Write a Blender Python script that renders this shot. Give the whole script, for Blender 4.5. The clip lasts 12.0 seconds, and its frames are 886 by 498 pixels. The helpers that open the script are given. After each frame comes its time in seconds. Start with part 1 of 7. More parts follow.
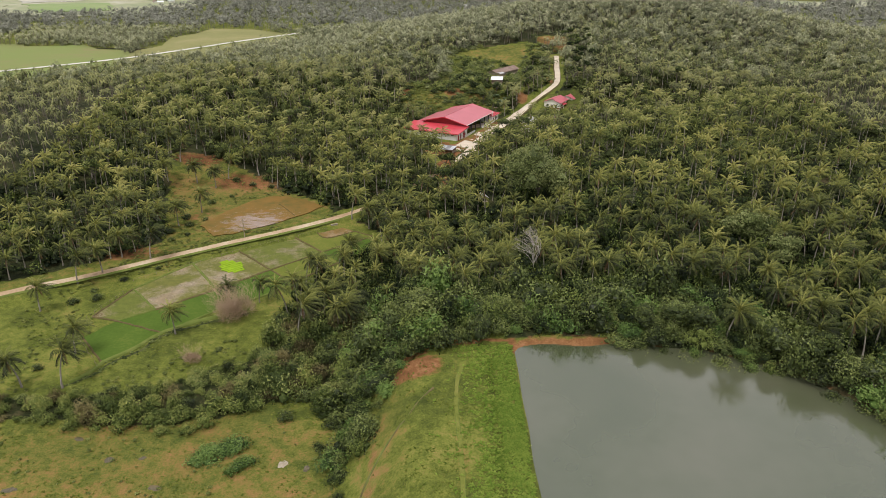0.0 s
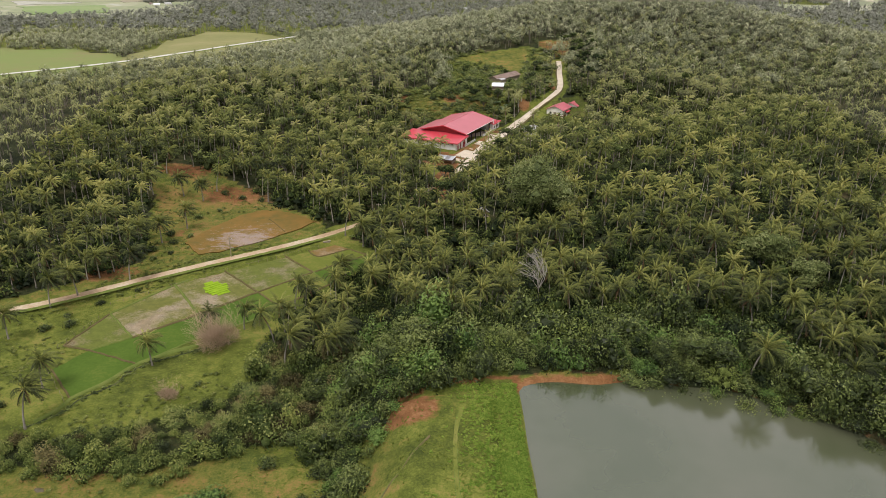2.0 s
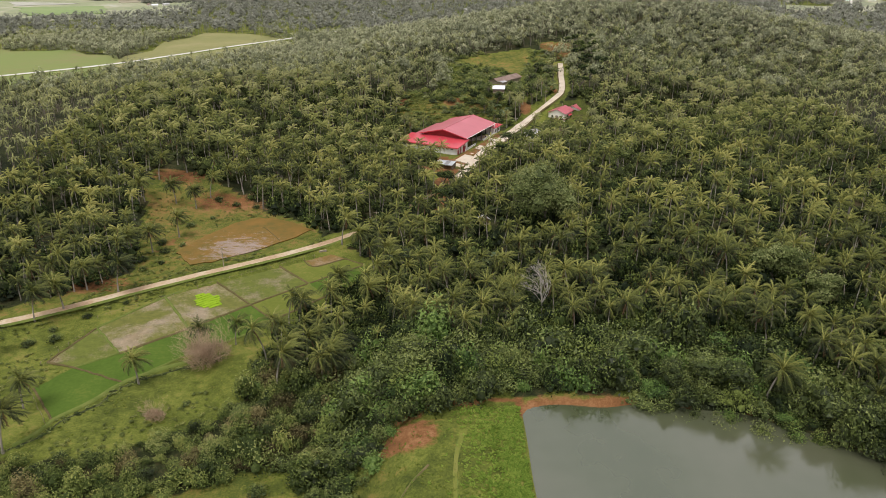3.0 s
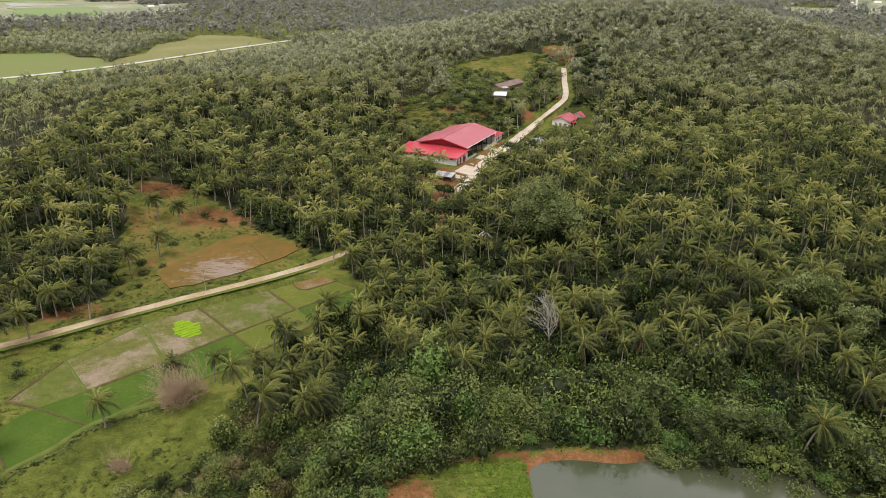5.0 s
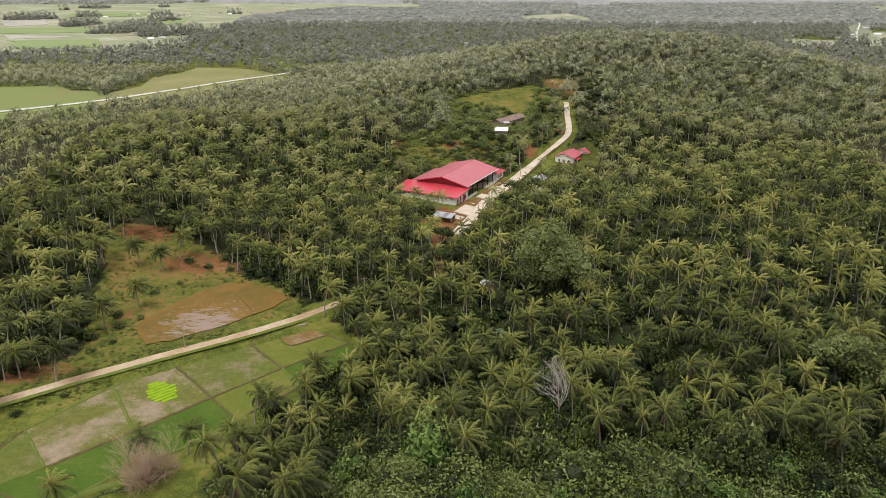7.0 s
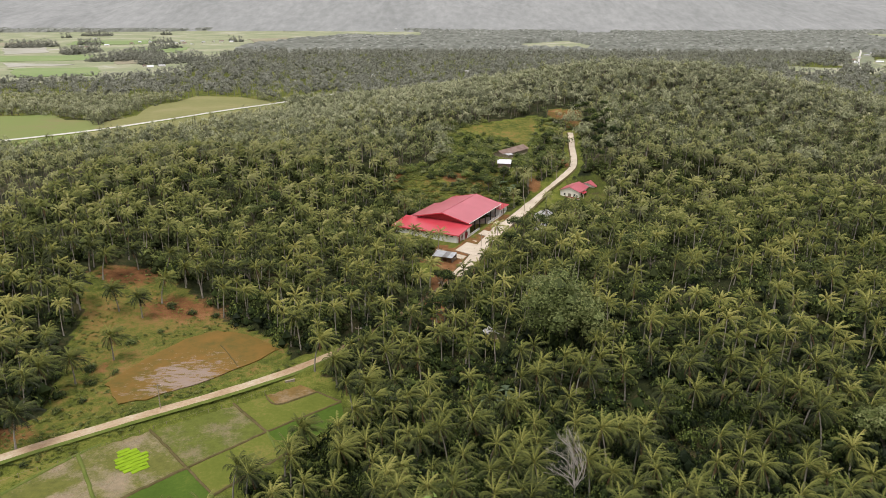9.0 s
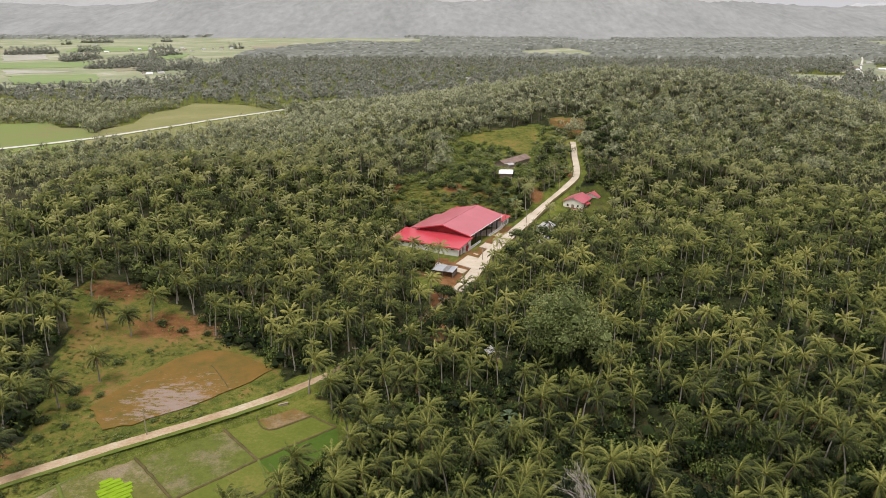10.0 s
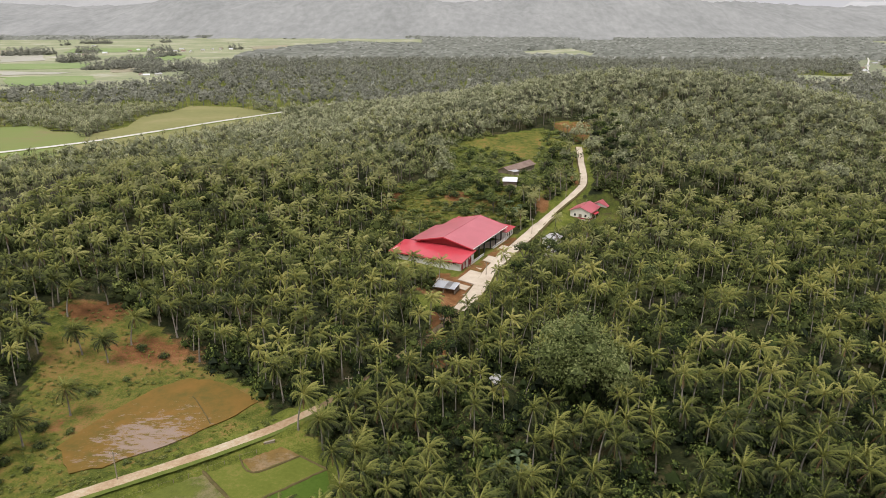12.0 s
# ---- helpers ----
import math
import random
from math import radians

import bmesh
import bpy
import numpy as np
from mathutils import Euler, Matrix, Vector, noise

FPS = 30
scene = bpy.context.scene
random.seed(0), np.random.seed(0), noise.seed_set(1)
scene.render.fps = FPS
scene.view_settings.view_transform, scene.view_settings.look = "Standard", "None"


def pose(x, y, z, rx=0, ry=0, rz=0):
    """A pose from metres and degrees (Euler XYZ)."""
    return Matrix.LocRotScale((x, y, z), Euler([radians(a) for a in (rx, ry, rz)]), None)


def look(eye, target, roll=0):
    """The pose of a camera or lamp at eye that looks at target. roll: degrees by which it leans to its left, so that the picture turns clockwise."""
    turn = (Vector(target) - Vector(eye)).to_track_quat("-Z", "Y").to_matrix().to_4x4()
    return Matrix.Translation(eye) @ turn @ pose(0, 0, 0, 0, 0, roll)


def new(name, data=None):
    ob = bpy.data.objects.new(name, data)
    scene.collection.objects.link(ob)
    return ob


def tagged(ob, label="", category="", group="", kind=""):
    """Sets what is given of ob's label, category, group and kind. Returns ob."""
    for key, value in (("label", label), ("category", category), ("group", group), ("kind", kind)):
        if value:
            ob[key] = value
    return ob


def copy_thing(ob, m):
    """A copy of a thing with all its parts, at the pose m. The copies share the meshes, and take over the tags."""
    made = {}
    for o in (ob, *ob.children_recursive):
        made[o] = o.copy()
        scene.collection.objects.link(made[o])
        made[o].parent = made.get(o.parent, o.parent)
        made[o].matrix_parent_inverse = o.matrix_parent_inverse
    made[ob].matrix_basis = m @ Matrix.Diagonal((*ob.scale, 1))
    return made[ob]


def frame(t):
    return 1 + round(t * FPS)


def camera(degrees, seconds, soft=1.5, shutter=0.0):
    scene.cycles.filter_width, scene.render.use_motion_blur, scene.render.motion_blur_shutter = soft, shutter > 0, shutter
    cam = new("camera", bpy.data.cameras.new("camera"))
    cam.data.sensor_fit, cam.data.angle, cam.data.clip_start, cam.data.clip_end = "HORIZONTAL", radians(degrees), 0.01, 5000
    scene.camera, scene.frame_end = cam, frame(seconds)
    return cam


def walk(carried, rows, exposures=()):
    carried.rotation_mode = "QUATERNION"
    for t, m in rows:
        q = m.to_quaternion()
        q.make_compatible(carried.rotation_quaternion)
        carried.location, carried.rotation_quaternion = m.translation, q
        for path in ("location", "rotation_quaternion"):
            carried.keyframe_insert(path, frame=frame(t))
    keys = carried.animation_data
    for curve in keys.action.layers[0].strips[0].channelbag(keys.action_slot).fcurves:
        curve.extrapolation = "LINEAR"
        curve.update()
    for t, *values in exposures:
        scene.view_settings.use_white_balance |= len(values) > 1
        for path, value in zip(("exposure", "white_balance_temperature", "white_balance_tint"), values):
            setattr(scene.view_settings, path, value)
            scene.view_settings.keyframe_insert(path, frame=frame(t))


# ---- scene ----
cam = camera(63.8, 12.0, soft=0.75)
SKY, SUN, EXPOSURE = 0.115, 1.5, 0.42
PATH = [
    (0.0, (0.000, 0.000, 101.558), (0.000, 91.635, 61.520), 0.00),
    (0.5, (0.032, 3.771, 101.507), (0.054, 95.434, 61.532), 0.02),
    (1.0, (0.096, 7.643, 101.439), (0.147, 99.348, 61.561), 0.07),
    (1.5, (0.232, 11.655, 101.389), (0.297, 103.383, 61.564), 0.11),
    (2.0, (0.320, 15.735, 101.247), (0.393, 107.486, 61.476), 0.11),
    (2.5, (0.416, 19.934, 101.159), (0.489, 111.700, 61.422), 0.12),
    (3.0, (0.464, 24.166, 101.064), (0.529, 115.944, 61.354), 0.11),
    (5.0, (0.936, 41.562, 100.901), (1.023, 133.385, 61.297), 0.21),
    (5.5, (1.104, 46.014, 100.841), (1.206, 138.049, 61.732), 0.21),
    (6.0, (1.224, 50.090, 100.911), (1.319, 142.551, 62.819), 0.20),
    (6.5, (1.336, 54.514, 100.925), (1.380, 147.421, 63.936), 0.17),
    (7.0, (1.376, 58.883, 101.006), (1.405, 152.205, 65.075), 0.18),
    (9.0, (1.496, 76.546, 101.346), (1.387, 171.064, 68.691), 0.14),
    (9.5, (1.520, 80.969, 101.412), (1.367, 175.717, 69.431), 0.15),
    (10.0, (1.504, 85.372, 101.488), (1.344, 180.173, 69.664), 0.17),
    (10.5, (1.472, 89.776, 101.510), (1.239, 184.571, 69.670), 0.12),
    (11.0, (1.400, 94.140, 101.498), (1.153, 188.943, 69.682), 0.14),
    (11.5, (1.392, 98.520, 101.522), (1.094, 193.324, 69.706), 0.11),
    (12.0, (1.432, 102.847, 101.561), (1.105, 197.656, 69.762), 0.13),
]
walk(cam, [(t, look(eye, target, roll)) for t, eye, target, roll in PATH],
     [(0.0, EXPOSURE, 6500, 16), (12.0, EXPOSURE, 6500, 16)])

# ---- world, sun, exposure ----
world = bpy.data.worlds.new("overcast_sky")
scene.world = world
world.use_nodes = True
wn, wl = world.node_tree.nodes, world.node_tree.links
wn.clear()
sky = wn.new("ShaderNodeTexSky")
sky.sky_type = "NISHITA"
sky.sun_disc = False
sky.sun_elevation, sky.sun_rotation = radians(68), radians(200)
sky.air_density, sky.dust_density, sky.ozone_density = 1.6, 6.0, 1.0
grey = wn.new("ShaderNodeHueSaturation")
grey.inputs["Saturation"].default_value = 0.12
background = wn.new("ShaderNodeBackground")
background.inputs["Strength"].default_value = SKY
w_out = wn.new("ShaderNodeOutputWorld")
wl.new(sky.outputs[0], grey.inputs["Color"])
cloud = wn.new("ShaderNodeMix")
cloud.data_type = "RGBA"
cloud.inputs[0].default_value = 0.7
cloud.inputs[7].default_value = (5.6, 5.7, 5.75, 1)
wl.new(grey.outputs[0], cloud.inputs[6])
wl.new(cloud.outputs[2], background.inputs["Color"])
wl.new(background.outputs[0], w_out.inputs["Surface"])
sun = new("sun", bpy.data.lights.new("sun", "SUN"))
sun.data.energy, sun.data.angle, sun.data.color = SUN, radians(14), (1.0, 0.965, 0.9)
sun.matrix_world = look((0, 0, 0), (math.sin(radians(200)) * -0.375, math.cos(radians(200)) * -0.375, -0.927))


# ---- materials ----
def nodes_of(name):
    m = bpy.data.materials.new(name)
    m.use_nodes = True
    m.node_tree.nodes.clear()
    return m, m.node_tree.nodes, m.node_tree.links


def ramp_node(n, stops):
    r = n.new("ShaderNodeValToRGB")
    e = r.color_ramp.elements
    while len(e) < len(stops):
        e.new(0.5)
    for k, (at, c) in zip(e, stops):
        k.position, k.color = at, (*c, 1)
    return r


def coords(n, l, scale, kind="position", stretch=(1, 1, 1)):
    if kind == "position":
        src = n.new("ShaderNodeNewGeometry").outputs["Position"]
    else:
        src = n.new("ShaderNodeTexCoord").outputs["Object"]
    mp = n.new("ShaderNodeMapping")
    mp.inputs["Scale"].default_value = [scale * s for s in stretch]
    l.new(src, mp.inputs["Vector"])
    return mp.outputs[0]


def noise_node(n, l, vec, detail=4, rough=0.55):
    t = n.new("ShaderNodeTexNoise")
    t.inputs["Scale"].default_value = 1.0
    t.inputs["Detail"].default_value, t.inputs["Roughness"].default_value = detail, rough
    l.new(vec, t.inputs["Vector"])
    return t.outputs[0]


def blend(n, l, fac, a, b, kind="MIX"):
    m = n.new("ShaderNodeMix")
    m.data_type, m.blend_type = "RGBA", kind
    for socket, v in ((m.inputs[0], fac), (m.inputs[6], a), (m.inputs[7], b)):
        if isinstance(v, (int, float)):
            socket.default_value = v
        elif isinstance(v, tuple):
            socket.default_value = (*v, 1)
        else:
            l.new(v, socket)
    return m.outputs[2]


def arith(n, l, op, a, b):
    m = n.new("ShaderNodeMath")
    m.operation = op
    for socket, v in zip(m.inputs, (a, b)):
        if isinstance(v, (int, float)):
            socket.default_value = v
        else:
            l.new(v, socket)
    return m.outputs[0]


def attribute(n, name):
    a = n.new("ShaderNodeAttribute")
    a.attribute_name = name
    return a.outputs["Fac"]


def finish(m, n, l, color, rough=0.7, bump=None, bump_strength=0.3, bump_distance=0.05, metal=0.0, specular=0.5, normal=None):
    b = n.new("ShaderNodeBsdfPrincipled")
    if isinstance(color, tuple):
        b.inputs["Base Color"].default_value = (*color, 1)
    else:
        l.new(color, b.inputs["Base Color"])
    if isinstance(rough, (int, float)):
        b.inputs["Roughness"].default_value = rough
    else:
        l.new(rough, b.inputs["Roughness"])
    b.inputs["Metallic"].default_value = metal
    b.inputs["Specular IOR Level"].default_value = specular
    if bump is not None:
        bn = n.new("ShaderNodeBump")
        bn.inputs["Strength"].default_value, bn.inputs["Distance"].default_value = bump_strength, bump_distance
        l.new(bump, bn.inputs["Height"])
        l.new(bn.outputs[0], b.inputs["Normal"])
    o = n.new("ShaderNodeOutputMaterial")
    l.new(b.outputs[0], o.inputs[0])
    return b, o


def two_scale(name, stops, coarse, fine, rough=0.7, kind="position", bump=0.3, dist=0.03, specular=0.4, stretch=(1, 1, 1), metal=0.0, grain=0.35):
    """Colour by broad patches and fine grain, with relief from the grain."""
    m, n, l = nodes_of(name)
    big = noise_node(n, l, coords(n, l, coarse, kind, stretch), 3)
    small = noise_node(n, l, coords(n, l, fine, kind, stretch), 4, 0.65)
    mixed = arith(n, l, "ADD", arith(n, l, "MULTIPLY", big, 1 - grain), arith(n, l, "MULTIPLY", small, grain))
    r = ramp_node(n, stops)
    l.new(mixed, r.inputs[0])
    finish(m, n, l, r.outputs[0], rough, small, bump, dist, metal, specular)
    return m


def foliage(name, stops, rough=0.5, through_light=0.3, specular=0.35, coarse=0.05):
    """Leaves: colour by the tint of each leaf or tree, with light shining through."""
    m, n, l = nodes_of(name)
    info = n.new("ShaderNodeObjectInfo")
    patch = noise_node(n, l, coords(n, l, coarse), 2)
    v = arith(n, l, "ADD", attribute(n, "tint"), arith(n, l, "MULTIPLY", arith(n, l, "SUBTRACT", info.outputs["Random"], 0.5), 0.3))
    v = arith(n, l, "ADD", v, arith(n, l, "MULTIPLY", arith(n, l, "SUBTRACT", patch, 0.5), 0.7))
    r = ramp_node(n, stops)
    l.new(v, r.inputs[0])
    b, o = finish(m, n, l, r.outputs[0], rough, specular=specular)
    tr = n.new("ShaderNodeBsdfTranslucent")
    l.new(r.outputs[0], tr.inputs[0])
    mx = n.new("ShaderNodeMixShader")
    mx.inputs[0].default_value = through_light
    l.new(b.outputs[0], mx.inputs[1])
    l.new(tr.outputs[0], mx.inputs[2])
    l.new(mx.outputs[0], o.inputs[0])
    return m


# Dark bluish low stops paint in the shade deep inside the crowns.
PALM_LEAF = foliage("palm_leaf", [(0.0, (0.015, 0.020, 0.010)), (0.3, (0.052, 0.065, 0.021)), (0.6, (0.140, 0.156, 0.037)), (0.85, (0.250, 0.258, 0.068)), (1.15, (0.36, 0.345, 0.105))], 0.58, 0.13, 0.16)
# Lifted copy of the palm leaf: haze over the farther grove is painted in.
GROVE_LEAF = foliage("hazed_grove_palm", [(0.0, (0.027, 0.032, 0.016)), (0.3, (0.073, 0.089, 0.030)), (0.6, (0.164, 0.182, 0.050)), (0.85, (0.258, 0.266, 0.084)), (1.15, (0.36, 0.35, 0.13))], 0.62, 0.14, 0.12)
PALM_DRY = foliage("palm_dry_leaf", [(0.0, (0.13, 0.075, 0.035)), (1.0, (0.24, 0.15, 0.07))], 0.8, 0.15)
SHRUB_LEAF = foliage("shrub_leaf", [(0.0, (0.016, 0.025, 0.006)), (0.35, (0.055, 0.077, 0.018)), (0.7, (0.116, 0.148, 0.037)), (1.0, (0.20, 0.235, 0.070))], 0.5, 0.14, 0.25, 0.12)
# Leaf colour darkened to put the shade below the palms into it.
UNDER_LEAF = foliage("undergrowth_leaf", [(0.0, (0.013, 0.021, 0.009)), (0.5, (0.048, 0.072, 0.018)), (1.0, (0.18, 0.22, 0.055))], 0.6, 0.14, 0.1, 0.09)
# Lifted copy of the undergrowth leaf, with haze put into its colour.
FAR_UNDER_LEAF = foliage("hazed_undergrowth_leaf", [(0.0, (0.037, 0.048, 0.016)), (0.5, (0.101, 0.128, 0.037)), (1.0, (0.264, 0.297, 0.090))], 0.65, 0.14, 0.08, 0.09)
BANK_LEAF = foliage("bank_growth_leaf", [(0.0, (0.085, 0.108, 0.026)), (0.4, (0.145, 0.172, 0.042)), (0.75, (0.21, 0.23, 0.062)), (1.0, (0.30, 0.29, 0.10))], 0.6, 0.25, 0.15, 0.1)
LUSH_LEAF = foliage("lush_clump_leaf", [(0.0, (0.036, 0.070, 0.014)), (0.5, (0.098, 0.170, 0.034)), (1.0, (0.19, 0.275, 0.068))], 0.5, 0.2, 0.25)
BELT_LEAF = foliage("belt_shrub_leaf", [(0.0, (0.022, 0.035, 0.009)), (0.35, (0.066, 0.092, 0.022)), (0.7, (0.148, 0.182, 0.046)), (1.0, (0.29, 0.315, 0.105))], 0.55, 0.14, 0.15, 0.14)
OLIVE_LEAF = foliage("olive_shrub_leaf", [(0.0, (0.045, 0.067, 0.016)), (0.5, (0.143, 0.185, 0.043)), (1.0, (0.325, 0.347, 0.101))], 0.55, 0.25, 0.15)
RUSSET_LEAF = foliage("russet_shrub_leaf", [(0.0, (0.045, 0.040, 0.016)), (0.5, (0.130, 0.115, 0.045)), (1.0, (0.26, 0.22, 0.10))], 0.6, 0.2, 0.1)
TREE_LEAF = foliage("tree_leaf", [(0.0, (0.036, 0.052, 0.014)), (0.5, (0.112, 0.143, 0.040)), (1.0, (0.245, 0.275, 0.105))], 0.6, 0.18, 0.18)
# Woods on the plain: leaf colour greyed, with the haze painted in.
FAR_LEAF = foliage("hazed_wood_leaf", [(0.0, (0.205, 0.212, 0.173)), (0.5, (0.282, 0.288, 0.235)), (1.0, (0.352, 0.355, 0.294))], 0.8, 0.35, 0.0, 0.02)
# Slope and hill copies of the leaves, paler with painted haze farther off.
SLOPE_SHRUB = foliage("hazed_slope_shrub", [(0.0, (0.075, 0.090, 0.040)), (0.4, (0.144, 0.169, 0.066)), (0.75, (0.213, 0.241, 0.094)), (1.0, (0.297, 0.316, 0.141))], 0.65, 0.18, 0.08)
MID_SHRUB = foliage("hazed_hill_shrub", [(0.0, (0.190, 0.204, 0.124)), (0.4, (0.274, 0.291, 0.169)), (0.75, (0.352, 0.370, 0.208)), (1.0, (0.430, 0.435, 0.255))], 0.6, 0.2, 0.1)
MID_LEAF = foliage("hazed_hill_palm", [(0.0, (0.212, 0.222, 0.144)), (0.3, (0.288, 0.298, 0.181)), (0.6, (0.359, 0.367, 0.216)), (1.0, (0.441, 0.439, 0.258))], 0.65, 0.14, 0.1)
SLOPE_LEAF = foliage("hazed_slope_palm", [(0.0, (0.088, 0.094, 0.052)), (0.3, (0.171, 0.182, 0.081)), (0.6, (0.257, 0.266, 0.107)), (1.0, (0.352, 0.348, 0.144))], 0.7, 0.15, 0.08)
# Palest leaf grey: haze over the farthest woods is put into the colour.
FARTHEST_LEAF = foliage("hazed_canopy_leaf", [(0.0, (0.180, 0.193, 0.162)), (0.5, (0.276, 0.290, 0.251)), (1.0, (0.377, 0.389, 0.347)), (1.5, (0.464, 0.476, 0.434))], 0.9, 0.35, 0.0, 0.006)
BARK = two_scale("palm_bark", [(0.3, (0.17, 0.15, 0.12)), (0.7, (0.38, 0.345, 0.29))], 0.4, 6, 0.9, bump=0.6)
DARK_BARK = two_scale("tree_bark", [(0.3, (0.10, 0.085, 0.065)), (0.7, (0.24, 0.21, 0.17))], 0.5, 5, 0.9, bump=0.6)
DEAD_WOOD = two_scale("bleached_dead_wood", [(0.3, (0.25, 0.225, 0.19)), (0.7, (0.40, 0.37, 0.325))], 0.5, 5, 0.9)
TWIG = two_scale("bare_twigs", [(0.3, (0.28, 0.19, 0.115)), (0.7, (0.47, 0.345, 0.235))], 0.5, 5, 0.9)
CONCRETE = two_scale("pale_concrete", [(0.25, (0.38, 0.30, 0.21)), (0.5, (0.54, 0.465, 0.36)), (0.75, (0.68, 0.61, 0.505))], 0.15, 1.4, 0.85, bump=0.15, grain=0.45)
DIRT_ROAD = two_scale("dirt_road", [(0.30, (0.27, 0.165, 0.088)), (0.48, (0.41, 0.30, 0.185)), (0.68, (0.54, 0.49, 0.36))], 0.09, 1.3, 0.9, bump=0.4, grain=0.4)
TRACK = two_scale("brown_track", [(0.25, (0.10, 0.075, 0.04)), (0.5, (0.19, 0.135, 0.075)), (0.75, (0.30, 0.22, 0.13))], 0.25, 1.2, 0.95, bump=0.4)
FAR_ROAD = two_scale("distant_road", [(0.3, (0.48, 0.465, 0.42)), (0.7, (0.62, 0.61, 0.56))], 0.02, 0.2, 0.9)
SOIL = two_scale("orange_soil", [(0.25, (0.17, 0.085, 0.035)), (0.5, (0.27, 0.135, 0.058)), (0.75, (0.36, 0.20, 0.10))], 0.2, 1.6, 0.95, bump=0.8, dist=0.15)
ROOF = two_scale("red_painted_roof", [(0.2, (0.42, 0.098, 0.118)), (0.55, (0.50, 0.125, 0.150)), (0.85, (0.57, 0.160, 0.182))], 0.12, 1.5, 0.33, bump=0.05, grain=0.25, specular=0.6)
ROOF_BRIGHT = two_scale("bright_red_roof", [(0.2, (0.46, 0.045, 0.060)), (0.55, (0.55, 0.060, 0.080)), (0.85, (0.62, 0.09, 0.105))], 0.12, 1.5, 0.3, bump=0.05, grain=0.25, specular=0.6)
RED_WALL = two_scale("dark_red_cladding", [(0.3, (0.24, 0.020, 0.022)), (0.7, (0.33, 0.032, 0.034))], 0.3, 3, 0.55)
WHITE_WALL = two_scale("white_rendered_wall", [(0.2, (0.66, 0.64, 0.60)), (0.5, (0.80, 0.79, 0.76)), (0.8, (0.86, 0.85, 0.83))], 0.3, 2.5, 0.8, bump=0.1)
CREAM_WALL = two_scale("cream_painted_wall", [(0.2, (0.68, 0.64, 0.53)), (0.5, (0.80, 0.77, 0.67)), (0.8, (0.86, 0.84, 0.76))], 0.3, 2.5, 0.8, bump=0.1)
DARK_METAL = two_scale("dark_painted_steel", [(0.3, (0.03, 0.03, 0.032)), (0.7, (0.07, 0.068, 0.065))], 1, 6, 0.5)
TIN = two_scale("weathered_zinc_sheet", [(0.25, (0.32, 0.31, 0.30)), (0.6, (0.55, 0.55, 0.55)), (0.85, (0.68, 0.69, 0.70))], 0.5, 3, 0.45, metal=0.2)
WHITE_TIN = two_scale("white_roof_sheet", [(0.2, (0.66, 0.68, 0.70)), (0.8, (0.82, 0.84, 0.86))], 0.5, 3, 0.45)
RUST = two_scale("rusty_brown_roof", [(0.25, (0.13, 0.085, 0.065)), (0.55, (0.24, 0.17, 0.135)), (0.85, (0.36, 0.30, 0.26))], 0.35, 2.5, 0.75, bump=0.2)
TIMBER = two_scale("grey_timber", [(0.3, (0.16, 0.125, 0.09)), (0.7, (0.30, 0.25, 0.19))], 0.8, 8, 0.85, bump=0.3)
GLASS_DARK = two_scale("dark_window_glass", [(0.3, (0.015, 0.018, 0.020)), (0.7, (0.04, 0.045, 0.05))], 0.5, 3, 0.12, bump=0.0, specular=0.6)
BUND = two_scale("earth_bund", [(0.25, (0.062, 0.067, 0.022)), (0.5, (0.113, 0.092, 0.039)), (0.75, (0.172, 0.136, 0.070))], 0.5, 2.5, 0.95, bump=0.5, specular=0.1)
GRASS_BUND = two_scale("grassy_bund", [(0.25, (0.080, 0.112, 0.024)), (0.5, (0.125, 0.158, 0.036)), (0.8, (0.185, 0.195, 0.058))], 0.4, 2.5, 0.95, bump=0.5, specular=0.1)
RICE = two_scale("young_rice", [(0.25, (0.086, 0.112, 0.018)), (0.5, (0.128, 0.150, 0.027)), (0.72, (0.235, 0.19, 0.062))], 0.11, 1.1, 0.9, bump=0.5, grain=0.45, specular=0.1)
RICE_DEEP = two_scale("deep_green_rice", [(0.25, (0.050, 0.092, 0.012)), (0.55, (0.074, 0.123, 0.018)), (0.85, (0.150, 0.165, 0.034))], 0.12, 1.1, 0.9, bump=0.5, grain=0.45, specular=0.1)
SEEDLING = two_scale("bright_seedlings", [(0.25, (0.16, 0.27, 0.012)), (0.75, (0.26, 0.40, 0.02))], 0.5, 4, 0.85, bump=0.6, specular=0.1)
# Paddies of the plain, greyed and paled with painted-in haze.
FAR_FIELD = two_scale("hazed_paddy", [(0.34, (0.215, 0.248, 0.135)), (0.48, (0.272, 0.298, 0.175)), (0.57, (0.335, 0.338, 0.225)), (0.68, (0.46, 0.44, 0.38))], 0.010, 0.06, 0.9, grain=0.35, specular=0.1)
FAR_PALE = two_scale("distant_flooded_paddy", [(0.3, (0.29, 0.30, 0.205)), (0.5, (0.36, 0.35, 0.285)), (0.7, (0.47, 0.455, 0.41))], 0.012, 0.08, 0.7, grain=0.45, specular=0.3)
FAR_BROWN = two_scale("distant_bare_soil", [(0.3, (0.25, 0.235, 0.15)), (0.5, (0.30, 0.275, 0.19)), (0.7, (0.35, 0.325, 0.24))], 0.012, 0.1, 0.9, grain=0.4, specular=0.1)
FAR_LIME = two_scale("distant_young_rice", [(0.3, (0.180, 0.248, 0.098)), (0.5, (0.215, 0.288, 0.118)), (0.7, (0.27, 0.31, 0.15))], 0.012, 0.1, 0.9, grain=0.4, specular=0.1)
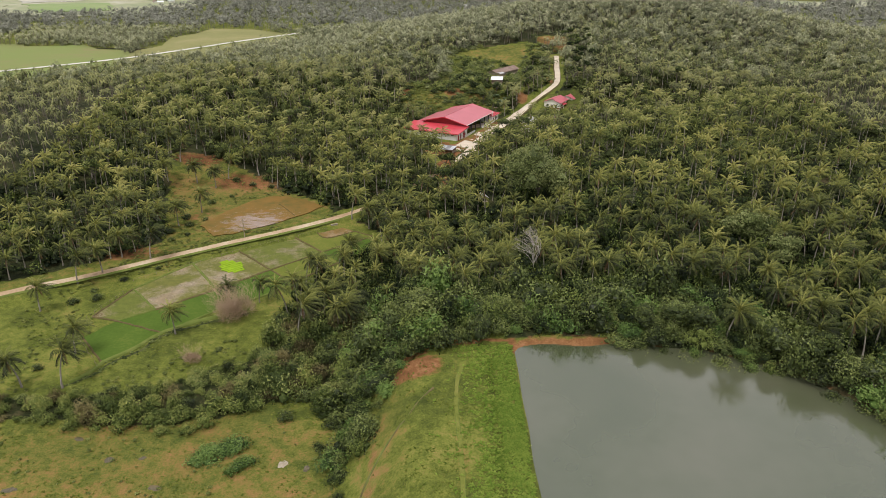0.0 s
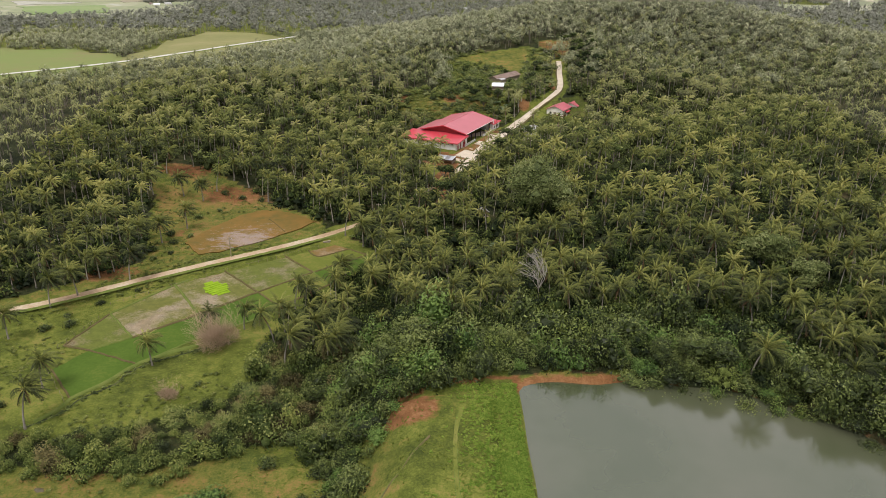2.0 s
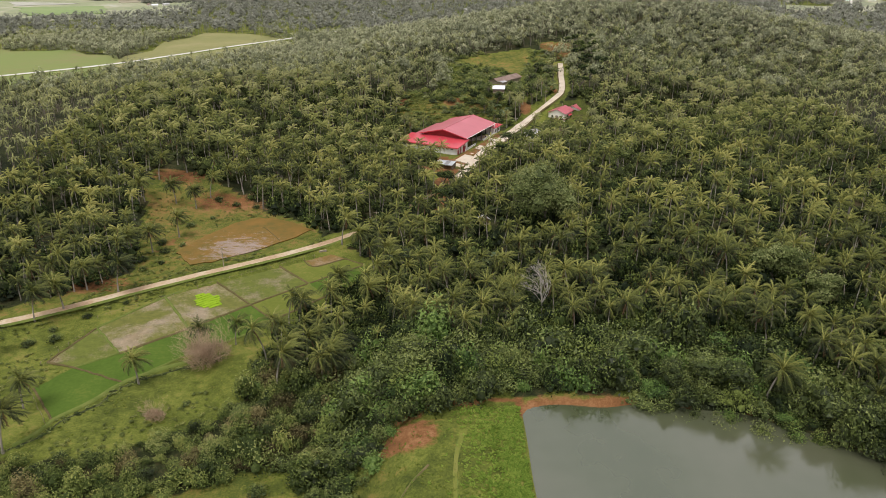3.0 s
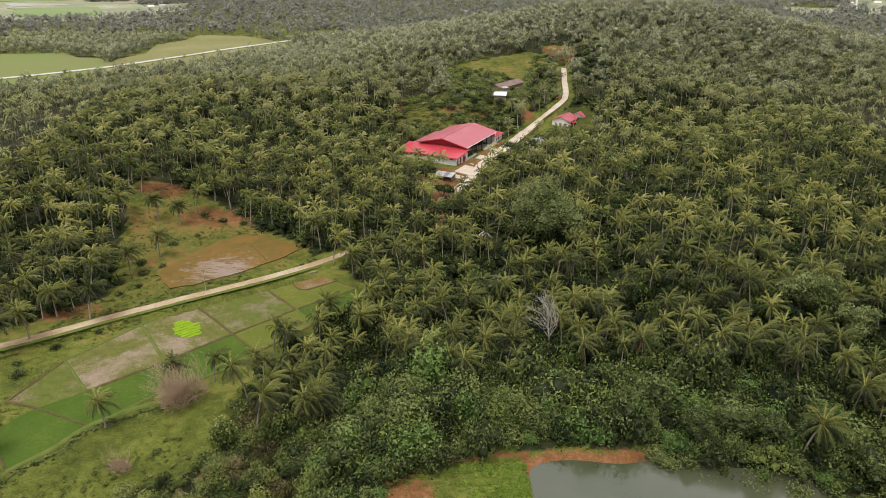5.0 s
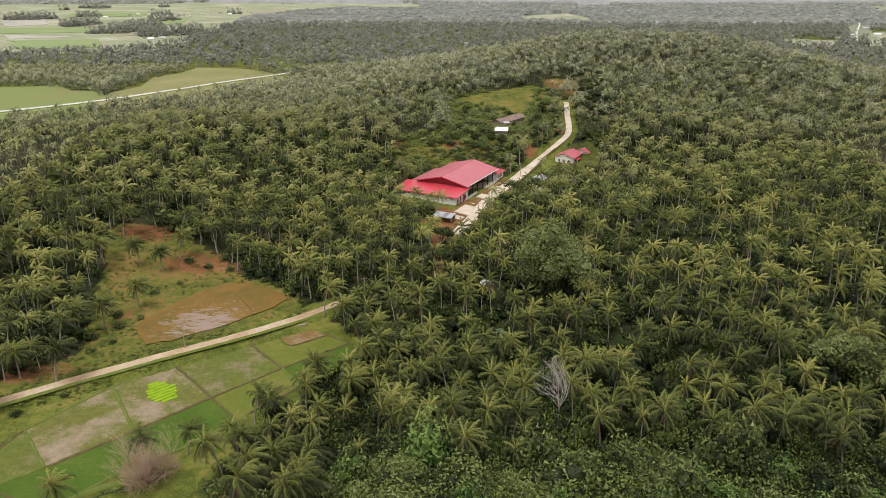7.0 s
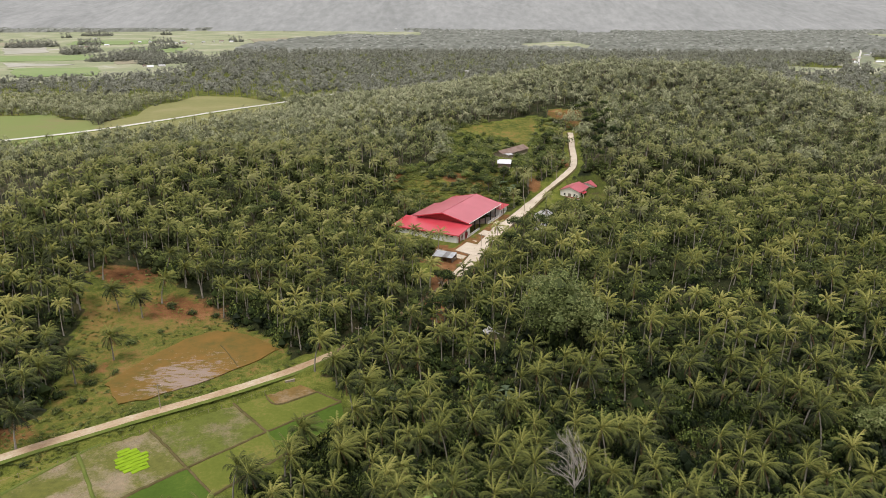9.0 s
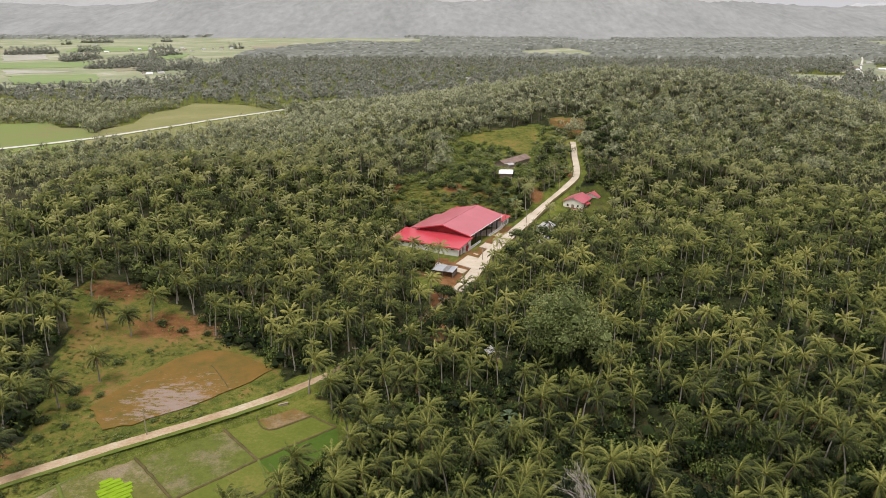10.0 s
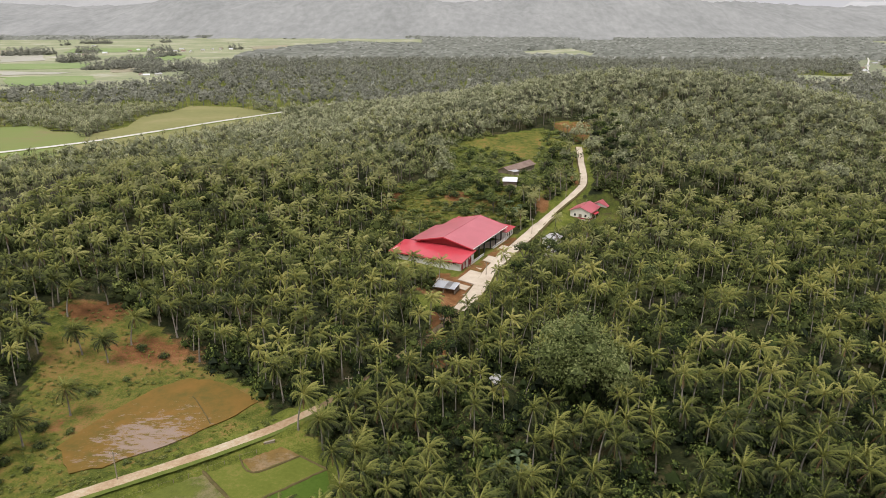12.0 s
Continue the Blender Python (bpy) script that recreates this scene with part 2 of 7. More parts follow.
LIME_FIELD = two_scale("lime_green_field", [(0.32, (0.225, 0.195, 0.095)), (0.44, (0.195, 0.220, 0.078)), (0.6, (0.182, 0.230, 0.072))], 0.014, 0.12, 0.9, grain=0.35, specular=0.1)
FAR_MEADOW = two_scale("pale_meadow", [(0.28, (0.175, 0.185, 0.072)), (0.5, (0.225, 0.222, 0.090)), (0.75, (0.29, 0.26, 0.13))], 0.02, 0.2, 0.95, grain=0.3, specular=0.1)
# Village ground and hills: grey tones that stand in for haze.
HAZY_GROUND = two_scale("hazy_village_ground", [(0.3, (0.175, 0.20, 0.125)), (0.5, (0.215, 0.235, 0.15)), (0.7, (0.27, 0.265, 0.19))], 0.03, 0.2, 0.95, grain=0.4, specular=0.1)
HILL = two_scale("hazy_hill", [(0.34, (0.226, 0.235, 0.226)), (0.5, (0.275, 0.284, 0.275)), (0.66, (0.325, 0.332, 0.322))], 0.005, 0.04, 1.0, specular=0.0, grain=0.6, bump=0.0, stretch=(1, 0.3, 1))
HILL_FAR = two_scale("haze_grey_hill", [(0.3, (0.33, 0.338, 0.336)), (0.7, (0.40, 0.406, 0.40))], 0.006, 0.035, 1.0, specular=0.0, grain=0.6, bump=0.0, stretch=(1, 0.3, 1))
HILL_LAST = two_scale("haze_pale_hill", [(0.25, (0.42, 0.43, 0.435)), (0.75, (0.47, 0.48, 0.48))], 0.002, 0.02, 1.0, specular=0.0)
STONE = two_scale("pale_stone", [(0.3, (0.25, 0.21, 0.15)), (0.7, (0.40, 0.345, 0.26))], 1.0, 6, 0.9, bump=0.4)
WORN_GRASS = two_scale("worn_pale_grass", [(0.3, (0.11, 0.135, 0.025)), (0.5, (0.148, 0.165, 0.034)), (0.7, (0.20, 0.185, 0.056))], 0.4, 3.0, 0.95, bump=0.4, specular=0.1)
DITCH = two_scale("dark_ditch", [(0.3, (0.018, 0.022, 0.009)), (0.5, (0.045, 0.052, 0.018)), (0.7, (0.10, 0.105, 0.034))], 0.5, 3.0, 0.8, bump=0.5, specular=0.2)


def wet_field(name, water, growth, amount, rough_low=0.06, coarse=0.09):
    """A flooded field: still water with shoots or silt breaking the surface in patches."""
    m, n, l = nodes_of(name)
    big = noise_node(n, l, coords(n, l, coarse), 3, 0.6)
    small = noise_node(n, l, coords(n, l, 1.6), 3, 0.7)
    f = arith(n, l, "ADD", arith(n, l, "MULTIPLY", big, 0.75), arith(n, l, "MULTIPLY", small, 0.25))
    cut = ramp_node(n, [(amount - 0.05, (0, 0, 0)), (amount + 0.09, (1, 1, 1))])
    l.new(f, cut.inputs[0])
    c = blend(n, l, cut.outputs[0], water, growth)
    r = arith(n, l, "ADD", arith(n, l, "MULTIPLY", cut.outputs[0], 0.75), rough_low)
    grit = noise_node(n, l, coords(n, l, 0.5), 5, 0.75)
    shade = ramp_node(n, [(0.30, (0.70, 0.74, 0.66)), (0.72, (1.28, 1.24, 1.22))])
    l.new(grit, shade.inputs[0])
    mul = n.new("ShaderNodeMix")
    mul.data_type, mul.blend_type = "RGBA", "MULTIPLY"
    mul.inputs[0].default_value = 1.0
    l.new(c, mul.inputs[6])
    l.new(shade.outputs[0], mul.inputs[7])
    finish(m, n, l, mul.outputs[2], r, small, 0.12, 0.02, specular=0.35)
    return m


FLOODED = wet_field("flooded_paddy", (0.255, 0.20, 0.125), (0.125, 0.130, 0.027), 0.46, 0.2)
SPROUTING = wet_field("sprouting_paddy", (0.195, 0.152, 0.082), (0.108, 0.128, 0.021), 0.43, 0.22)
MUD = wet_field("brown_mud", (0.23, 0.16, 0.085), (0.185, 0.118, 0.036), 0.44, 0.5, 0.16)


def shining_mud():
    """Orange-brown silt, with streaks of standing water in its lowest part, paled by painted glare."""
    m, n, l = nodes_of("flooded_mud_field")
    big = noise_node(n, l, coords(n, l, 0.16), 5, 0.7)
    silt = ramp_node(n, [(0.28, (0.096, 0.082, 0.010)), (0.48, (0.158, 0.096, 0.013)), (0.72, (0.220, 0.112, 0.020))])
    l.new(big, silt.inputs[0])
    streak = noise_node(n, l, coords(n, l, 0.55, "position", (0.55, 1.5, 1)), 6, 0.78)
    geo, far = n.new("ShaderNodeNewGeometry"), n.new("ShaderNodeVectorMath")
    far.operation = "DISTANCE"
    l.new(geo.outputs["Position"], far.inputs[0])
    far.inputs[1].default_value = (-70, 251, 2.7)
    f = arith(n, l, "SUBTRACT", streak, arith(n, l, "MULTIPLY", arith(n, l, "MINIMUM", far.outputs["Value"], 24.0), 0.0130))
    wet = ramp_node(n, [(0.37, (0, 0, 0)), (0.44, (1, 1, 1))])
    l.new(f, wet.inputs[0])
    # Wet streaks take a pale colour that paints in the sky's glare.
    c = blend(n, l, wet.outputs[0], silt.outputs[0], (0.27, 0.195, 0.145))
    r = arith(n, l, "SUBTRACT", 0.8, arith(n, l, "MULTIPLY", wet.outputs[0], 0.68))
    finish(m, n, l, c, r, streak, 0.35, 0.05, specular=0.4)
    return m


MUD_FIELD = shining_mud()
PUDDLE = wet_field("puddle_water", (0.10, 0.085, 0.05), (0.15, 0.115, 0.06), 0.6, 0.22)


def pond_material():
    """Murky green water: silt in the body of it, ripples on the surface."""
    m, n, l = nodes_of("green_pond_water")
    wave = noise_node(n, l, coords(n, l, 0.9, "position", (1, 0.5, 1)), 5, 0.65)
    broad = noise_node(n, l, coords(n, l, 0.022), 4, 0.6)
    r = ramp_node(n, [(0.32, (0.044, 0.062, 0.024)), (0.5, (0.071, 0.083, 0.043)), (0.68, (0.092, 0.098, 0.059))])
    l.new(broad, r.inputs[0])
    gust = arith(n, l, "ADD", arith(n, l, "MULTIPLY", noise_node(n, l, coords(n, l, 0.05, "position", (1, 0.5, 1)), 3), 0.10), 0.05)
    b, _ = finish(m, n, l, r.outputs[0], gust, wave, 0.10, 0.05, specular=0.5)
    b.inputs["IOR"].default_value = 2.1
    return m


WATER = pond_material()


def ground_material():
    """Grass, dry grass, red soil and forest litter, laid out by the zones of the ground."""
    m, n, l = nodes_of("grass_and_soil")
    big = noise_node(n, l, coords(n, l, 0.06), 4, 0.6)
    mid = noise_node(n, l, coords(n, l, 0.35), 4, 0.65)
    small = noise_node(n, l, coords(n, l, 2.2), 4, 0.7)
    v = arith(n, l, "ADD", arith(n, l, "MULTIPLY", big, 0.4), arith(n, l, "MULTIPLY", arith(n, l, "ADD", mid, small), 0.3))
    v = arith(n, l, "ADD", arith(n, l, "MULTIPLY", arith(n, l, "SUBTRACT", v, 0.5), 1.7), 0.49)
    grass = ramp_node(n, [(0.30, (0.045, 0.060, 0.011)), (0.46, (0.098, 0.118, 0.020)), (0.55, (0.146, 0.166, 0.030)), (0.70, (0.235, 0.190, 0.058))])
    dry = ramp_node(n, [(0.34, (0.062, 0.085, 0.016)), (0.46, (0.124, 0.128, 0.026)), (0.55, (0.182, 0.138, 0.038)), (0.66, (0.25, 0.145, 0.055))])
    soil = ramp_node(n, [(0.30, (0.100, 0.046, 0.018)), (0.50, (0.185, 0.086, 0.033)), (0.70, (0.30, 0.160, 0.075))])
    # Litter colour, taken near black to paint in shade below palms and shrubs.
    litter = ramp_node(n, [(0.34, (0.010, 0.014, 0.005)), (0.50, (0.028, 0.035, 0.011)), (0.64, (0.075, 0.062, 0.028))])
    for q in (grass, dry, soil, litter):
        l.new(v, q.inputs[0])

    def mask(name, spread=0.9):
        e = arith(n, l, "ADD", attribute(n, name), arith(n, l, "MULTIPLY", arith(n, l, "SUBTRACT", mid, 0.5), spread))
        q = ramp_node(n, [(0.34, (0, 0, 0)), (0.66, (1, 1, 1))])
        l.new(e, q.inputs[0])
        return q.outputs[0]

    c = blend(n, l, mask("dry"), grass.outputs[0], dry.outputs[0])
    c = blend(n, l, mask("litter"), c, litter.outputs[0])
    c = blend(n, l, mask("soil", 1.1), c, soil.outputs[0])
    finish(m, n, l, c, 0.95, arith(n, l, "ADD", small, mid), 0.9, 0.18, specular=0.15)
    return m


GROUND = ground_material()
for m in bpy.data.materials:
    m.diffuse_color = (0.3, 0.35, 0.2, 1)


# ---- the lie of the land ----
# The plan below is drawn foreshortened; site() lays its places out in metres.
def site(x, y, z):
    return x, 1.28627 * y + 29.045 - 0.30573 * z, 1.06903 * z


def sited(points):
    return np.column_stack(site(*np.asarray(points, float).T))


def spot(x, y, lift=0.0):
    """The place in the world on the ground at a place of the plan."""
    a, b, c = site(x, y, gz(x, y))
    return Vector((a, b, c + lift))


def smooth(a, b, v):
    s = np.clip((np.asarray(v, float) - a) / (b - a), 0, 1)
    return s * s * (3 - 2 * s)


def bell(x, y, cx, cy, rx, ry):
    return np.exp(-((x - cx) / rx) ** 2 - ((y - cy) / ry) ** 2)


def wobble(x, y, s):
    return np.sin(x / s + 1.3 * np.sin(y / s * 0.7)) * np.sin(y / s * 1.1 + 0.9 * np.sin(x / s * 0.6 + 2.0))


WATER_Z = 10.6


def road_side(x, y):
    """Metres north of the valley road."""
    return -0.475 * (x + 42) + 0.88 * (y - 177)


def bank_y(x):
    """The pond's far shore."""
    return np.where(x > 35, 96.1 - (np.maximum(x - 35, 0) / 20) ** 3, 96.1 - (np.maximum(35 - x, 0) / 16) ** 2 * 1.0) + 0.5 * np.sin(x / 3.1)


def ground_z(x, y):
    x, y = np.asarray(x, float), np.asarray(y, float)
    h = 2.2 * smooth(-4.6, -0.6, road_side(x, y))
    rise = smooth(24, 75, road_side(x, y))
    h = h + 13 * bell(x, y, -165, 270, 80, 85) * rise + 11 * bell(x, y, -60, 345, 150, 50) * smooth(15, -70, x) * rise
    h = h + 7.5 * smooth(308, 342, y) * smooth(-120, 0, x) + 5.5 * bell(x, y, 32, 345, 26, 26)
    h = h + 37 * np.exp(-((y - 540) / 105) ** 2) * np.exp(-((x - 185) / 175) ** 2)
    h = h + 9 * bell(x, y, 125, 380, 40, 70) + 7 * bell(x, y, -20, 440, 120, 60)
    h = h * (1 - smooth(560, 720, y + 0.25 * x))
    shelf = smooth(-23, -4, x) * (1 - smooth(100, 152, y) * (1 - smooth(15, 85, x))) * (1 - smooth(235, 300, y - 0.5 * (x - 100)))
    h = np.maximum(h, 11.4 * shelf + 0 * h) + 0.25 * np.minimum(h, 11.4 * shelf) * (y > 100) * smooth(100, 130, y)
    dam = smooth(-25, -3, x) * (1 - smooth(89, 97, y)) * (1 - smooth(9, 21, x))
    h = np.where(x < 21, np.maximum(h * smooth(84, 100, y) + h * (1 - smooth(84, 100, y)) * smooth(-25, -3, x), 12.6 * dam), h)
    inside = np.minimum(np.minimum(x - 16.7 + 0.07 * np.sin(y / 2.3), bank_y(x) - y), 140 - x)
    h = h + (7.5 - h) * smooth(-0.9, 4.2, inside)
    rough = smooth(3, 12, np.abs(road_side(x, y))) * np.where((x < -20) & (y > 92) & (y < 182), 0.0, 1.0)
    h = h + 0.22 * wobble(x, y, 5.0) * rough * (1 - smooth(0, 3, inside))
    return h


def gz(x, y):
    return float(ground_z(x, y))


def in_poly(x, y, poly):
    inside = np.zeros(np.shape(x), bool)
    for (ax, ay), (bx, by) in zip(poly, poly[1:] + poly[:1]):
        inside ^= ((ay > y) != (by > y)) & (x < (bx - ax) * (y - ay) / (by - ay + 1e-9) + ax)
    return inside


def line_gap(x, y, line):
    d = np.full(np.shape(x), 1e9)
    for (ax, ay), (bx, by) in zip(line, line[1:]):
        wx, wy = bx - ax, by - ay
        s = np.clip(((x - ax) * wx + (y - ay) * wy) / (wx * wx + wy * wy), 0, 1)
        d = np.minimum(d, np.hypot(x - ax - s * wx, y - ay - s * wy))
    return d


VALLEY_ROAD = [(-190, 98), (-160, 113), (-131, 129.5), (-118, 135.4), (-105, 142.3), (-91, 150.4), (-75, 159), (-55.7, 169), (-42, 177.3), (-31.5, 185.5)]
DIRT_TRACK = [(6.5, 246), (3.9, 241.4), (0.3, 231.3), (-1.4, 221.0), (-1.6, 211.6), (-0.2, 206)]
LANE = [(-31.5, 185.5), (-20, 199), (-8, 214), (4, 231), (10.5, 243)]
HALL_ROAD = [(6.5, 235), (10.5, 243), (14.3, 252), (20.1, 267), (25.5, 277.5), (31.9, 288.5), (39.5, 301.2), (46.6, 312.6), (52.6, 320.4), (58.5, 326.8), (66.2, 335), (73, 345), (76.2, 354), (78.6, 366), (80.5, 380), (82.6, 392), (84.2, 404)]
FAR_ROAD_LINE = [(-420, 390), (-297, 470), (-243, 528), (-210, 570), (-168, 617), (-120, 690)]
VILLAGE_ROAD = [(640, 905), (702, 999), (790, 1125), (900, 1275), (960, 1360)]
HALL_O, HALL_U, HALL_V = (0.8, 275.1), (0.52, 0.854), (0.854, -0.52)


def hall_uv(x, y):
    dx, dy = x - HALL_O[0], y - HALL_O[1]
    return dx * HALL_U[0] + dy * HALL_U[1], dx * HALL_V[0] + dy * HALL_V[1]


FIELD = [(-170, 90), (-110, 88), (-84, 89.5), (-72, 91.5), (-61, 95.5), (-51, 100.5), (-46.5, 109), (-46, 122), (-42, 130), (-33, 146), (-24, 158), (-21, 168), (-30, 176), (-44, 182), (-46, 189.5), (-55, 195.8), (-63, 199), (-75, 206), (-86, 217), (-103, 226), (-122, 230), (-127, 217), (-116, 204), (-112, 190), (-105, 172), (-100, 160), (-108, 150), (-135, 136), (-175, 118)]
LOW_GRASS = [(-220, 20), (-12, 20), (-19, 58), (-23, 68), (-24, 78), (-30, 86), (-37, 88), (-45, 85), (-52, 82), (-66, 80), (-84, 81), (-110, 81), (-220, 88)]
MEADOW = [(6, 417), (26, 425), (45, 432), (66, 439), (63, 415), (58, 398), (52, 384), (42, 402), (26, 409)]
HALL_BANK = [(-20, 300), (-27, 318), (-23, 345), (22, 350), (36, 334), (40, 312), (24, 303)]
CUT = [(74, 452), (87, 449), (101, 443), (96, 425), (90, 412), (84, 413), (84, 425), (76, 435)]
HILL_OPEN = [(0, 344), (4, 416), (26, 428), (66, 442), (76, 434), (80, 408), (74, 392), (62, 378), (72, 352), (50, 330), (24, 340)]
LAWN = [(47, 304), (56, 319), (64, 331), (84, 339), (91, 326), (83, 307), (66, 297)]
FAR_FIELDS = [
    [(-700, 330), (-330, 395), (-262, 440), (-284, 490), (-305, 520), (-360, 545), (-800, 570)],
    [(-262, 445), (-205, 490), (-150, 570), (-163, 610), (-221, 650), (-268, 655), (-290, 600), (-290, 500)],
    [(-1300, 760), (-575, 768), (-500, 788), (-430, 830), (-405, 925), (-428, 1043), (-436, 1168), (-466, 1388), (-432, 1547), (-302, 1855), (-66, 1795), (-81, 2150), (-400, 2420), (-690, 2420), (-1000, 2150), (-1531, 2050), (-2400, 1500)],
]
FAR_FIELDS += [
    [(193, 1544), (355, 1685), (372, 1472), (327, 1320), (183, 1362)],
    [(529, 897), (587, 872), (663, 988), (575, 1002)],
    [(1250, 1640), (1500, 1450), (1800, 1900), (1500, 2150)],
    [(440, 1970), (560, 1980), (679, 2400), (546, 2400)],
    [(645, 900), (672, 900), (872, 1150), (822, 1130)],
    [(676, 985), (716, 975), (930, 1290), (892, 1300)],
]


def is_open(x, y):
    """Where no palms grow."""
    u, v = hall_uv(x, y)
    o = in_poly(x, y, FIELD) | in_poly(x, y, LOW_GRASS) | in_poly(x, y, MEADOW) | in_poly(x, y, HALL_BANK) | in_poly(x, y, CUT) | in_poly(x, y, LAWN) | in_poly(x, y, HILL_OPEN)
    o |= (u > -27) & (u < 42) & (v > -20) & (v < 27) & ~((u < -15) & (v < 13)) & ~((u < -10) & (v < -16))
    o |= (y < 98) & (x > -26) & (x < 15) | (x >= 15) & (x < 150) & (y < bank_y(x) + 2)
    o |= line_gap(x, y, VALLEY_ROAD) < 4.5
    o |= line_gap(x, y, LANE) < 0.4
    o |= line_gap(x, y, DIRT_TRACK) < 2.2
    o |= (((x - 2) / 7.5) ** 2 + ((y - 240) / 12) ** 2 < 1) | (((x - 13) / 6.0) ** 2 + ((y - 243) / 10) ** 2 < 1) | (((x + 19) / 7.0) ** 2 + ((y - 267) / 7) ** 2 < 1) | (((x - 16.6) / 3.2) ** 2 + ((y - 195) / 4.5) ** 2 < 1) | (((x + 8) / 5.0) ** 2 + ((y - 240) / 7) ** 2 < 1)
    o |= line_gap(x, y, HALL_ROAD) < 5.0 + 3.0 * ((y > 256) & (y < 305))
    o |= ((x - 48.5) / 6.5) ** 2 + ((y - 289) / 11) ** 2 < 1
    o |= (line_gap(x, y, FAR_ROAD_LINE) < 7) | (line_gap(x + 4, y + 13, FAR_ROAD_LINE) < 13)
    o |= (x > 24) & (x < 72) & (y > 322) & (y < 386) & (y > 289 + 1.0 * (x - 5))
    for p in FAR_FIELDS:
        o |= in_poly(x, y, p)
    return o


def thicket_zone(x, y):
    """The belts of shrubs by the pond and below the paddies."""
    pond_belt = (x > -24) & (x < 140) & (y > bank_y(x) - 0.5 - 4.6 * smooth(41, 50, x)) & (y < bank_y(x) + 19 - 4 * smooth(60, 110, x)) & ~((x > 16) & (x < 42) & (y < bank_y(x) + 3.0)) & ~((x > -6) & (x <= 17) & (y < 92.8 + 0.45 * (x - 2))) & ~(((x + 7) / 8.5) ** 2 + ((y - 87) / 5) ** 2 < 1)
    low_belt = (x > -150) & (x < -21 + 0.4 * (y - 60)) & ~in_poly(x, y, FIELD) & ~in_poly(x, y, LOW_GRASS) & (y < 118) & (y > 60)
    return pond_belt | low_belt


# ---- mesh helpers ----
def raw_mesh(name, verts, polys, mats, index=None, tint=None, shade=False, layers=()):
    """A mesh from arrays of corners and of faces that all have the same number of corners."""
    verts, polys = np.asarray(verts, np.float32), np.asarray(polys, np.int32)
    me = bpy.data.meshes.new(name)
    k = polys.shape[1]
    me.vertices.add(len(verts))
    me.vertices.foreach_set("co", verts.ravel())
    me.loops.add(polys.size)
    me.loops.foreach_set("vertex_index", polys.ravel())
    me.polygons.add(len(polys))
    me.polygons.foreach_set("loop_start", np.arange(0, polys.size, k, dtype=np.int32))
    for m in mats:
        me.materials.append(m)
    if index is not None:
        me.polygons.foreach_set("material_index", np.asarray(index, np.int32))
    me.polygons.foreach_set("use_smooth", np.full(len(polys), shade))
    for key, values in (*layers, *((("tint", tint),) if tint is not None else ())):
        me.attributes.new(key, "FLOAT", "POINT").data.foreach_set("value", np.asarray(values, np.float32))
    me.update(calc_edges=True)
    return me


def as_mesh(name, bm, material):
    me = bpy.data.meshes.new(name)
    bm.to_mesh(me)
    bm.free()
    for m in material if isinstance(material, (list, tuple)) else [material]:
        me.materials.append(m)
    return me


def part(name, bm, material, parent, label=""):
    ob = new(name, bm if isinstance(bm, bpy.types.Mesh) else as_mesh(name, bm, material))
    ob.parent = parent
    if label:
        tagged(ob, label)
    return ob


def thing(name, m, label, category, group="", kind=""):
    ob = new(name)
    ob.empty_display_size = 0.5
    ob.matrix_basis = m
    return tagged(ob, label, category, group, kind)


def add_box(bm, x0, x1, y0, y1, z0, z1, bevel=0.0):
    r = bmesh.ops.create_cube(bm, size=1.0, matrix=Matrix.LocRotScale(((x0 + x1) / 2, (y0 + y1) / 2, (z0 + z1) / 2), None, (abs(x1 - x0), abs(y1 - y0), abs(z1 - z0))))
    if bevel:
        edges = list({e for v in r["verts"] for e in v.link_edges})
        bmesh.ops.bevel(bm, geom=edges, offset=bevel, segments=1, affect="EDGES")


def box(x0, x1, y0, y1, z0, z1, bevel=0.0):
    bm = bmesh.new()
    add_box(bm, x0, x1, y0, y1, z0, z1, bevel)
    return bm


def add_slab(bm, corners, thick):
    """A sheet through four corners, thickened downwards."""
    top = [bm.verts.new(c) for c in corners]
    low = [bm.verts.new((c[0], c[1], c[2] - thick)) for c in corners]
    bm.faces.new(top)
    bm.faces.new(low[::-1])
    for i in range(len(top)):
        j = (i + 1) % len(top)
        bm.faces.new((top[j], top[i], low[i], low[j]))


def add_rod(bm, a, b, r0, r1, sides=6):
    a, b = Vector(a), Vector(b)
    q = (b - a).to_track_quat("Z", "Y")
    ring = []
    for p, r in ((a, r0), (b, r1)):
        ring.append([bm.verts.new(p + q @ Vector((r * math.cos(2 * math.pi * i / sides), r * math.sin(2 * math.pi * i / sides), 0))) for i in range(sides)])
    for i in range(sides):
        j = (i + 1) % sides
        bm.faces.new((ring[0][i], ring[0][j], ring[1][j], ring[1][i]))
    bm.faces.new(ring[1])
    bm.faces.new(ring[0][::-1])


def glide(line, step):
    """Points along a smooth curve through the given ones."""
    pts = [Vector((*p, 0)) for p in line]
    pts = [2 * pts[0] - pts[1], *pts, 2 * pts[-1] - pts[-2]]
    out = []
    for a, b, c, d in zip(pts, pts[1:], pts[2:], pts[3:]):
        k = max(2, int((c - b).length / step))
        for i in range(k):
            s = i / k
            out.append(0.5 * (2 * b + (c - a) * s + (2 * a - 5 * b + 4 * c - d) * s * s + (3 * b - a - 3 * c + d) * s ** 3))
    out.append(pts[-2])
    return [(p.x, p.y) for p in out]


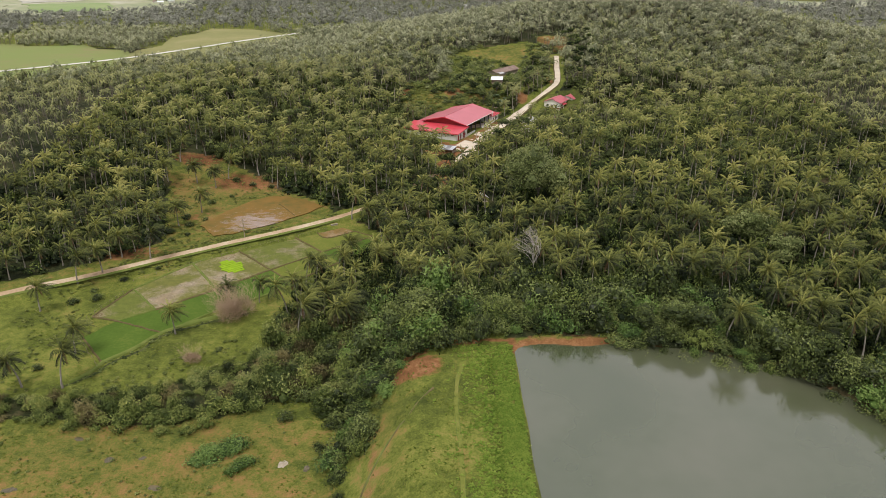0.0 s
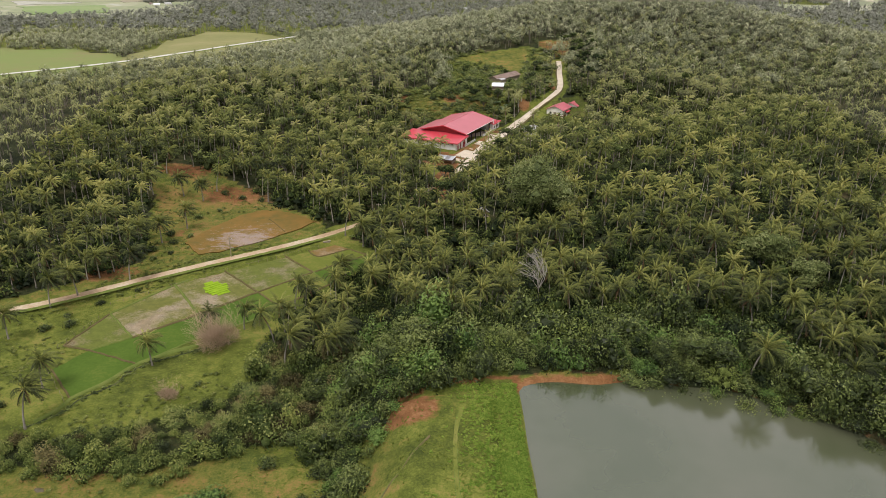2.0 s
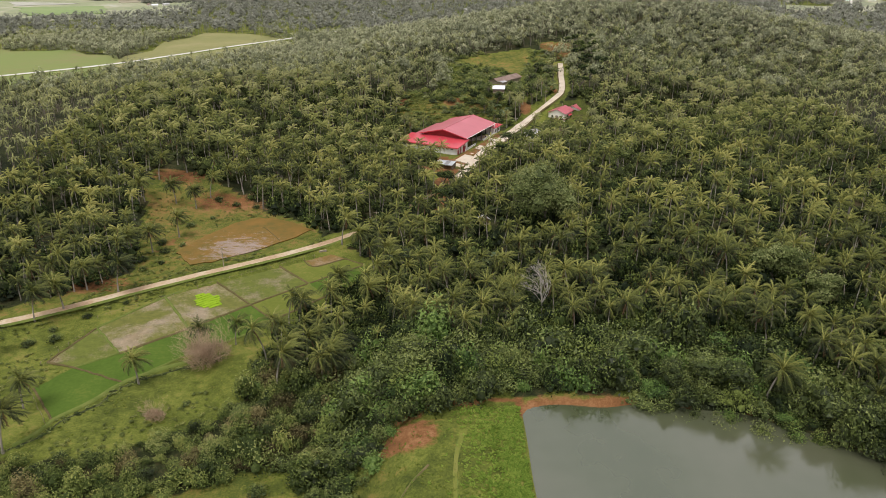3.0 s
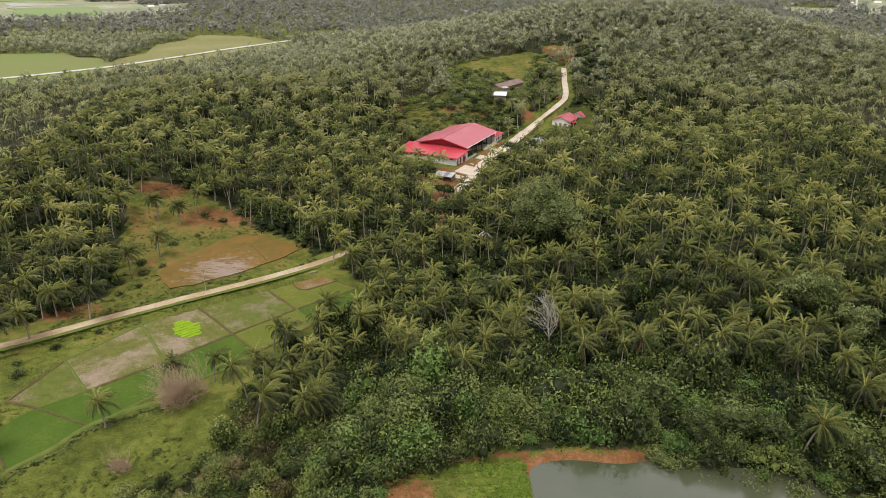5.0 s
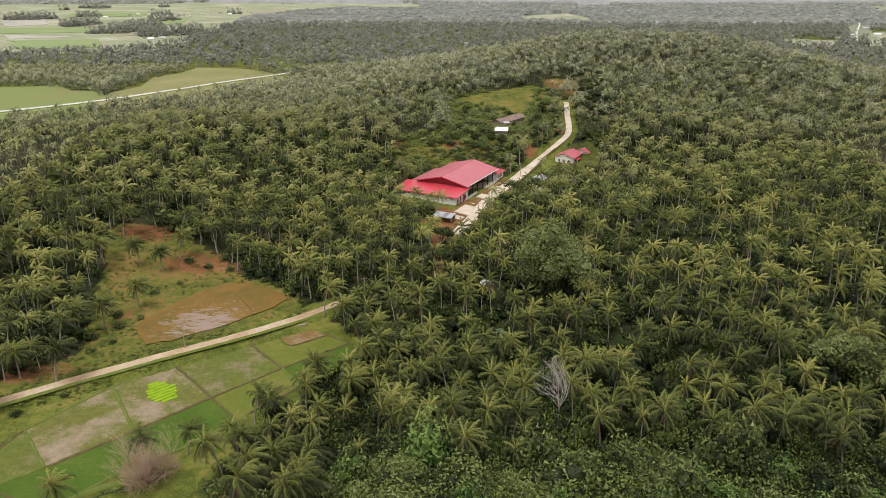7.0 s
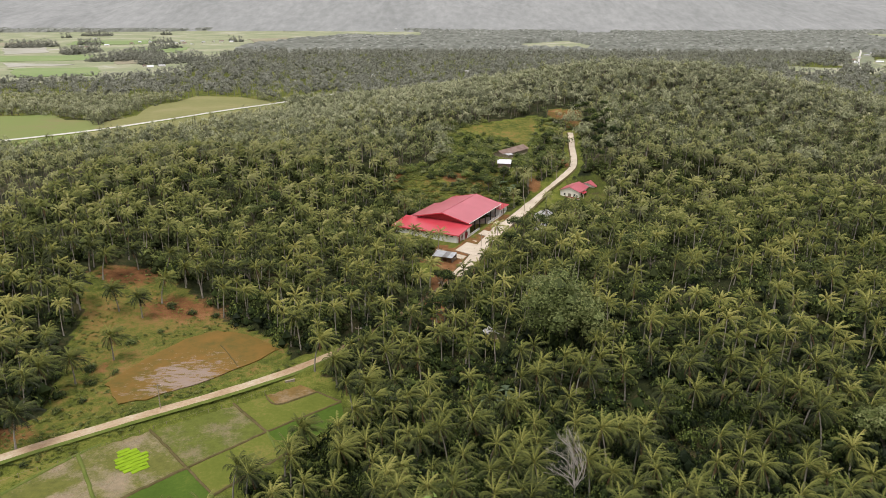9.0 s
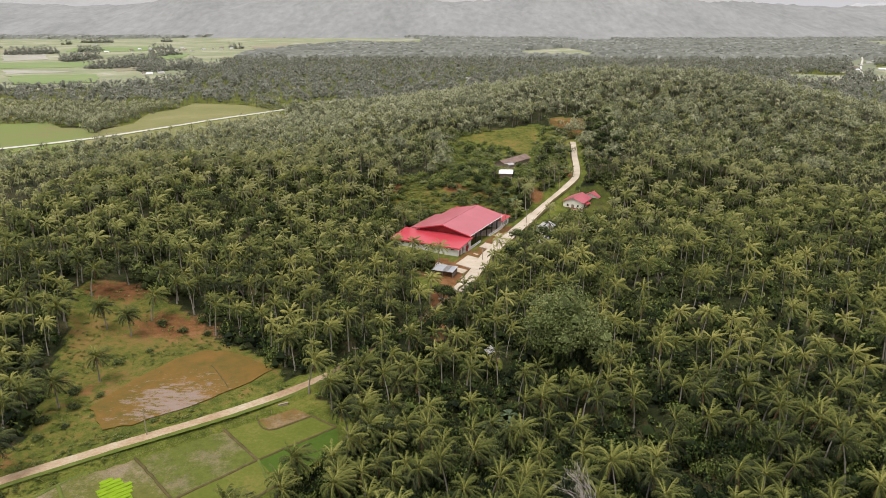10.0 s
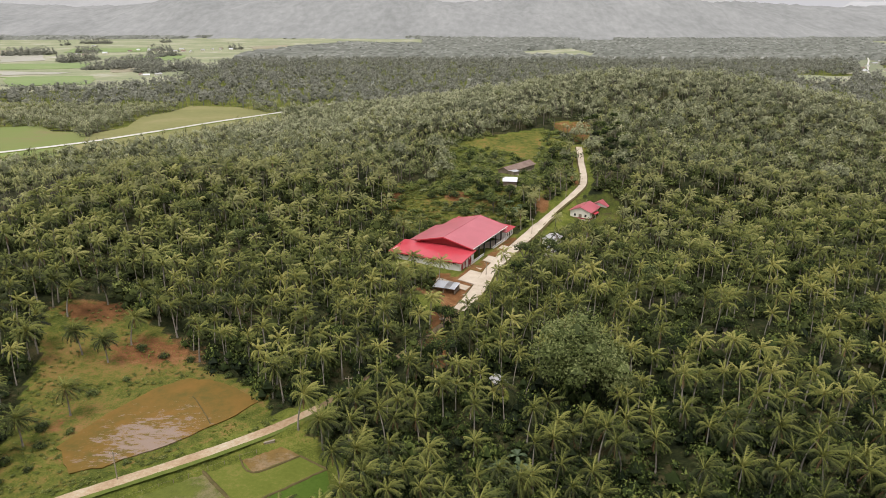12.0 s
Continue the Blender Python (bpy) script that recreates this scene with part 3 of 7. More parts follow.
def ribbon(line, width, lift, step=3.0, skirt=0.6, rows=4, seed=0):
    """A road: a strip along a line, lying on the ground, with sloping shoulders and an uneven edge."""
    rng = np.random.default_rng(seed)
    pts = np.array(glide(line, step))
    t = np.gradient(pts, axis=0)
    t /= np.linalg.norm(t, axis=1)[:, None]
    nrm = np.stack([-t[:, 1], t[:, 0]], 1)
    zc = ground_z(pts[:, 0], pts[:, 1])
    zc = np.convolve(np.pad(zc, 3, mode="edge"), np.ones(7) / 7, "valid") + lift
    offs = np.array([-0.5 * width - skirt, *np.linspace(-0.5 * width, 0.5 * width, rows), 0.5 * width + skirt])
    drop = np.array([-skirt * 0.6, *([0] * rows), -skirt * 0.6])
    v = []
    for k, o in enumerate(offs):
        w = o + (np.convolve(rng.normal(0, 0.13, len(pts) + 4), np.ones(5) / 5, "valid") if k in (0, 1, len(offs) - 2, len(offs) - 1) else 0)
        v.append(np.column_stack([pts + nrm * np.reshape(w, (-1, 1)), zc + drop[k] + rng.normal(0, 0.015, len(pts))]))
    n, c = len(pts), len(offs)
    v = np.stack(v, 1).reshape(-1, 3)
    i, j = np.meshgrid(np.arange(n - 1), np.arange(c - 1), indexing="ij")
    a = (i * c + j).ravel()
    return sited(v), np.stack([a, a + c, a + c + 1, a + 1], 1)[:, ::-1], ((j == 0) | (j == c - 2)).ravel().astype(int)


def scatter(variants, places, name, mats, mixed=False):
    """Many plants joined into one mesh. places: columns x, y, z, turn, scale, lean_x, lean_y, tint, height. mixed: each plant takes one of the materials."""
    rng = np.random.default_rng(len(places))
    pick = rng.integers(0, len(variants), len(places))
    vs, fs, ms, ts, base = [], [], [], [], 0
    for k, (v, f, mi, ti) in enumerate(variants):
        p = places[pick == k]
        if not len(p):
            continue
        c, s = np.cos(p[:, 3])[:, None], np.sin(p[:, 3])[:, None]
        sc = p[:, 4:5]
        z = v[None, :, 2] * sc * p[:, 8:9]
        x = (v[None, :, 0] * c - v[None, :, 1] * s) * sc + p[:, 5:6] * z
        y = (v[None, :, 0] * s + v[None, :, 1] * c) * sc + p[:, 6:7] * z
        vs.append((np.stack([x, y, z], 2) + p[:, None, :3]).reshape(-1, 3))
        fs.append((f[None] + (base + np.arange(len(p)) * len(v))[:, None, None]).reshape(-1, 3))
        ms.append(np.repeat(rng.integers(0, len(mats), len(p)), len(f)) if mixed else np.tile(mi, len(p)))
        ts.append((ti[None] + p[:, 7:8]).ravel())
        base += len(p) * len(v)
    return raw_mesh(name, np.concatenate(vs), np.concatenate(fs), mats, np.concatenate(ms), np.concatenate(ts))


def rows_of(x, y, z, rng, s0, s1, lean=0.06, tint=0.22, h0=0.9, h1=1.1):
    k = len(x)
    x, y, z = site(x, y, z)
    return np.column_stack([x, y, z, rng.uniform(0, 2 * np.pi, k), rng.uniform(s0, s1, k), rng.normal(0, lean, k), rng.normal(0, lean, k), rng.normal(0.0, tint, k), rng.uniform(h0, h1, k)])


def jitter_grid(x0, x1, y0, y1, step, rng, loose=0.38):
    gx, gy = np.meshgrid(np.arange(x0, x1, step), np.arange(y0, y1, step * 0.87))
    gx = gx + (np.arange(gx.shape[0]) % 2)[:, None] * step * 0.5
    return (gx + rng.uniform(-loose, loose, gx.shape) * step).ravel(), (gy + rng.uniform(-loose, loose, gx.shape) * step).ravel()


# ---- ground, water, roads ----
def spaced(stops):
    out = []
    for (a, step), (b, _) in zip(stops, stops[1:]):
        out += list(np.arange(a, b, step))
    return np.array(out + [stops[-1][0]])


def build_ground():
    xs = spaced([(-4600, 400), (-1800, 120), (-600, 30), (-210, 5), (-140, 1.7), (120, 5), (220, 25), (600, 120), (1800, 400), (4600, 1)])
    ys = spaced([(-600, 100), (-100, 10), (30, 1.7), (215, 3), (480, 8), (720, 60), (2000, 300), (4800, 1)])
    gx, gy = np.meshgrid(xs, ys)
    x, y = gx.ravel(), gy.ravel()
    z = ground_z(x, y)
    n, c = len(ys), len(xs)
    i, j = np.meshgrid(np.arange(n - 1), np.arange(c - 1), indexing="ij")
    a = (i * c + j).ravel()
    u, v = hall_uv(x, y)
    low = in_poly(x, y, LOW_GRASS)
    dry = 0.52 * low * smooth(95, 60, y) + 0.45 * bell(x, y, -62, 78, 40, 12) + 1.1 * bell(x, y, -84, 205, 20, 18) + 0.5 * ((road_side(x, y) > 3) & in_poly(x, y, FIELD)) + 0.42 * bell(x, y, -12, 66, 8, 40) + 0.7 * bell(x, y, -48, 82, 9, 5) + 0.5 * bell(x, y, -64, 76, 12, 4) + 0.40 * (np.abs(x - 3.4 - 0.5 * np.sin(y / 7)) < 1.1) * (y < 92) + 0.55 * in_poly(x, y, MEADOW) + 0.5 * in_poly(x, y, HALL_BANK)
    soil = 1.25 * bell(x, y, -7.0, 87.0, 7.5, 4) + 0.62 * (line_gap(x, y, [(-10, 92.5), (-2, 94.6), (6, 95.6), (16, 96.6)]) < 1.3) + 0.72 * ((x > 15) & (x < 43) & (y > bank_y(x) - 2.5) & (y < bank_y(x) + 1.4)) + 0.35 * ((x > 15) & (x < 43) & (y >= bank_y(x) + 1.4) & (y < bank_y(x) + 2.6))
    soil = soil + 0.58 * in_poly(x, y, CUT) + 0.75 * bell(x, y, -110, 152, 18, 6) + 0.5 * bell(x, y, -14, 64, 2.2, 14)
    soil = soil + 0.25 * bell(x, y, -76, 206, 16, 8) + 1.1 * bell(x, y, -24.5, 330.5, 6, 4.5) + 1.1 * bell(x, y, 7.2, 334, 7, 4) + 1.1 * bell(x, y, 49.7, 326.5, 4, 5) + 1.1 * bell(x, y, 71, 355, 2.6, 8) + 0.9 * bell(x, y, -19.5, 306.5, 4, 4)
    soil = soil + 0.8 * ((u > -28) & (u < -9) & (v > 4) & (v < 24)) + 0.42 * bell(x, y, 2, 234, 7, 12) + 0.45 * bell(x, y, -84, 208, 12, 5) + 0.45 * bell(x, y, -97, 178, 8, 10) + 1.0 * bell(x, y, -112, 224, 14, 6) + 0.55 * bell(x, y, -92, 209, 12, 8)
    soil = soil + 0.62 * ((u > -10) & (u < 38) & (v > 12) & (v < 21))
    soil = soil + 0.52 * ((x > 15.5) & (y < bank_y(x) + 0.6) & (z < 10.72))
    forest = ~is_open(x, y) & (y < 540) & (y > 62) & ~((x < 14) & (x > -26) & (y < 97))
    # The dark floor tone also runs along the shore, below the overhanging shrubs.
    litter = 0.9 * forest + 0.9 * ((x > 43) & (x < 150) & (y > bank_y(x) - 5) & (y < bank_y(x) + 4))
    soil = soil + 0.8 * (line_gap(x, y, DIRT_TRACK) < 3.2)
    litter = litter + 0.3 * (in_poly(x, y, HILL_OPEN) & ~in_poly(x, y, MEADOW)) + 0.5 * (in_poly(x, y, LAWN) & (x > 66))
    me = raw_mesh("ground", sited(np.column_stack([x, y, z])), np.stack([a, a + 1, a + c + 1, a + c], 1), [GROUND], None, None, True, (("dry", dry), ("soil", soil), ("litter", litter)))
    return tagged(new("ground", me), "rolling grass, red soil and forest floor", "ground", "", "structure")


def road_mesh(name, strip, mat):
    v, f, edge = strip
    return raw_mesh(name, v, f, [mat, BUND if name == "hill_road" else GRASS_BUND], edge)


build_ground()
wx, wy = np.meshgrid(np.linspace(14, 142, 40), np.linspace(-60, 100, 40))
wi, wj = np.meshgrid(np.arange(39), np.arange(39), indexing="ij")
wa = (wi * 40 + wj).ravel()
tagged(new("water", raw_mesh("water", sited(np.column_stack([wx.ravel(), wy.ravel(), np.full(wx.size, WATER_Z)])), np.stack([wa, wa + 1, wa + 41, wa + 40], 1), [WATER], None, None, True)),
       "still grey-green pond water behind a grassy dam", "water", "", "structure")
tagged(new("road", road_mesh("road", ribbon(VALLEY_ROAD, 2.55, 0.20, 1.2, 0.7, seed=1), DIRT_ROAD)), "pale unpaved road on a low bank beside paddies", "road", "", "structure")
tagged(new("lane", road_mesh("lane", ribbon(LANE, 1.9, 0.15, seed=2), TRACK)), "narrow dirt lane between palms", "road", "", "structure")
tagged(new("footpath", road_mesh("footpath", ribbon([(-2, 79.5), (-5.3, 75.6), (-7.2, 72.6), (-8.7, 71.2), (-10.6, 68.6), (-12.5, 66.0), (-13.4, 64.3), (-14.6, 61.8), (-16, 57)], 0.26, 0.09, 0.8, 0.10, seed=7), BUND)), "thin worn footpath down the dam's grassy side", "path", "", "structure")
tagged(new("footpath", road_mesh("footpath", ribbon([(4.4, 86), (3.3, 82.5), (2.9, 78.7), (2.8, 73.3), (3.1, 68.3), (3.4, 63.6), (3.5, 57.3), (3.2, 45)], 0.8, 0.03, 0.8, 0.15, seed=8), WORN_GRASS)), "faint path worn along the grassy dam crest", "path", "", "structure")
tagged(new("ditch", road_mesh("ditch", ribbon([(-94, 92), (-90.6, 94.4), (-87.9, 96.7), (-87.0, 100.0), (-84.2, 102.5), (-80.7, 105.5), (-79.9, 108.7), (-76.5, 112.4), (-70.4, 115.5), (-65.1, 117.9), (-57, 121.5)], 0.5, 0.05, 0.8, 0.2, seed=9), DITCH)), "dark narrow ditch winding below the paddies", "ditch", "", "structure")
tagged(new("hill_road", road_mesh("hill_road", ribbon(HALL_ROAD[:9], 5.2, 0.42, 1.6, 0.8, seed=3), CONCRETE)), "wide pale concrete road beside the hall", "road", "", "structure")
tagged(new("hill_road", road_mesh("hill_road", ribbon(HALL_ROAD[7:], 3.5, 0.40, 1.6, 0.8, seed=3), CONCRETE)), "pale concrete road climbing past the house", "road", "", "structure")
tagged(new("plain_road", road_mesh("plain_road", ribbon(FAR_ROAD_LINE, 5.5, 1.2, 12, 1.2, seed=4), FAR_ROAD)), "straight pale road over the plain", "road", "", "structure")
tagged(new("village_road", road_mesh("village_road", ribbon(VILLAGE_ROAD, 3.4, 1.6, 15, 1.5, seed=6), FAR_ROAD)), "pale road through the far village", "road", "", "structure")


def flat_patch(name, poly, z, mats, label, category, kind="", lift=0.05, step=None, wave=0.0, seed=0, group=""):
    """A field surface inside an outline, with a slightly ragged edge and a rim going down into the ground."""
    rng = np.random.default_rng(seed)
    pts = []
    for (ax, ay), (bx, by) in zip(poly, poly[1:] + poly[:1]):
        k = max(1, int(math.hypot(bx - ax, by - ay) / (step or 1e9)))
        for i in range(k):
            pts.append((ax + (bx - ax) * i / k + rng.normal(0, wave), ay + (by - ay) * i / k + rng.normal(0, wave)))
    bm = bmesh.new()
    top = [bm.verts.new(site(px, py, z + lift)) for px, py in pts]
    low = [bm.verts.new(site(px, py, z - 0.5)) for px, py in pts]
    f = bm.faces.new(top)
    f.normal_update()
    if sum((b[0] - a[0]) * (b[1] + a[1]) for a, b in zip(pts, pts[1:] + pts[:1])) > 0:
        bmesh.ops.reverse_faces(bm, faces=[f])
    for i in range(len(pts)):
        j = (i + 1) % len(pts)
        bm.faces.new((top[i], top[j], low[j], low[i]))
    f.normal_update()
    bmesh.ops.triangulate(bm, faces=[f])
    return tagged(new(name, as_mesh(name, bm, mats)), label, category, group, kind)


P = {"a": (-97.5, 133.5), "b": (-85, 148.3), "c": (-71.5, 133.3), "d": (-85.6, 122.8), "e": (-73.5, 157.6), "f": (-57.5, 144.5), "g": (-55.3, 166.8), "h": (-42.6, 155.8),
     "i": (-48.2, 170.8), "j": (-42.8, 165.8), "k": (-33.2, 170.9), "l": (-26.0, 166.9), "m": (-41.8, 175.6), "n": (-24.0, 161.0), "o": (-35.5, 149.0), "p": (-48.5, 137.0),
     "q": (-66.5, 123.2), "r": (-99.8, 110.2), "s": (-88.6, 100.2), "t": (-78.5, 112.2), "u": (-94.5, 117.6), "v": (-102.5, 119.5), "w": (-56.0, 129.5)}
PADDIES = [("abcd", FLOODED, "flooded paddy with pale mud showing through"), ("befc", FLOODED, "flooded paddy holding the seedling bed"), ("eghf", SPROUTING, "thinly sprouting wet paddy"),
           ("gijklh", RICE, "green rice paddy by the road"), ("imkj", MUD, "small brown muddy paddy"), ("hlno", RICE_DEEP, "bright green rice paddy"),
           ("fhop", RICE, "green rice paddy with pale patches"), ("cfpwq", RICE_DEEP, "deep green rice paddy"), ("rstu", RICE_DEEP, "deep green rice plot by the ditch"), ("vuda", SPROUTING, "pale half-flooded paddy"), ("utqcd", RICE_DEEP, "green rice paddy below the flooded ones")]
for k, (keys, mat, label) in enumerate(PADDIES):
    flat_patch("paddy_field", [P[q] for q in keys], 0.0, mat, label, "paddy", "", 0.06 + 0.004 * k, 2.5, 0.10, k, "paddies below the road")
APRONS = [((-11.5, -1.5), (13.5, 24.0)), ((9.0, 14.5), (13.5, 22.5)), ((24.0, 28.0), (13.5, 21.5)), ((-17.0, -13.5), (6.0, 20.0))]
for k, ((u0, u1), (v0, v1)) in enumerate(APRONS):
    poly = [(HALL_O[0] + u * HALL_U[0] + v * HALL_V[0], HALL_O[1] + u * HALL_U[1] + v * HALL_V[1]) for u, v in ((u0, v0), (u1, v0), (u1, v1), (u0, v1))]
    flat_patch("concrete_apron", poly, max(gz(x, y) for x, y in poly) - 0.02, CONCRETE, "worn concrete apron between the hall and the road", "paving", "structure", 0.10 + 0.004 * k, 1.5, 0.05, 140 + k)
MUD_POLY = [(-91, 171), (-88.5, 176.5), (-85.5, 183), (-79, 192), (-75, 195.5), (-70.5, 197.3), (-65, 196.6), (-58, 194), (-48, 187.6), (-55.5, 179.5), (-66, 171.5), (-77, 165), (-83, 163.3)]
flat_patch("muddy_field", MUD_POLY, 2.45, MUD_FIELD, "flooded brown field with wet shine above the road", "paddy", "", 0.05, 2.0, 0.2, 40)


def bund(keys, width, height, mat, label, seed, base=0.0):
    """A low earth bank between paddies."""
    rng = np.random.default_rng(seed)
    pts = np.array(glide([P[k] if isinstance(k, str) else k for k in keys], 1.6))
    pts = pts + rng.normal(0, 0.07, pts.shape)
    t = np.gradient(pts, axis=0)
    t /= np.linalg.norm(t, axis=1)[:, None] + 1e-9
    nrm = np.stack([-t[:, 1], t[:, 0]], 1)
    v = []
    for o, z in ((-0.5, -0.1), (-0.28, 1), (0.28, 1), (0.5, -0.1)):
        wv = o * width * 0.9 * (1 + rng.normal(0, 0.10, len(pts)))
        v.append(np.column_stack([pts + nrm * wv[:, None], base + 0.06 + z * height * (1 + rng.normal(0, 0.15, len(pts)))]))
    v = np.stack(v, 1).reshape(-1, 3)
    i, j = np.meshgrid(np.arange(len(pts) - 1), np.arange(3), indexing="ij")
    a = (i * 4 + j).ravel()
    tagged(new("paddy_bund", raw_mesh("paddy_bund", sited(v), np.stack([a, a + 1, a + 5, a + 4], 1)[:, ::-1], [mat], None, None, True)), label, "bund", "bunds between the paddies")


for k, (keys, wd, mat) in enumerate([("bc", 0.9, GRASS_BUND), ("ef", 0.8, BUND), ("gh", 0.9, BUND), ("abe", 0.8, GRASS_BUND), ("egi", 0.8, GRASS_BUND), ("dcf", 1.0, BUND), ("fh", 0.8, BUND), ("hl", 0.7, BUND), ("hon", 0.7, GRASS_BUND),
                                     ("ijk", 0.5, BUND), ("kl", 0.6, BUND), ("fp", 0.7, BUND), ("ad", 0.7, GRASS_BUND), ("qwp", 1.0, GRASS_BUND), ("po", 0.8, BUND), ("rs", 0.6, BUND), ("st", 0.8, GRASS_BUND), ("ut", 0.6, BUND), ("ud", 0.6, GRASS_BUND), ("vu", 0.7, BUND), ("va", 0.7, BUND), ("tq", 0.9, GRASS_BUND), ("cq", 0.5, GRASS_BUND)]):
    bund(list(keys), wd, 0.28, mat, "narrow earth bund between paddies" if mat is BUND else "grassy bund between paddies", 60 + k)

bund([(-66.5, 189.5), (-62, 184.5), (-57.5, 179)], 0.35, 0.10, BUND, "low earth bund across the flooded field", 98, 2.45)
bund([(-93, 93.5), (-90.2, 96.2), (-88.6, 100.6), (-83.4, 106), (-79.6, 111.5), (-72, 117), (-65, 120), (-57, 123.5)], 1.5, 0.35, GRASS_BUND, "overgrown bank of a ditch below the paddies", 99)

# the bright seedling bed: short strips side by side
bed = thing("seedling_bed", Matrix.LocRotScale(site(-71.6, 146.6, 0.06), Euler((0, 0, radians(42))), (1.08, 1.2, 1.0)), "bright yellow-green rice seedlings in strips on wet mud", "seedlings")
rng = np.random.default_rng(5)
for k in range(8):
    y0 = -4.6 + 1.16 * k
    half = 3.4 - 0.28 * abs(k - 3.2) ** 1.5
    off = rng.uniform(-0.6, 0.6)
    bm = box(off - half, off + half, y0, y0 + 1.0, -0.05, 0.16, 0.05)
    bmesh.ops.subdivide_edges(bm, edges=[e for e in bm.edges if e.calc_length() > 1.5], cuts=6)
    for v in bm.verts:
        v.co += Vector((rng.normal(0, 0.12), rng.normal(0, 0.05), rng.normal(0, 0.03)))
    part("strip", bm, SEEDLING, bed)

for k, poly in enumerate(FAR_FIELDS):
    cx, cy = np.mean(poly, axis=0)
    flat_patch("far_field", poly, 2.6 if k < 2 else 0.4, (LIME_FIELD, FAR_MEADOW)[k] if k < 2 else HAZY_GROUND if k > 7 else FAR_FIELD, "bare ground among village houses" if k > 7 else "pale green paddies on the distant plain", "field", "structure", 0.4 + 0.05 * k, 25, 5.0, 80 + k)


FAR_PLOTS = [
    ([(-1039, 1390), (-954, 1410), (-833, 1244), (-886, 1190)], "pale"), ([(-612, 1095), (-560, 1129), (-514, 1039), (-558, 1010)], "brown"),
    ([(-759, 1023), (-624, 1009), (-640, 990), (-708, 962)], "pale"), ([(-900, 1150), (-700, 1180), (-650, 1080), (-800, 1045)], "lime"),
    ([(-1000, 1600), (-800, 1650), (-760, 1500), (-930, 1450)], "lime"), ([(-560, 1700), (-480, 1800), (-420, 1650), (-500, 1560)], "brown"),
    ([(-720, 1350), (-600, 1400), (-560, 1250), (-660, 1230)], "lime"), ([(-690, 940), (-560, 960), (-500, 860), (-600, 830)], "lime"),
    ([(-1200, 1500), (-1090, 1560), (-1010, 1440), (-1100, 1390)], "brown"), ([(-820, 1000), (-720, 940), (-660, 850), (-780, 880)], "green"),
    ([(529, 897), (587, 872), (606, 905), (545, 928)], "brown"), ([(-350, 1900), (-200, 1930), (-150, 1850), (-300, 1860)], "brown"),
]
for k, (poly, tone) in enumerate(FAR_PLOTS):
    near_plot = tone == "green" and poly[0][1] < 700
    flat_patch("far_paddy", poly, 2.6 if near_plot else 0.4, {"pale": FAR_PALE, "brown": FAR_BROWN, "lime": FAR_LIME, "green": FAR_FIELD}[tone], {"pale": "flooded pale plot", "brown": "bare brown plot", "lime": "bright green plot", "green": "dull green plot"}[tone] + " among the distant paddies", "field", "structure", 0.95 + 0.03 * k, 18, 2.0, 120 + k)


# ---- distant hills ----
def hills(name, y0, depth, width, height, mat, label, seed, step):
    rng = np.random.default_rng(seed)
    xs, ys = np.arange(-width, width + 1, step), np.linspace(0, depth, 16)
    gx, gy = np.meshgrid(xs, ys)
    ph = rng.uniform(0, 6.28, 12)
    crest = 1.0 + sum(a * np.sin(gx / s + p) for a, s, p in zip((0.08, 0.06, 0.05, 0.035, 0.02, 0.015), (900, 520, 270, 140, 70, 33), ph))
    spur = sum(a * np.sin(gx / s + gy / (s * 1.7) + p) for a, s, p in zip((0.10, 0.08, 0.05, 0.03), (310, 170, 90, 45), ph[6:]))
    f = gy / depth
    z = height * crest * np.sin(np.clip(f * 1.25, 0, 1) * np.pi / 2) ** 1.3 * (1 + spur * (1 - np.abs(2 * f - 1)) * 1.4) * np.where(f > 0.8, 1 - (f - 0.8) * 1.2, 1)
    z = z * (1 - 0.12 * smooth(500, 1900, gx)) + rng.normal(0, height * 0.02, z.shape) - 3
    n, c = gx.shape
    i, j = np.meshgrid(np.arange(n - 1), np.arange(c - 1), indexing="ij")
    a = (i * c + j).ravel()
    me = raw_mesh(name, sited(np.column_stack([gx.ravel(), (gy + y0 + 60 * np.sin(gx / 400 + seed)).ravel(), z.ravel()])), np.stack([a, a + 1, a + c + 1, a + c], 1), [mat], None, None, True)
    tagged(new(name, me), label, "hills", "", "structure")


hills("backdrop_near_hills", 2120, 1100, 3600, 146, HILL, "wooded hills coloured grey for haze", 3, 18)
hills("backdrop_hills", 3100, 800, 3800, 168, HILL_FAR, "long wooded ridge in a hazy grey colour", 8, 22)
hills("backdrop_far_hills", 3950, 500, 4300, 186, HILL_LAST, "pale haze-coloured ridge on the horizon", 21, 30)


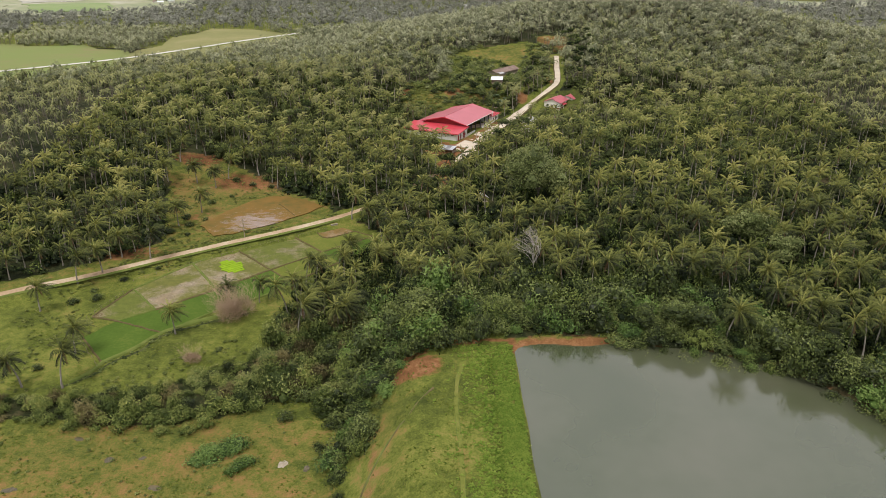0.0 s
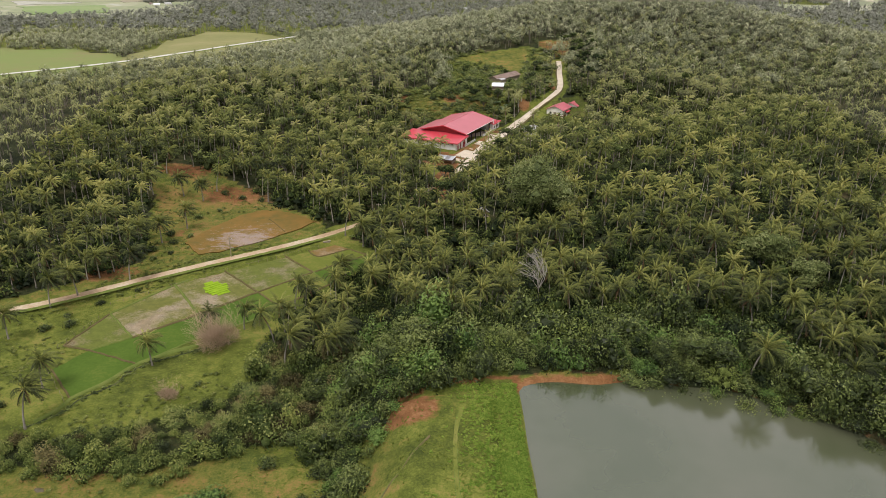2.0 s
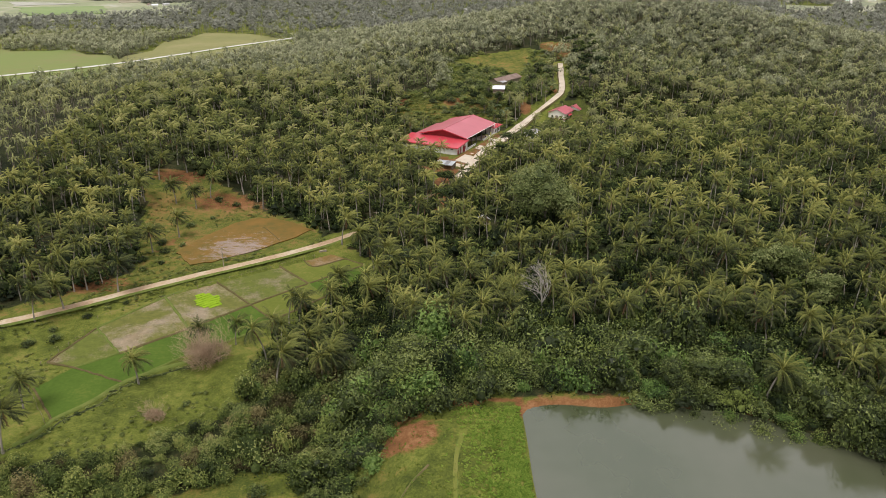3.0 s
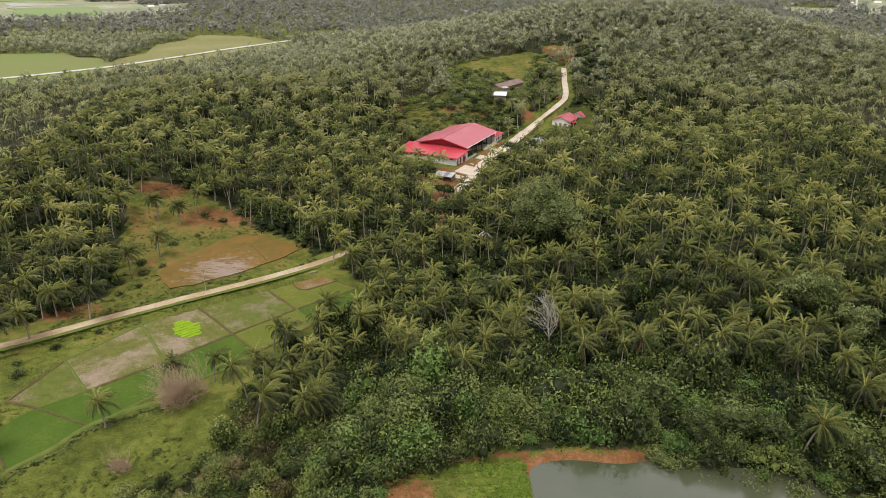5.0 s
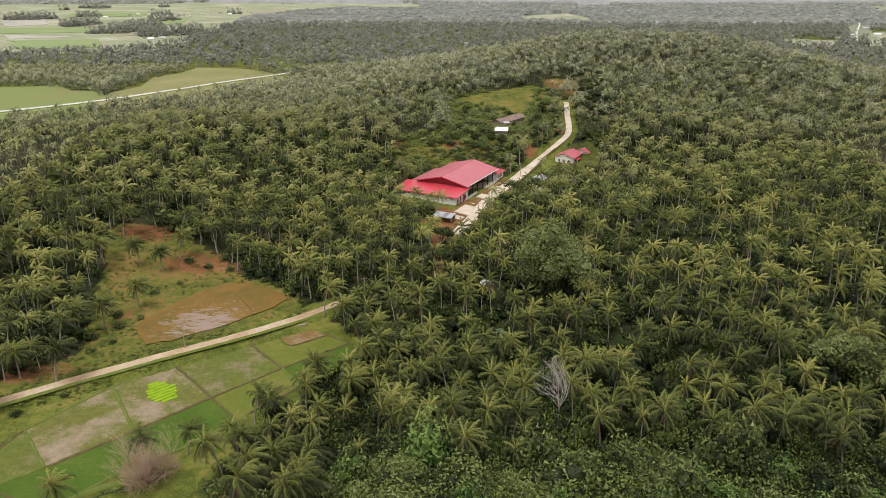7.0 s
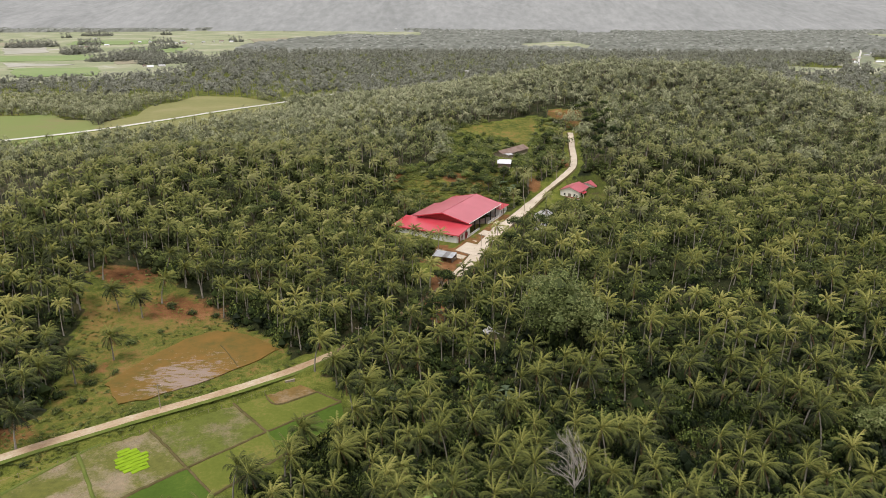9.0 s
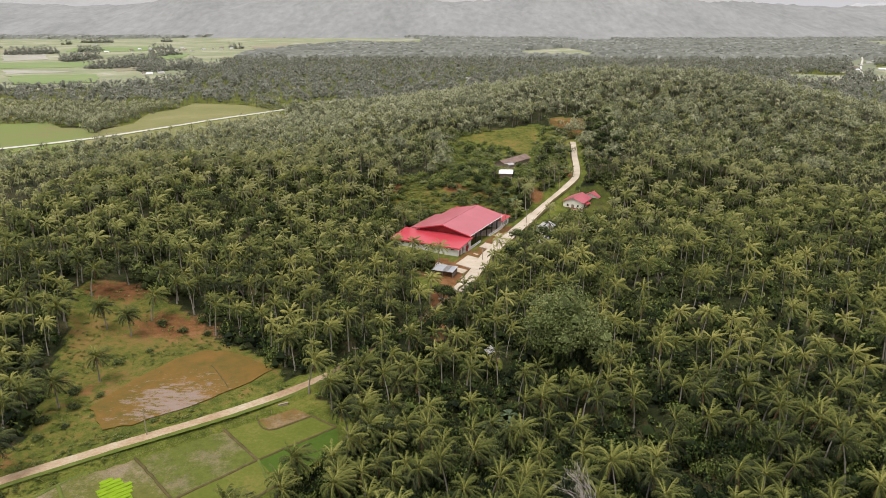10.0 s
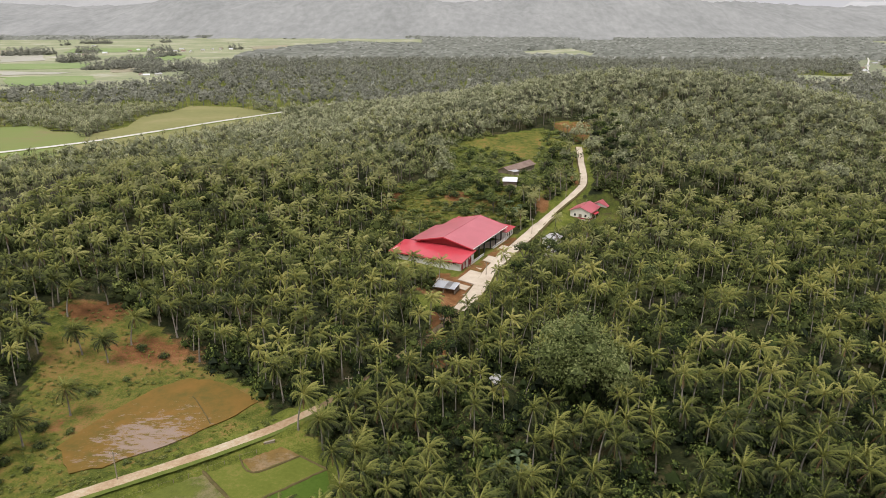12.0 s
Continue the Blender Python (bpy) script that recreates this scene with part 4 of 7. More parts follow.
# ---- plants ----
def frond(rng, length, az, e0, droop, stations, leaf, wind=0.0, gap=0.9, rib=True):
    """One feathered palm frond: a midrib with a row of hanging leaflets on each side."""
    s = np.linspace(0, 1, 9)
    ang = e0 - droop * s ** 1.25
    dr, dz = np.cos(ang), np.sin(ang)
    r = np.concatenate([[0], np.cumsum((dr[1:] + dr[:-1]) / 2)]) * length / 8
    z = np.concatenate([[0], np.cumsum((dz[1:] + dz[:-1]) / 2)]) * length / 8
    ca, sa = math.cos(az), math.sin(az)
    bend = wind * (np.maximum(r, 0) / length) ** 1.6 * length
    path = np.column_stack([r * ca + bend, r * sa, z])
    v, f, lift = [], [], []

    def at(q):
        return np.array([np.interp(q, s, path[:, k]) for k in range(3)])

    for k in range(3 if rib else 0):
        p, q = at(k / 3), at((k + 1) / 3)
        w0, w1 = 0.10 * (1 - k / 3.2), 0.10 * (1 - (k + 1) / 3.2)
        side = np.array([-sa, ca, 0])
        b = len(v)
        up = np.array([0, 0, 0.05])
        v += [p - side * w0 + up, p + side * w0 + up, q + side * w1 + up, q - side * w1 + up]
        f += [(b, b + 1, b + 2), (b, b + 2, b + 3)]
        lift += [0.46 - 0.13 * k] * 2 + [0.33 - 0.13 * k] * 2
    step = 0.86 / stations
    for k in range(stations):
        q = 0.12 + step * (k + 0.5)
        p0, p1, p2 = at(q - step * 0.5 * gap), at(q + step * 0.5 * gap), at(min(1, q + 0.05))
        fwd = p2 - at(q)
        fwd /= np.linalg.norm(fwd) + 1e-9
        size = leaf * (0.45 + 0.75 * math.sin(math.pi * min(1, q * 0.82 + 0.14))) * rng.uniform(0.8, 1.15)
        for sg in (-1, 1):
            side = np.array([-sa, ca, 0]) * sg
            tip = (p0 + p1) / 2 + size * (side * 0.50 + fwd * rng.uniform(0.45, 0.8) + np.array([wind * 0.8, 0, -rng.uniform(0.3, 0.8)]))
            b = len(v)
            v += [p0, p1, tip]
            f.append((b, b + 1, b + 2))
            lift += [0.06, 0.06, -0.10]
    return np.array(v), np.array(f), np.array(lift)


def palm_crown(seed, fronds, stations, length=4.6, leaf=1.05, wind=0.10, dead=2, gap=0.95):
    rng = np.random.default_rng(seed)
    vs, fs, ms, ts, base = [], [], [], [], 0
    for k in range(fronds + dead):
        h = min(1.0, k / max(1, fronds - 1))
        az = k * 2.39996 + rng.normal(0, 0.22)
        old = k >= fronds
        e0 = radians(84 - 108 * h ** 1.1 + rng.normal(0, 8)) if not old else radians(rng.uniform(-65, -40))
        droop = radians(64 + 26 * (1 - abs(2 * h - 1)) - 14 * h + rng.normal(0, 11)) if not old else radians(30)
        v, f, lift = frond(rng, length * (0.72 + 0.28 * math.sin(math.pi * min(0.9, 0.25 + h * 0.6))) * rng.uniform(0.9, 1.08) * (0.8 if old else 1), az, e0, droop, stations, leaf * (0.7 if old else 1), wind, gap, stations > 6)
        vs.append(v)
        fs.append(f + base)
        ms.append(np.full(len(f), 2 if old else 0))
        # Young top fronds brighter; lower ones tinted darker, as if shaded by the crown.
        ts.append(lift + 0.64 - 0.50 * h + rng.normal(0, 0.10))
        base += len(v)
    return np.concatenate(vs), np.concatenate(fs), np.concatenate(ms), np.concatenate(ts)


def palm_trunk(seed, height, r0=0.22, r1=0.13, sides=6, rings=6, sway=0.8):
    rng = np.random.default_rng(seed)
    ax, ay = rng.normal(0, sway, 2)
    v, f = [], []
    for k in range(rings):
        q = k / (rings - 1)
        r = r0 + (r1 - r0) * q + (0.12 * (1 - q) ** 8)
        for i in range(sides):
            a = 2 * math.pi * i / sides
            v.append((ax * q * q + r * math.cos(a), ay * q * q + r * math.sin(a), height * q - 0.4 * (1 - q)))
    for k in range(rings - 1):
        for i in range(sides):
            a, b = k * sides + i, k * sides + (i + 1) % sides
            f += [(a, b, b + sides), (a, b + sides, a + sides)]
    return np.array(v), np.array(f), np.array([ax, ay, height])


def whole_palm(seed, height, fronds, stations, length=4.9, leaf=1.05, sides=5, rings=4, dead=1, gap=0.95, wind=0.10, r0=0.2):
    tv, tf, top = palm_trunk(seed, height, r0, r0 * 0.62, sides, rings)
    cv, cf, cm, ct = palm_crown(seed + 50, fronds, stations, length, leaf, wind, dead, gap)
    return np.concatenate([tv, cv + top]), np.concatenate([tf, cf + len(tv)]), np.concatenate([np.full(len(tf), 1), cm]), np.concatenate([np.full(len(tv), 0.5), ct])


def blade_palm(seed, height, fronds, length=3.7, width=0.5, wind=0.12, r0=0.16):
    """A palm far off: arching tapered blades on a thin trunk."""
    rng = np.random.default_rng(seed)
    tv, tf, top = palm_trunk(seed, height, r0, r0 * 0.7, 3, 2, 0.5)
    v, f, t = [], [], []
    for k in range(fronds):
        h = k / (fronds - 1)
        az = k * 2.39996 + rng.normal(0, 0.25)
        e0, droop = radians(68 - 84 * h + rng.normal(0, 9)), radians(92 - 12 * h + rng.normal(0, 10))
        out, side = np.array([math.cos(az), math.sin(az), 0]), np.array([-math.sin(az), math.cos(az), 0])
        p, b, reach = top.copy(), len(v), length * rng.uniform(0.85, 1.1)
        for i, (w, step) in enumerate(((0.35, 0.0), (1.0, 0.4), (0.8, 0.35), (0.0, 0.25))):
            a = e0 - droop * (0.0, 0.2, 0.6, 0.95)[i]
            p = p + reach * step * (out * math.cos(a) + np.array([wind * (0, 0.3, 0.8, 1.2)[i], 0, math.sin(a)]))
            v += [p - side * w * width, p + side * w * width] if i < 3 else [p]
            # Lower blades tinted darker, painting in the crown's own shade.
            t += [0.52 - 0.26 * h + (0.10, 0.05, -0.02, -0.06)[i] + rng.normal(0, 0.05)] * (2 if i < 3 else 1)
        f += [(b, b + 1, b + 3), (b, b + 3, b + 2), (b + 2, b + 3, b + 5), (b + 2, b + 5, b + 4), (b + 4, b + 5, b + 6)]
    v = np.array(v)
    return np.concatenate([tv, v]), np.concatenate([tf, np.array(f) + len(tv)]), np.concatenate([np.full(len(tf), 1), np.zeros(len(f), int)]), np.concatenate([np.full(len(tv), 0.5), t])


PALM_MATS = [GROVE_LEAF, BARK, PALM_DRY]


def ico():
    g = (1 + 5 ** 0.5) / 2
    v = np.array([(-1, g, 0), (1, g, 0), (-1, -g, 0), (1, -g, 0), (0, -1, g), (0, 1, g), (0, -1, -g), (0, 1, -g), (g, 0, -1), (g, 0, 1), (-g, 0, -1), (-g, 0, 1)], float)
    v /= np.linalg.norm(v[0])
    f = [(0, 11, 5), (0, 5, 1), (0, 1, 7), (0, 7, 10), (0, 10, 11), (1, 5, 9), (5, 11, 4), (11, 10, 2), (10, 7, 6), (7, 1, 8), (3, 9, 4), (3, 4, 2), (3, 2, 6), (3, 6, 8), (3, 8, 9), (4, 9, 5), (2, 4, 11), (6, 2, 10), (8, 6, 7), (9, 8, 1)]
    return v, np.array(f)


def octa():
    v = np.array([(1.15, 0, 0), (0, 1.15, 0), (-1.15, 0, 0), (0, -1.15, 0), (0, 0, 1.1), (0, 0, -1)], float)
    return v, np.array([(0, 1, 4), (1, 2, 4), (2, 3, 4), (3, 0, 4), (1, 0, 5), (2, 1, 5), (3, 2, 5), (0, 3, 5)])


def leafy(seed, lumps, leaves, size, spread=1.0, height=1.0, lift=0.35, core=0.62, flat=0.0):
    """A shrub or crown: leaves on several lumps of different size, over solid cores tinted dark as painted shade. About
    1 m in radius.
    """
    rng = np.random.default_rng(seed)
    iv, jf = ico() if lumps > 5 else octa()
    vs, fs, ts, base = [], [], [], 0
    for k in range(lumps):
        a, q = k * 2.39996 + rng.normal(0, 0.3), (k / max(1, lumps)) ** 0.5
        cz = lift + height * (0.55 - 0.5 * q) + rng.normal(0, 0.10)
        c = np.array([0.72 * spread * q * math.cos(a), 0.72 * spread * q * math.sin(a), cz])
        r = rng.uniform(0.36, 0.58) * (1.1 if k == 0 else 1.0)
        rr = np.array([r * spread, r * spread, r * height])
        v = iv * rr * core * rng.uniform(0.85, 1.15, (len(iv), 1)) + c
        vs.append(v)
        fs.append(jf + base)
        # Core tinted dark, so that the gaps between leaves look shaded.
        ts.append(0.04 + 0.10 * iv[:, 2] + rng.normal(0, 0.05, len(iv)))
        base += len(iv)
        n = leaves // lumps
        d = rng.normal(0, 1, (n, 3))
        d[:, 2] = np.abs(d[:, 2]) * 0.9 - 0.25
        d /= np.linalg.norm(d, axis=1)[:, None]
        p = c + d * rr * (rng.uniform(0.78, 1.12, (n, 1)) + np.abs(rng.normal(0, 0.13, (n, 1))))
        up = d * 0.6 + rng.normal(0, 0.45, (n, 3)) + np.array([0, 0, 0.35])
        t1 = np.cross(up, rng.normal(0, 1, (n, 3)))
        t1 /= np.linalg.norm(t1, axis=1)[:, None] + 1e-9
        t2 = np.cross(up, t1)
        t2 /= np.linalg.norm(t2, axis=1)[:, None] + 1e-9
        s = size * rng.uniform(0.6, 1.3, (n, 1))
        blade = np.stack([p - t1 * s, p + t1 * s * 0.8 + t2 * s * 0.55, p + t1 * s * 0.7 - t2 * s * 0.55], 1).reshape(-1, 3)
        b = base + np.arange(n) * 3
        vs.append(blade)
        fs.append(np.stack([b, b + 1, b + 2], 1))
        # Top light painted in: leaves facing up get a brighter tint than the sides.
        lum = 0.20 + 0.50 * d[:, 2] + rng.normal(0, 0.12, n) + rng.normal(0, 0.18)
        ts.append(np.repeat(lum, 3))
        base += n * 3
    v, f = np.concatenate(vs), np.concatenate(fs)
    return v, f, np.zeros(len(f), int), np.concatenate(ts)


def limbs(seed, height, radius, count=5, depth=3, r0=0.25, up=0.55, rise=0.35):
    """A trunk that forks into tapering limbs; returns its bmesh and the ends of the twigs."""
    rng = random.Random(seed)
    bm, ends = bmesh.new(), []

    def grow(p, way, length, r, level):
        q = p + way * length
        add_rod(bm, p, q, r, r * 0.68, 5 if level > 1 else 4)
        if level == 0:
            ends.append(q)
            return
        for i in range(count if level == depth else rng.choice((2, 3))):
            a = 2 * math.pi * (i / count + rng.random() * 0.6)
            turn = Vector((math.cos(a), math.sin(a), 0))
            w = (way * up + turn * (1 - up) * rng.uniform(0.7, 1.3) + Vector((0, 0, rng.uniform(0, 0.25)))).normalized()
            grow(q, w, length * rng.uniform(0.6, 0.85) if level < depth else radius * rng.uniform(0.45, 0.65), r * 0.62, level - 1)

    grow(Vector((0, 0, -0.3)), Vector((rng.uniform(-0.1, 0.1), rng.uniform(-0.1, 0.1), 1)).normalized(), height * rise, r0, depth)
    return bm, ends


def clump(seed):
    """A far treetop: a bumpy dome with a few leaf masses."""
    rg = np.random.default_rng(seed)
    v, f = [(0, 0, 1.12)], []
    for r, z in ((0.72, 0.92), (1.0, 0.40)):
        for i in range(6):
            a = math.pi * (i / 3 + (0.17 if z < 0.5 else 0))
            q = rg.uniform(0.82, 1.18)
            v.append((r * q * math.cos(a), r * q * math.sin(a), z * rg.uniform(0.85, 1.15)))
    for i in range(6):
        j = (i + 1) % 6
        f += [(0, 1 + i, 1 + j), (1 + i, 7 + i, 7 + j), (1 + i, 7 + j, 1 + j)]
    t = [0.8] * 13
    for k in range(5):
        a, r = rg.uniform(0, 6.28), rg.uniform(0.3, 0.95)
        p = np.array([r * math.cos(a), r * math.sin(a), 1.15 - 0.5 * r + rg.normal(0, 0.08)])
        b, q = len(v), rg.uniform(0.22, 0.42)
        v += [tuple(p + q * np.array(c)) for c in ((1, 0, 0.2), (-0.5, 0.9, -0.2), (-0.6, -0.8, 0.1))]
        f.append((b, b + 1, b + 2))
        t += [1.0 + rg.normal(0, 0.12)] * 3
    return np.array(v, float), np.array(f), np.zeros(len(f), int), np.array(t)


# palms that stand as things of their own, in several builds
PALM_KINDS = []
for k in range(9):
    hgt = (8.6, 10.0, 7.6, 9.3, 7.0, 10.6, 8.2, 8.0, 8.8)[k]
    tv, tf, top = palm_trunk(100 + k, hgt, 0.21, 0.13, 7, 7, (0.8, 1.2, 0.5, 0.9, 0.4, 1.6, 0.7, 0.9, 0.6)[k])
    trunk_mesh = raw_mesh("trunk", tv, tf, [BARK], None, None, True)
    cv, cf, cm, ct = palm_crown(200 + k, (23, 21, 24, 21, 22, 24, 21, 29, 27)[k], 15, (4.8, 4.6, 4.4, 4.9, 4.3, 4.8, 4.6, 4.4, 4.6)[k], 1.05, (0.22, 0.32, 0.18, 0.28, 0.22, 0.26, 0.34, 0.30, 0.36)[k], 3, 0.86)
    live = cm == 0
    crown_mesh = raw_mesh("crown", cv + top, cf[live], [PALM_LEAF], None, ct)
    dry_mesh = raw_mesh("dry_frond", cv + top, cf[~live], [PALM_DRY], None, ct)
    PALM_KINDS.append((trunk_mesh, crown_mesh, dry_mesh))
PALM_FIRST = {}


def plant_palm(kind, x, y, turn, scale, label, group="coconut palms"):
    m = Matrix.LocRotScale(spot(x, y), Euler((0, 0, turn)), (scale, scale, scale))
    if kind in PALM_FIRST:
        ob = copy_thing(PALM_FIRST[kind], m @ Matrix.Diagonal([1 / s for s in PALM_FIRST[kind].scale] + [1]))
        ob["label"] = label
        return ob
    t, c, d = PALM_KINDS[kind]
    ob = thing("coconut_palm", m, label, "palm tree", group)
    part("trunk", t, None, ob, "slender grey ringed trunk")
    part("crown", c, None, ob, "arching feathered green fronds")
    part("dry_fronds", d, None, ob, "hanging brown dead fronds")
    PALM_FIRST[kind] = ob
    return ob


rng = np.random.default_rng(11)
LONE_PALMS = [(-74.9, 112, 0.86), (-93.7, 91.6, 0.95), (-119.6, 122.3, 0.9), (-115.6, 134.8, 0.9), (-110, 139.5, 0.95), (-98.5, 147.8, 0.95), (-94.9, 182.1, 0.9), (-40.1, 110.3, 1.0), (-34.6, 119.3, 0.95), (-64.5, 124.0, 0.75),
              (-55.8, 126.6, 0.75), (-33.1, 146.8, 0.85), (-22, 141, 0.95), (-35.4, 178.3, 0.95), (-28.2, 173, 1.0), (-94.1, 210.8, 0.85), (-90, 220.2, 0.85), (-98.3, 225.3, 0.85), (-96.8, 202.8, 0.85), (-118.2, 220, 0.9), (-105.4, 205, 0.9), (-117.6, 200.8, 0.95), (-99.4, 171.4, 0.9), (-125, 224, 0.9), (-104, 92, 0.9), (-98, 104, 0.8), (-29, 112, 0.95), (-40, 117, 0.9), (-25.8, 115.7, 0.95), (-22.8, 179, 0.9), (-19.6, 164.3, 0.95), (-17.6, 155.7, 0.9), (-110, 228, 0.9), (-84, 219, 0.9), (-104.7, 166.6, 0.95), (-43.6, 135.6, 0.85), (-108.8, 149.1, 0.9)]
for k, (x, y, s) in enumerate(LONE_PALMS):
    plant_palm(7 + k % 2, x, y, rng.normal(0, 0.5), 1.18 * s, "lone coconut palm standing in open grass" if k < 12 else "coconut palm at the edge of the fields", "palms in the open")

for x, y, s in ((67.6, 94.8, 0.95), (-26.7, 112.3, 1.0), (90.2, 97.8, 0.9), (83.7, 89.5, 0.9)):
    plant_palm(7, x, y, rng.normal(0, 0.5), 1.25 * s, "coconut palm rising out of the shrub belt", "palms in the open")

px, py = jitter_grid(-170, 200, 88, 345, 6.2, rng)
u_, v_ = hall_uv(px, py)
keep = ~is_open(px, py) & ~thicket_zone(px, py) & (rng.random(len(px)) > 0.04 + 0.36 * (wobble(px, py, 14.0) > 0.5) + 0.28 * ((px > 36) & (py > 180) & (py < 250)) + 0.10 * ((px > 30) & (py >= 250) & (py < 300)))
keep &= ~((px < -60) & (py < 112)) & ~((px > -24) & (px < 140) & (py < bank_y(px) + 15))
keep &= np.abs(px) < 0.76 * py + 46
px, py = px[keep], py[keep]
for ax_, ay_, ar_ in ((38.0, 185, 9.0), (26.6, 121.0, 7.0), (16.2, 164.0, 5.0), (91.0, 131, 7.5), (98.8, 124, 5.5)):
    far_enough = np.hypot(px - ax_, py - ay_) > ar_
    px, py = px[far_enough], py[far_enough]
near = np.argsort(py + 0.25 * np.abs(px))
first = near[:280]
rest = near[280:]
for i in first:
    s = rng.uniform(0.80, 1.08)
    plant_palm(int(rng.integers(0, 7)), px[i], py[i], rng.normal(0, 0.7), s, "tall coconut palm with arching green fronds in the grove" if s > 0.97 else "coconut palm with feathered green fronds in the grove")
NEAR_PALMS = [whole_palm(300 + k, (10.4, 8.8, 11.4, 9.6, 8.2, 10)[k], (18, 17, 19, 17, 18, 17)[k], 6, 4.2, 1.12, 4, 4, 1, 0.95, (0.26, 0.22, 0.30, 0.28, 0.24, 0.34)[k]) for k in range(6)]
FINE_PALMS = [whole_palm(340 + k, (10.4, 8.8, 11.4, 9.6, 8.2, 10)[k], (20, 19, 21, 19)[k], 9, 4.3, 0.98, 4, 4, 1, 0.9, (0.26, 0.22, 0.30, 0.34)[k]) for k in range(4)]
nr_ = rows_of(px[rest], py[rest], ground_z(px[rest], py[rest]), rng, 0.78, 1.06, 0.05, 0.17)
nr_[:, 3] = rng.normal(0, 0.8, len(nr_))
upper = py[rest] + rng.normal(0, 22, len(rest)) > 205
front = py[rest] + 0.08 * np.abs(px[rest]) < 246
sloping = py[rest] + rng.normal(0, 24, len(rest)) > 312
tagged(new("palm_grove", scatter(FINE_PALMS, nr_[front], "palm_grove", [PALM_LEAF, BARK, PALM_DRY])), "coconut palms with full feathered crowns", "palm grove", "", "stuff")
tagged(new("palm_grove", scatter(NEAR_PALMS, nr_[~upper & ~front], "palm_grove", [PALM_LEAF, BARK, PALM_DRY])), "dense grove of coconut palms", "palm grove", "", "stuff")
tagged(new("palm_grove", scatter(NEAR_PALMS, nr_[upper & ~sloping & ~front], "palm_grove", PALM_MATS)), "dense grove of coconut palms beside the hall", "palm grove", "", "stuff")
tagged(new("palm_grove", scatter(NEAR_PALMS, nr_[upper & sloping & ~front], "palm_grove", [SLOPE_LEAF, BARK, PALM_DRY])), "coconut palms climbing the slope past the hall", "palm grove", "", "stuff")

mx_, my_ = jitter_grid(-460, 480, 345, 640, 6.3, rng)
keep = ~is_open(mx_, my_) & (rng.random(len(mx_)) > 0.15) & (np.abs(mx_) < 0.77 * my_ + 44)
mx_, my_ = mx_[keep], my_[keep]
sx_, sy_ = jitter_grid(-345, 345, 195, 345, 6.3, rng)
keep = ~is_open(sx_, sy_) & (np.abs(sx_) > 170) & (rng.random(len(sx_)) > 0.15) & (np.abs(sx_) < 0.77 * sy_ + 46) & ~((sx_ > 0) & (sx_ < 200))
mx_, my_ = np.concatenate([mx_, sx_[keep]]), np.concatenate([my_, sy_[keep]])
MID_PALMS = [blade_palm(400 + k, (9.5, 8.5, 10.5, 9.0, 11.0)[k], (15, 14, 15, 14, 15)[k], 3.7, 0.36) for k in range(5)]
mr_ = rows_of(mx_, my_, ground_z(mx_, my_), rng, 0.72, 1.0, 0.05, 0.16)
mr_[:, 3] = rng.normal(0, 0.8, len(mr_))
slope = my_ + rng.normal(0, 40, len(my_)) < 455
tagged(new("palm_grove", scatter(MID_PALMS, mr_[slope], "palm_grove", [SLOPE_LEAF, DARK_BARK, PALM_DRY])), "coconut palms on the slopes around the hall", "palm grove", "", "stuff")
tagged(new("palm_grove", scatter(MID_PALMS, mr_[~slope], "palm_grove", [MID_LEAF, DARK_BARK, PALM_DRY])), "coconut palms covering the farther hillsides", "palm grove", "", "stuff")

fx_, fy_ = jitter_grid(-1150, 1150, 600, 1250, 10.4, rng)
keep = ~is_open(fx_, fy_) & (np.abs(fx_) < 0.78 * fy_ + 40) & ~((np.abs(fx_) < 470) & (fy_ < 640))
fx_, fy_ = fx_[keep], fy_[keep]
FAR_PALMS = [blade_palm(500 + k, (10, 8.5, 11)[k], 7, 3.8, 0.66) for k in range(3)]
fb = rng.random(len(fx_)) < 0.3
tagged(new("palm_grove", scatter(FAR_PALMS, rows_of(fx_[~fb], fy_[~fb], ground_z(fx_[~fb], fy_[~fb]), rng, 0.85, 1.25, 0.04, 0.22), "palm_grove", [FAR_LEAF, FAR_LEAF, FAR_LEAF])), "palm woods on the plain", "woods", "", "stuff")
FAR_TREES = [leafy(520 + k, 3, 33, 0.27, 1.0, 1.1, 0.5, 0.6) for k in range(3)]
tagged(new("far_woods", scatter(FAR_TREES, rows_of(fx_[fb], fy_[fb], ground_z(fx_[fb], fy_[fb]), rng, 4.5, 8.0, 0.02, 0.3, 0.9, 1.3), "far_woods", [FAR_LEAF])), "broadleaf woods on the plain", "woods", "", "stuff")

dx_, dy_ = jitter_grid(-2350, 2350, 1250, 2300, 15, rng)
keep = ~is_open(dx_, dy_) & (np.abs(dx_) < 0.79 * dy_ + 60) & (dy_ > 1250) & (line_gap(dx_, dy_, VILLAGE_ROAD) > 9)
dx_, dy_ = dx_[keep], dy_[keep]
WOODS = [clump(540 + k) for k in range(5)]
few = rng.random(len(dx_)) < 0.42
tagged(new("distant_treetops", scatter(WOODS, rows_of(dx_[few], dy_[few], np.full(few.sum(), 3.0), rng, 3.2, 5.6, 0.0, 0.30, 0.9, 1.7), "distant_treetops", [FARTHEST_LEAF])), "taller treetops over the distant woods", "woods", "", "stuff")


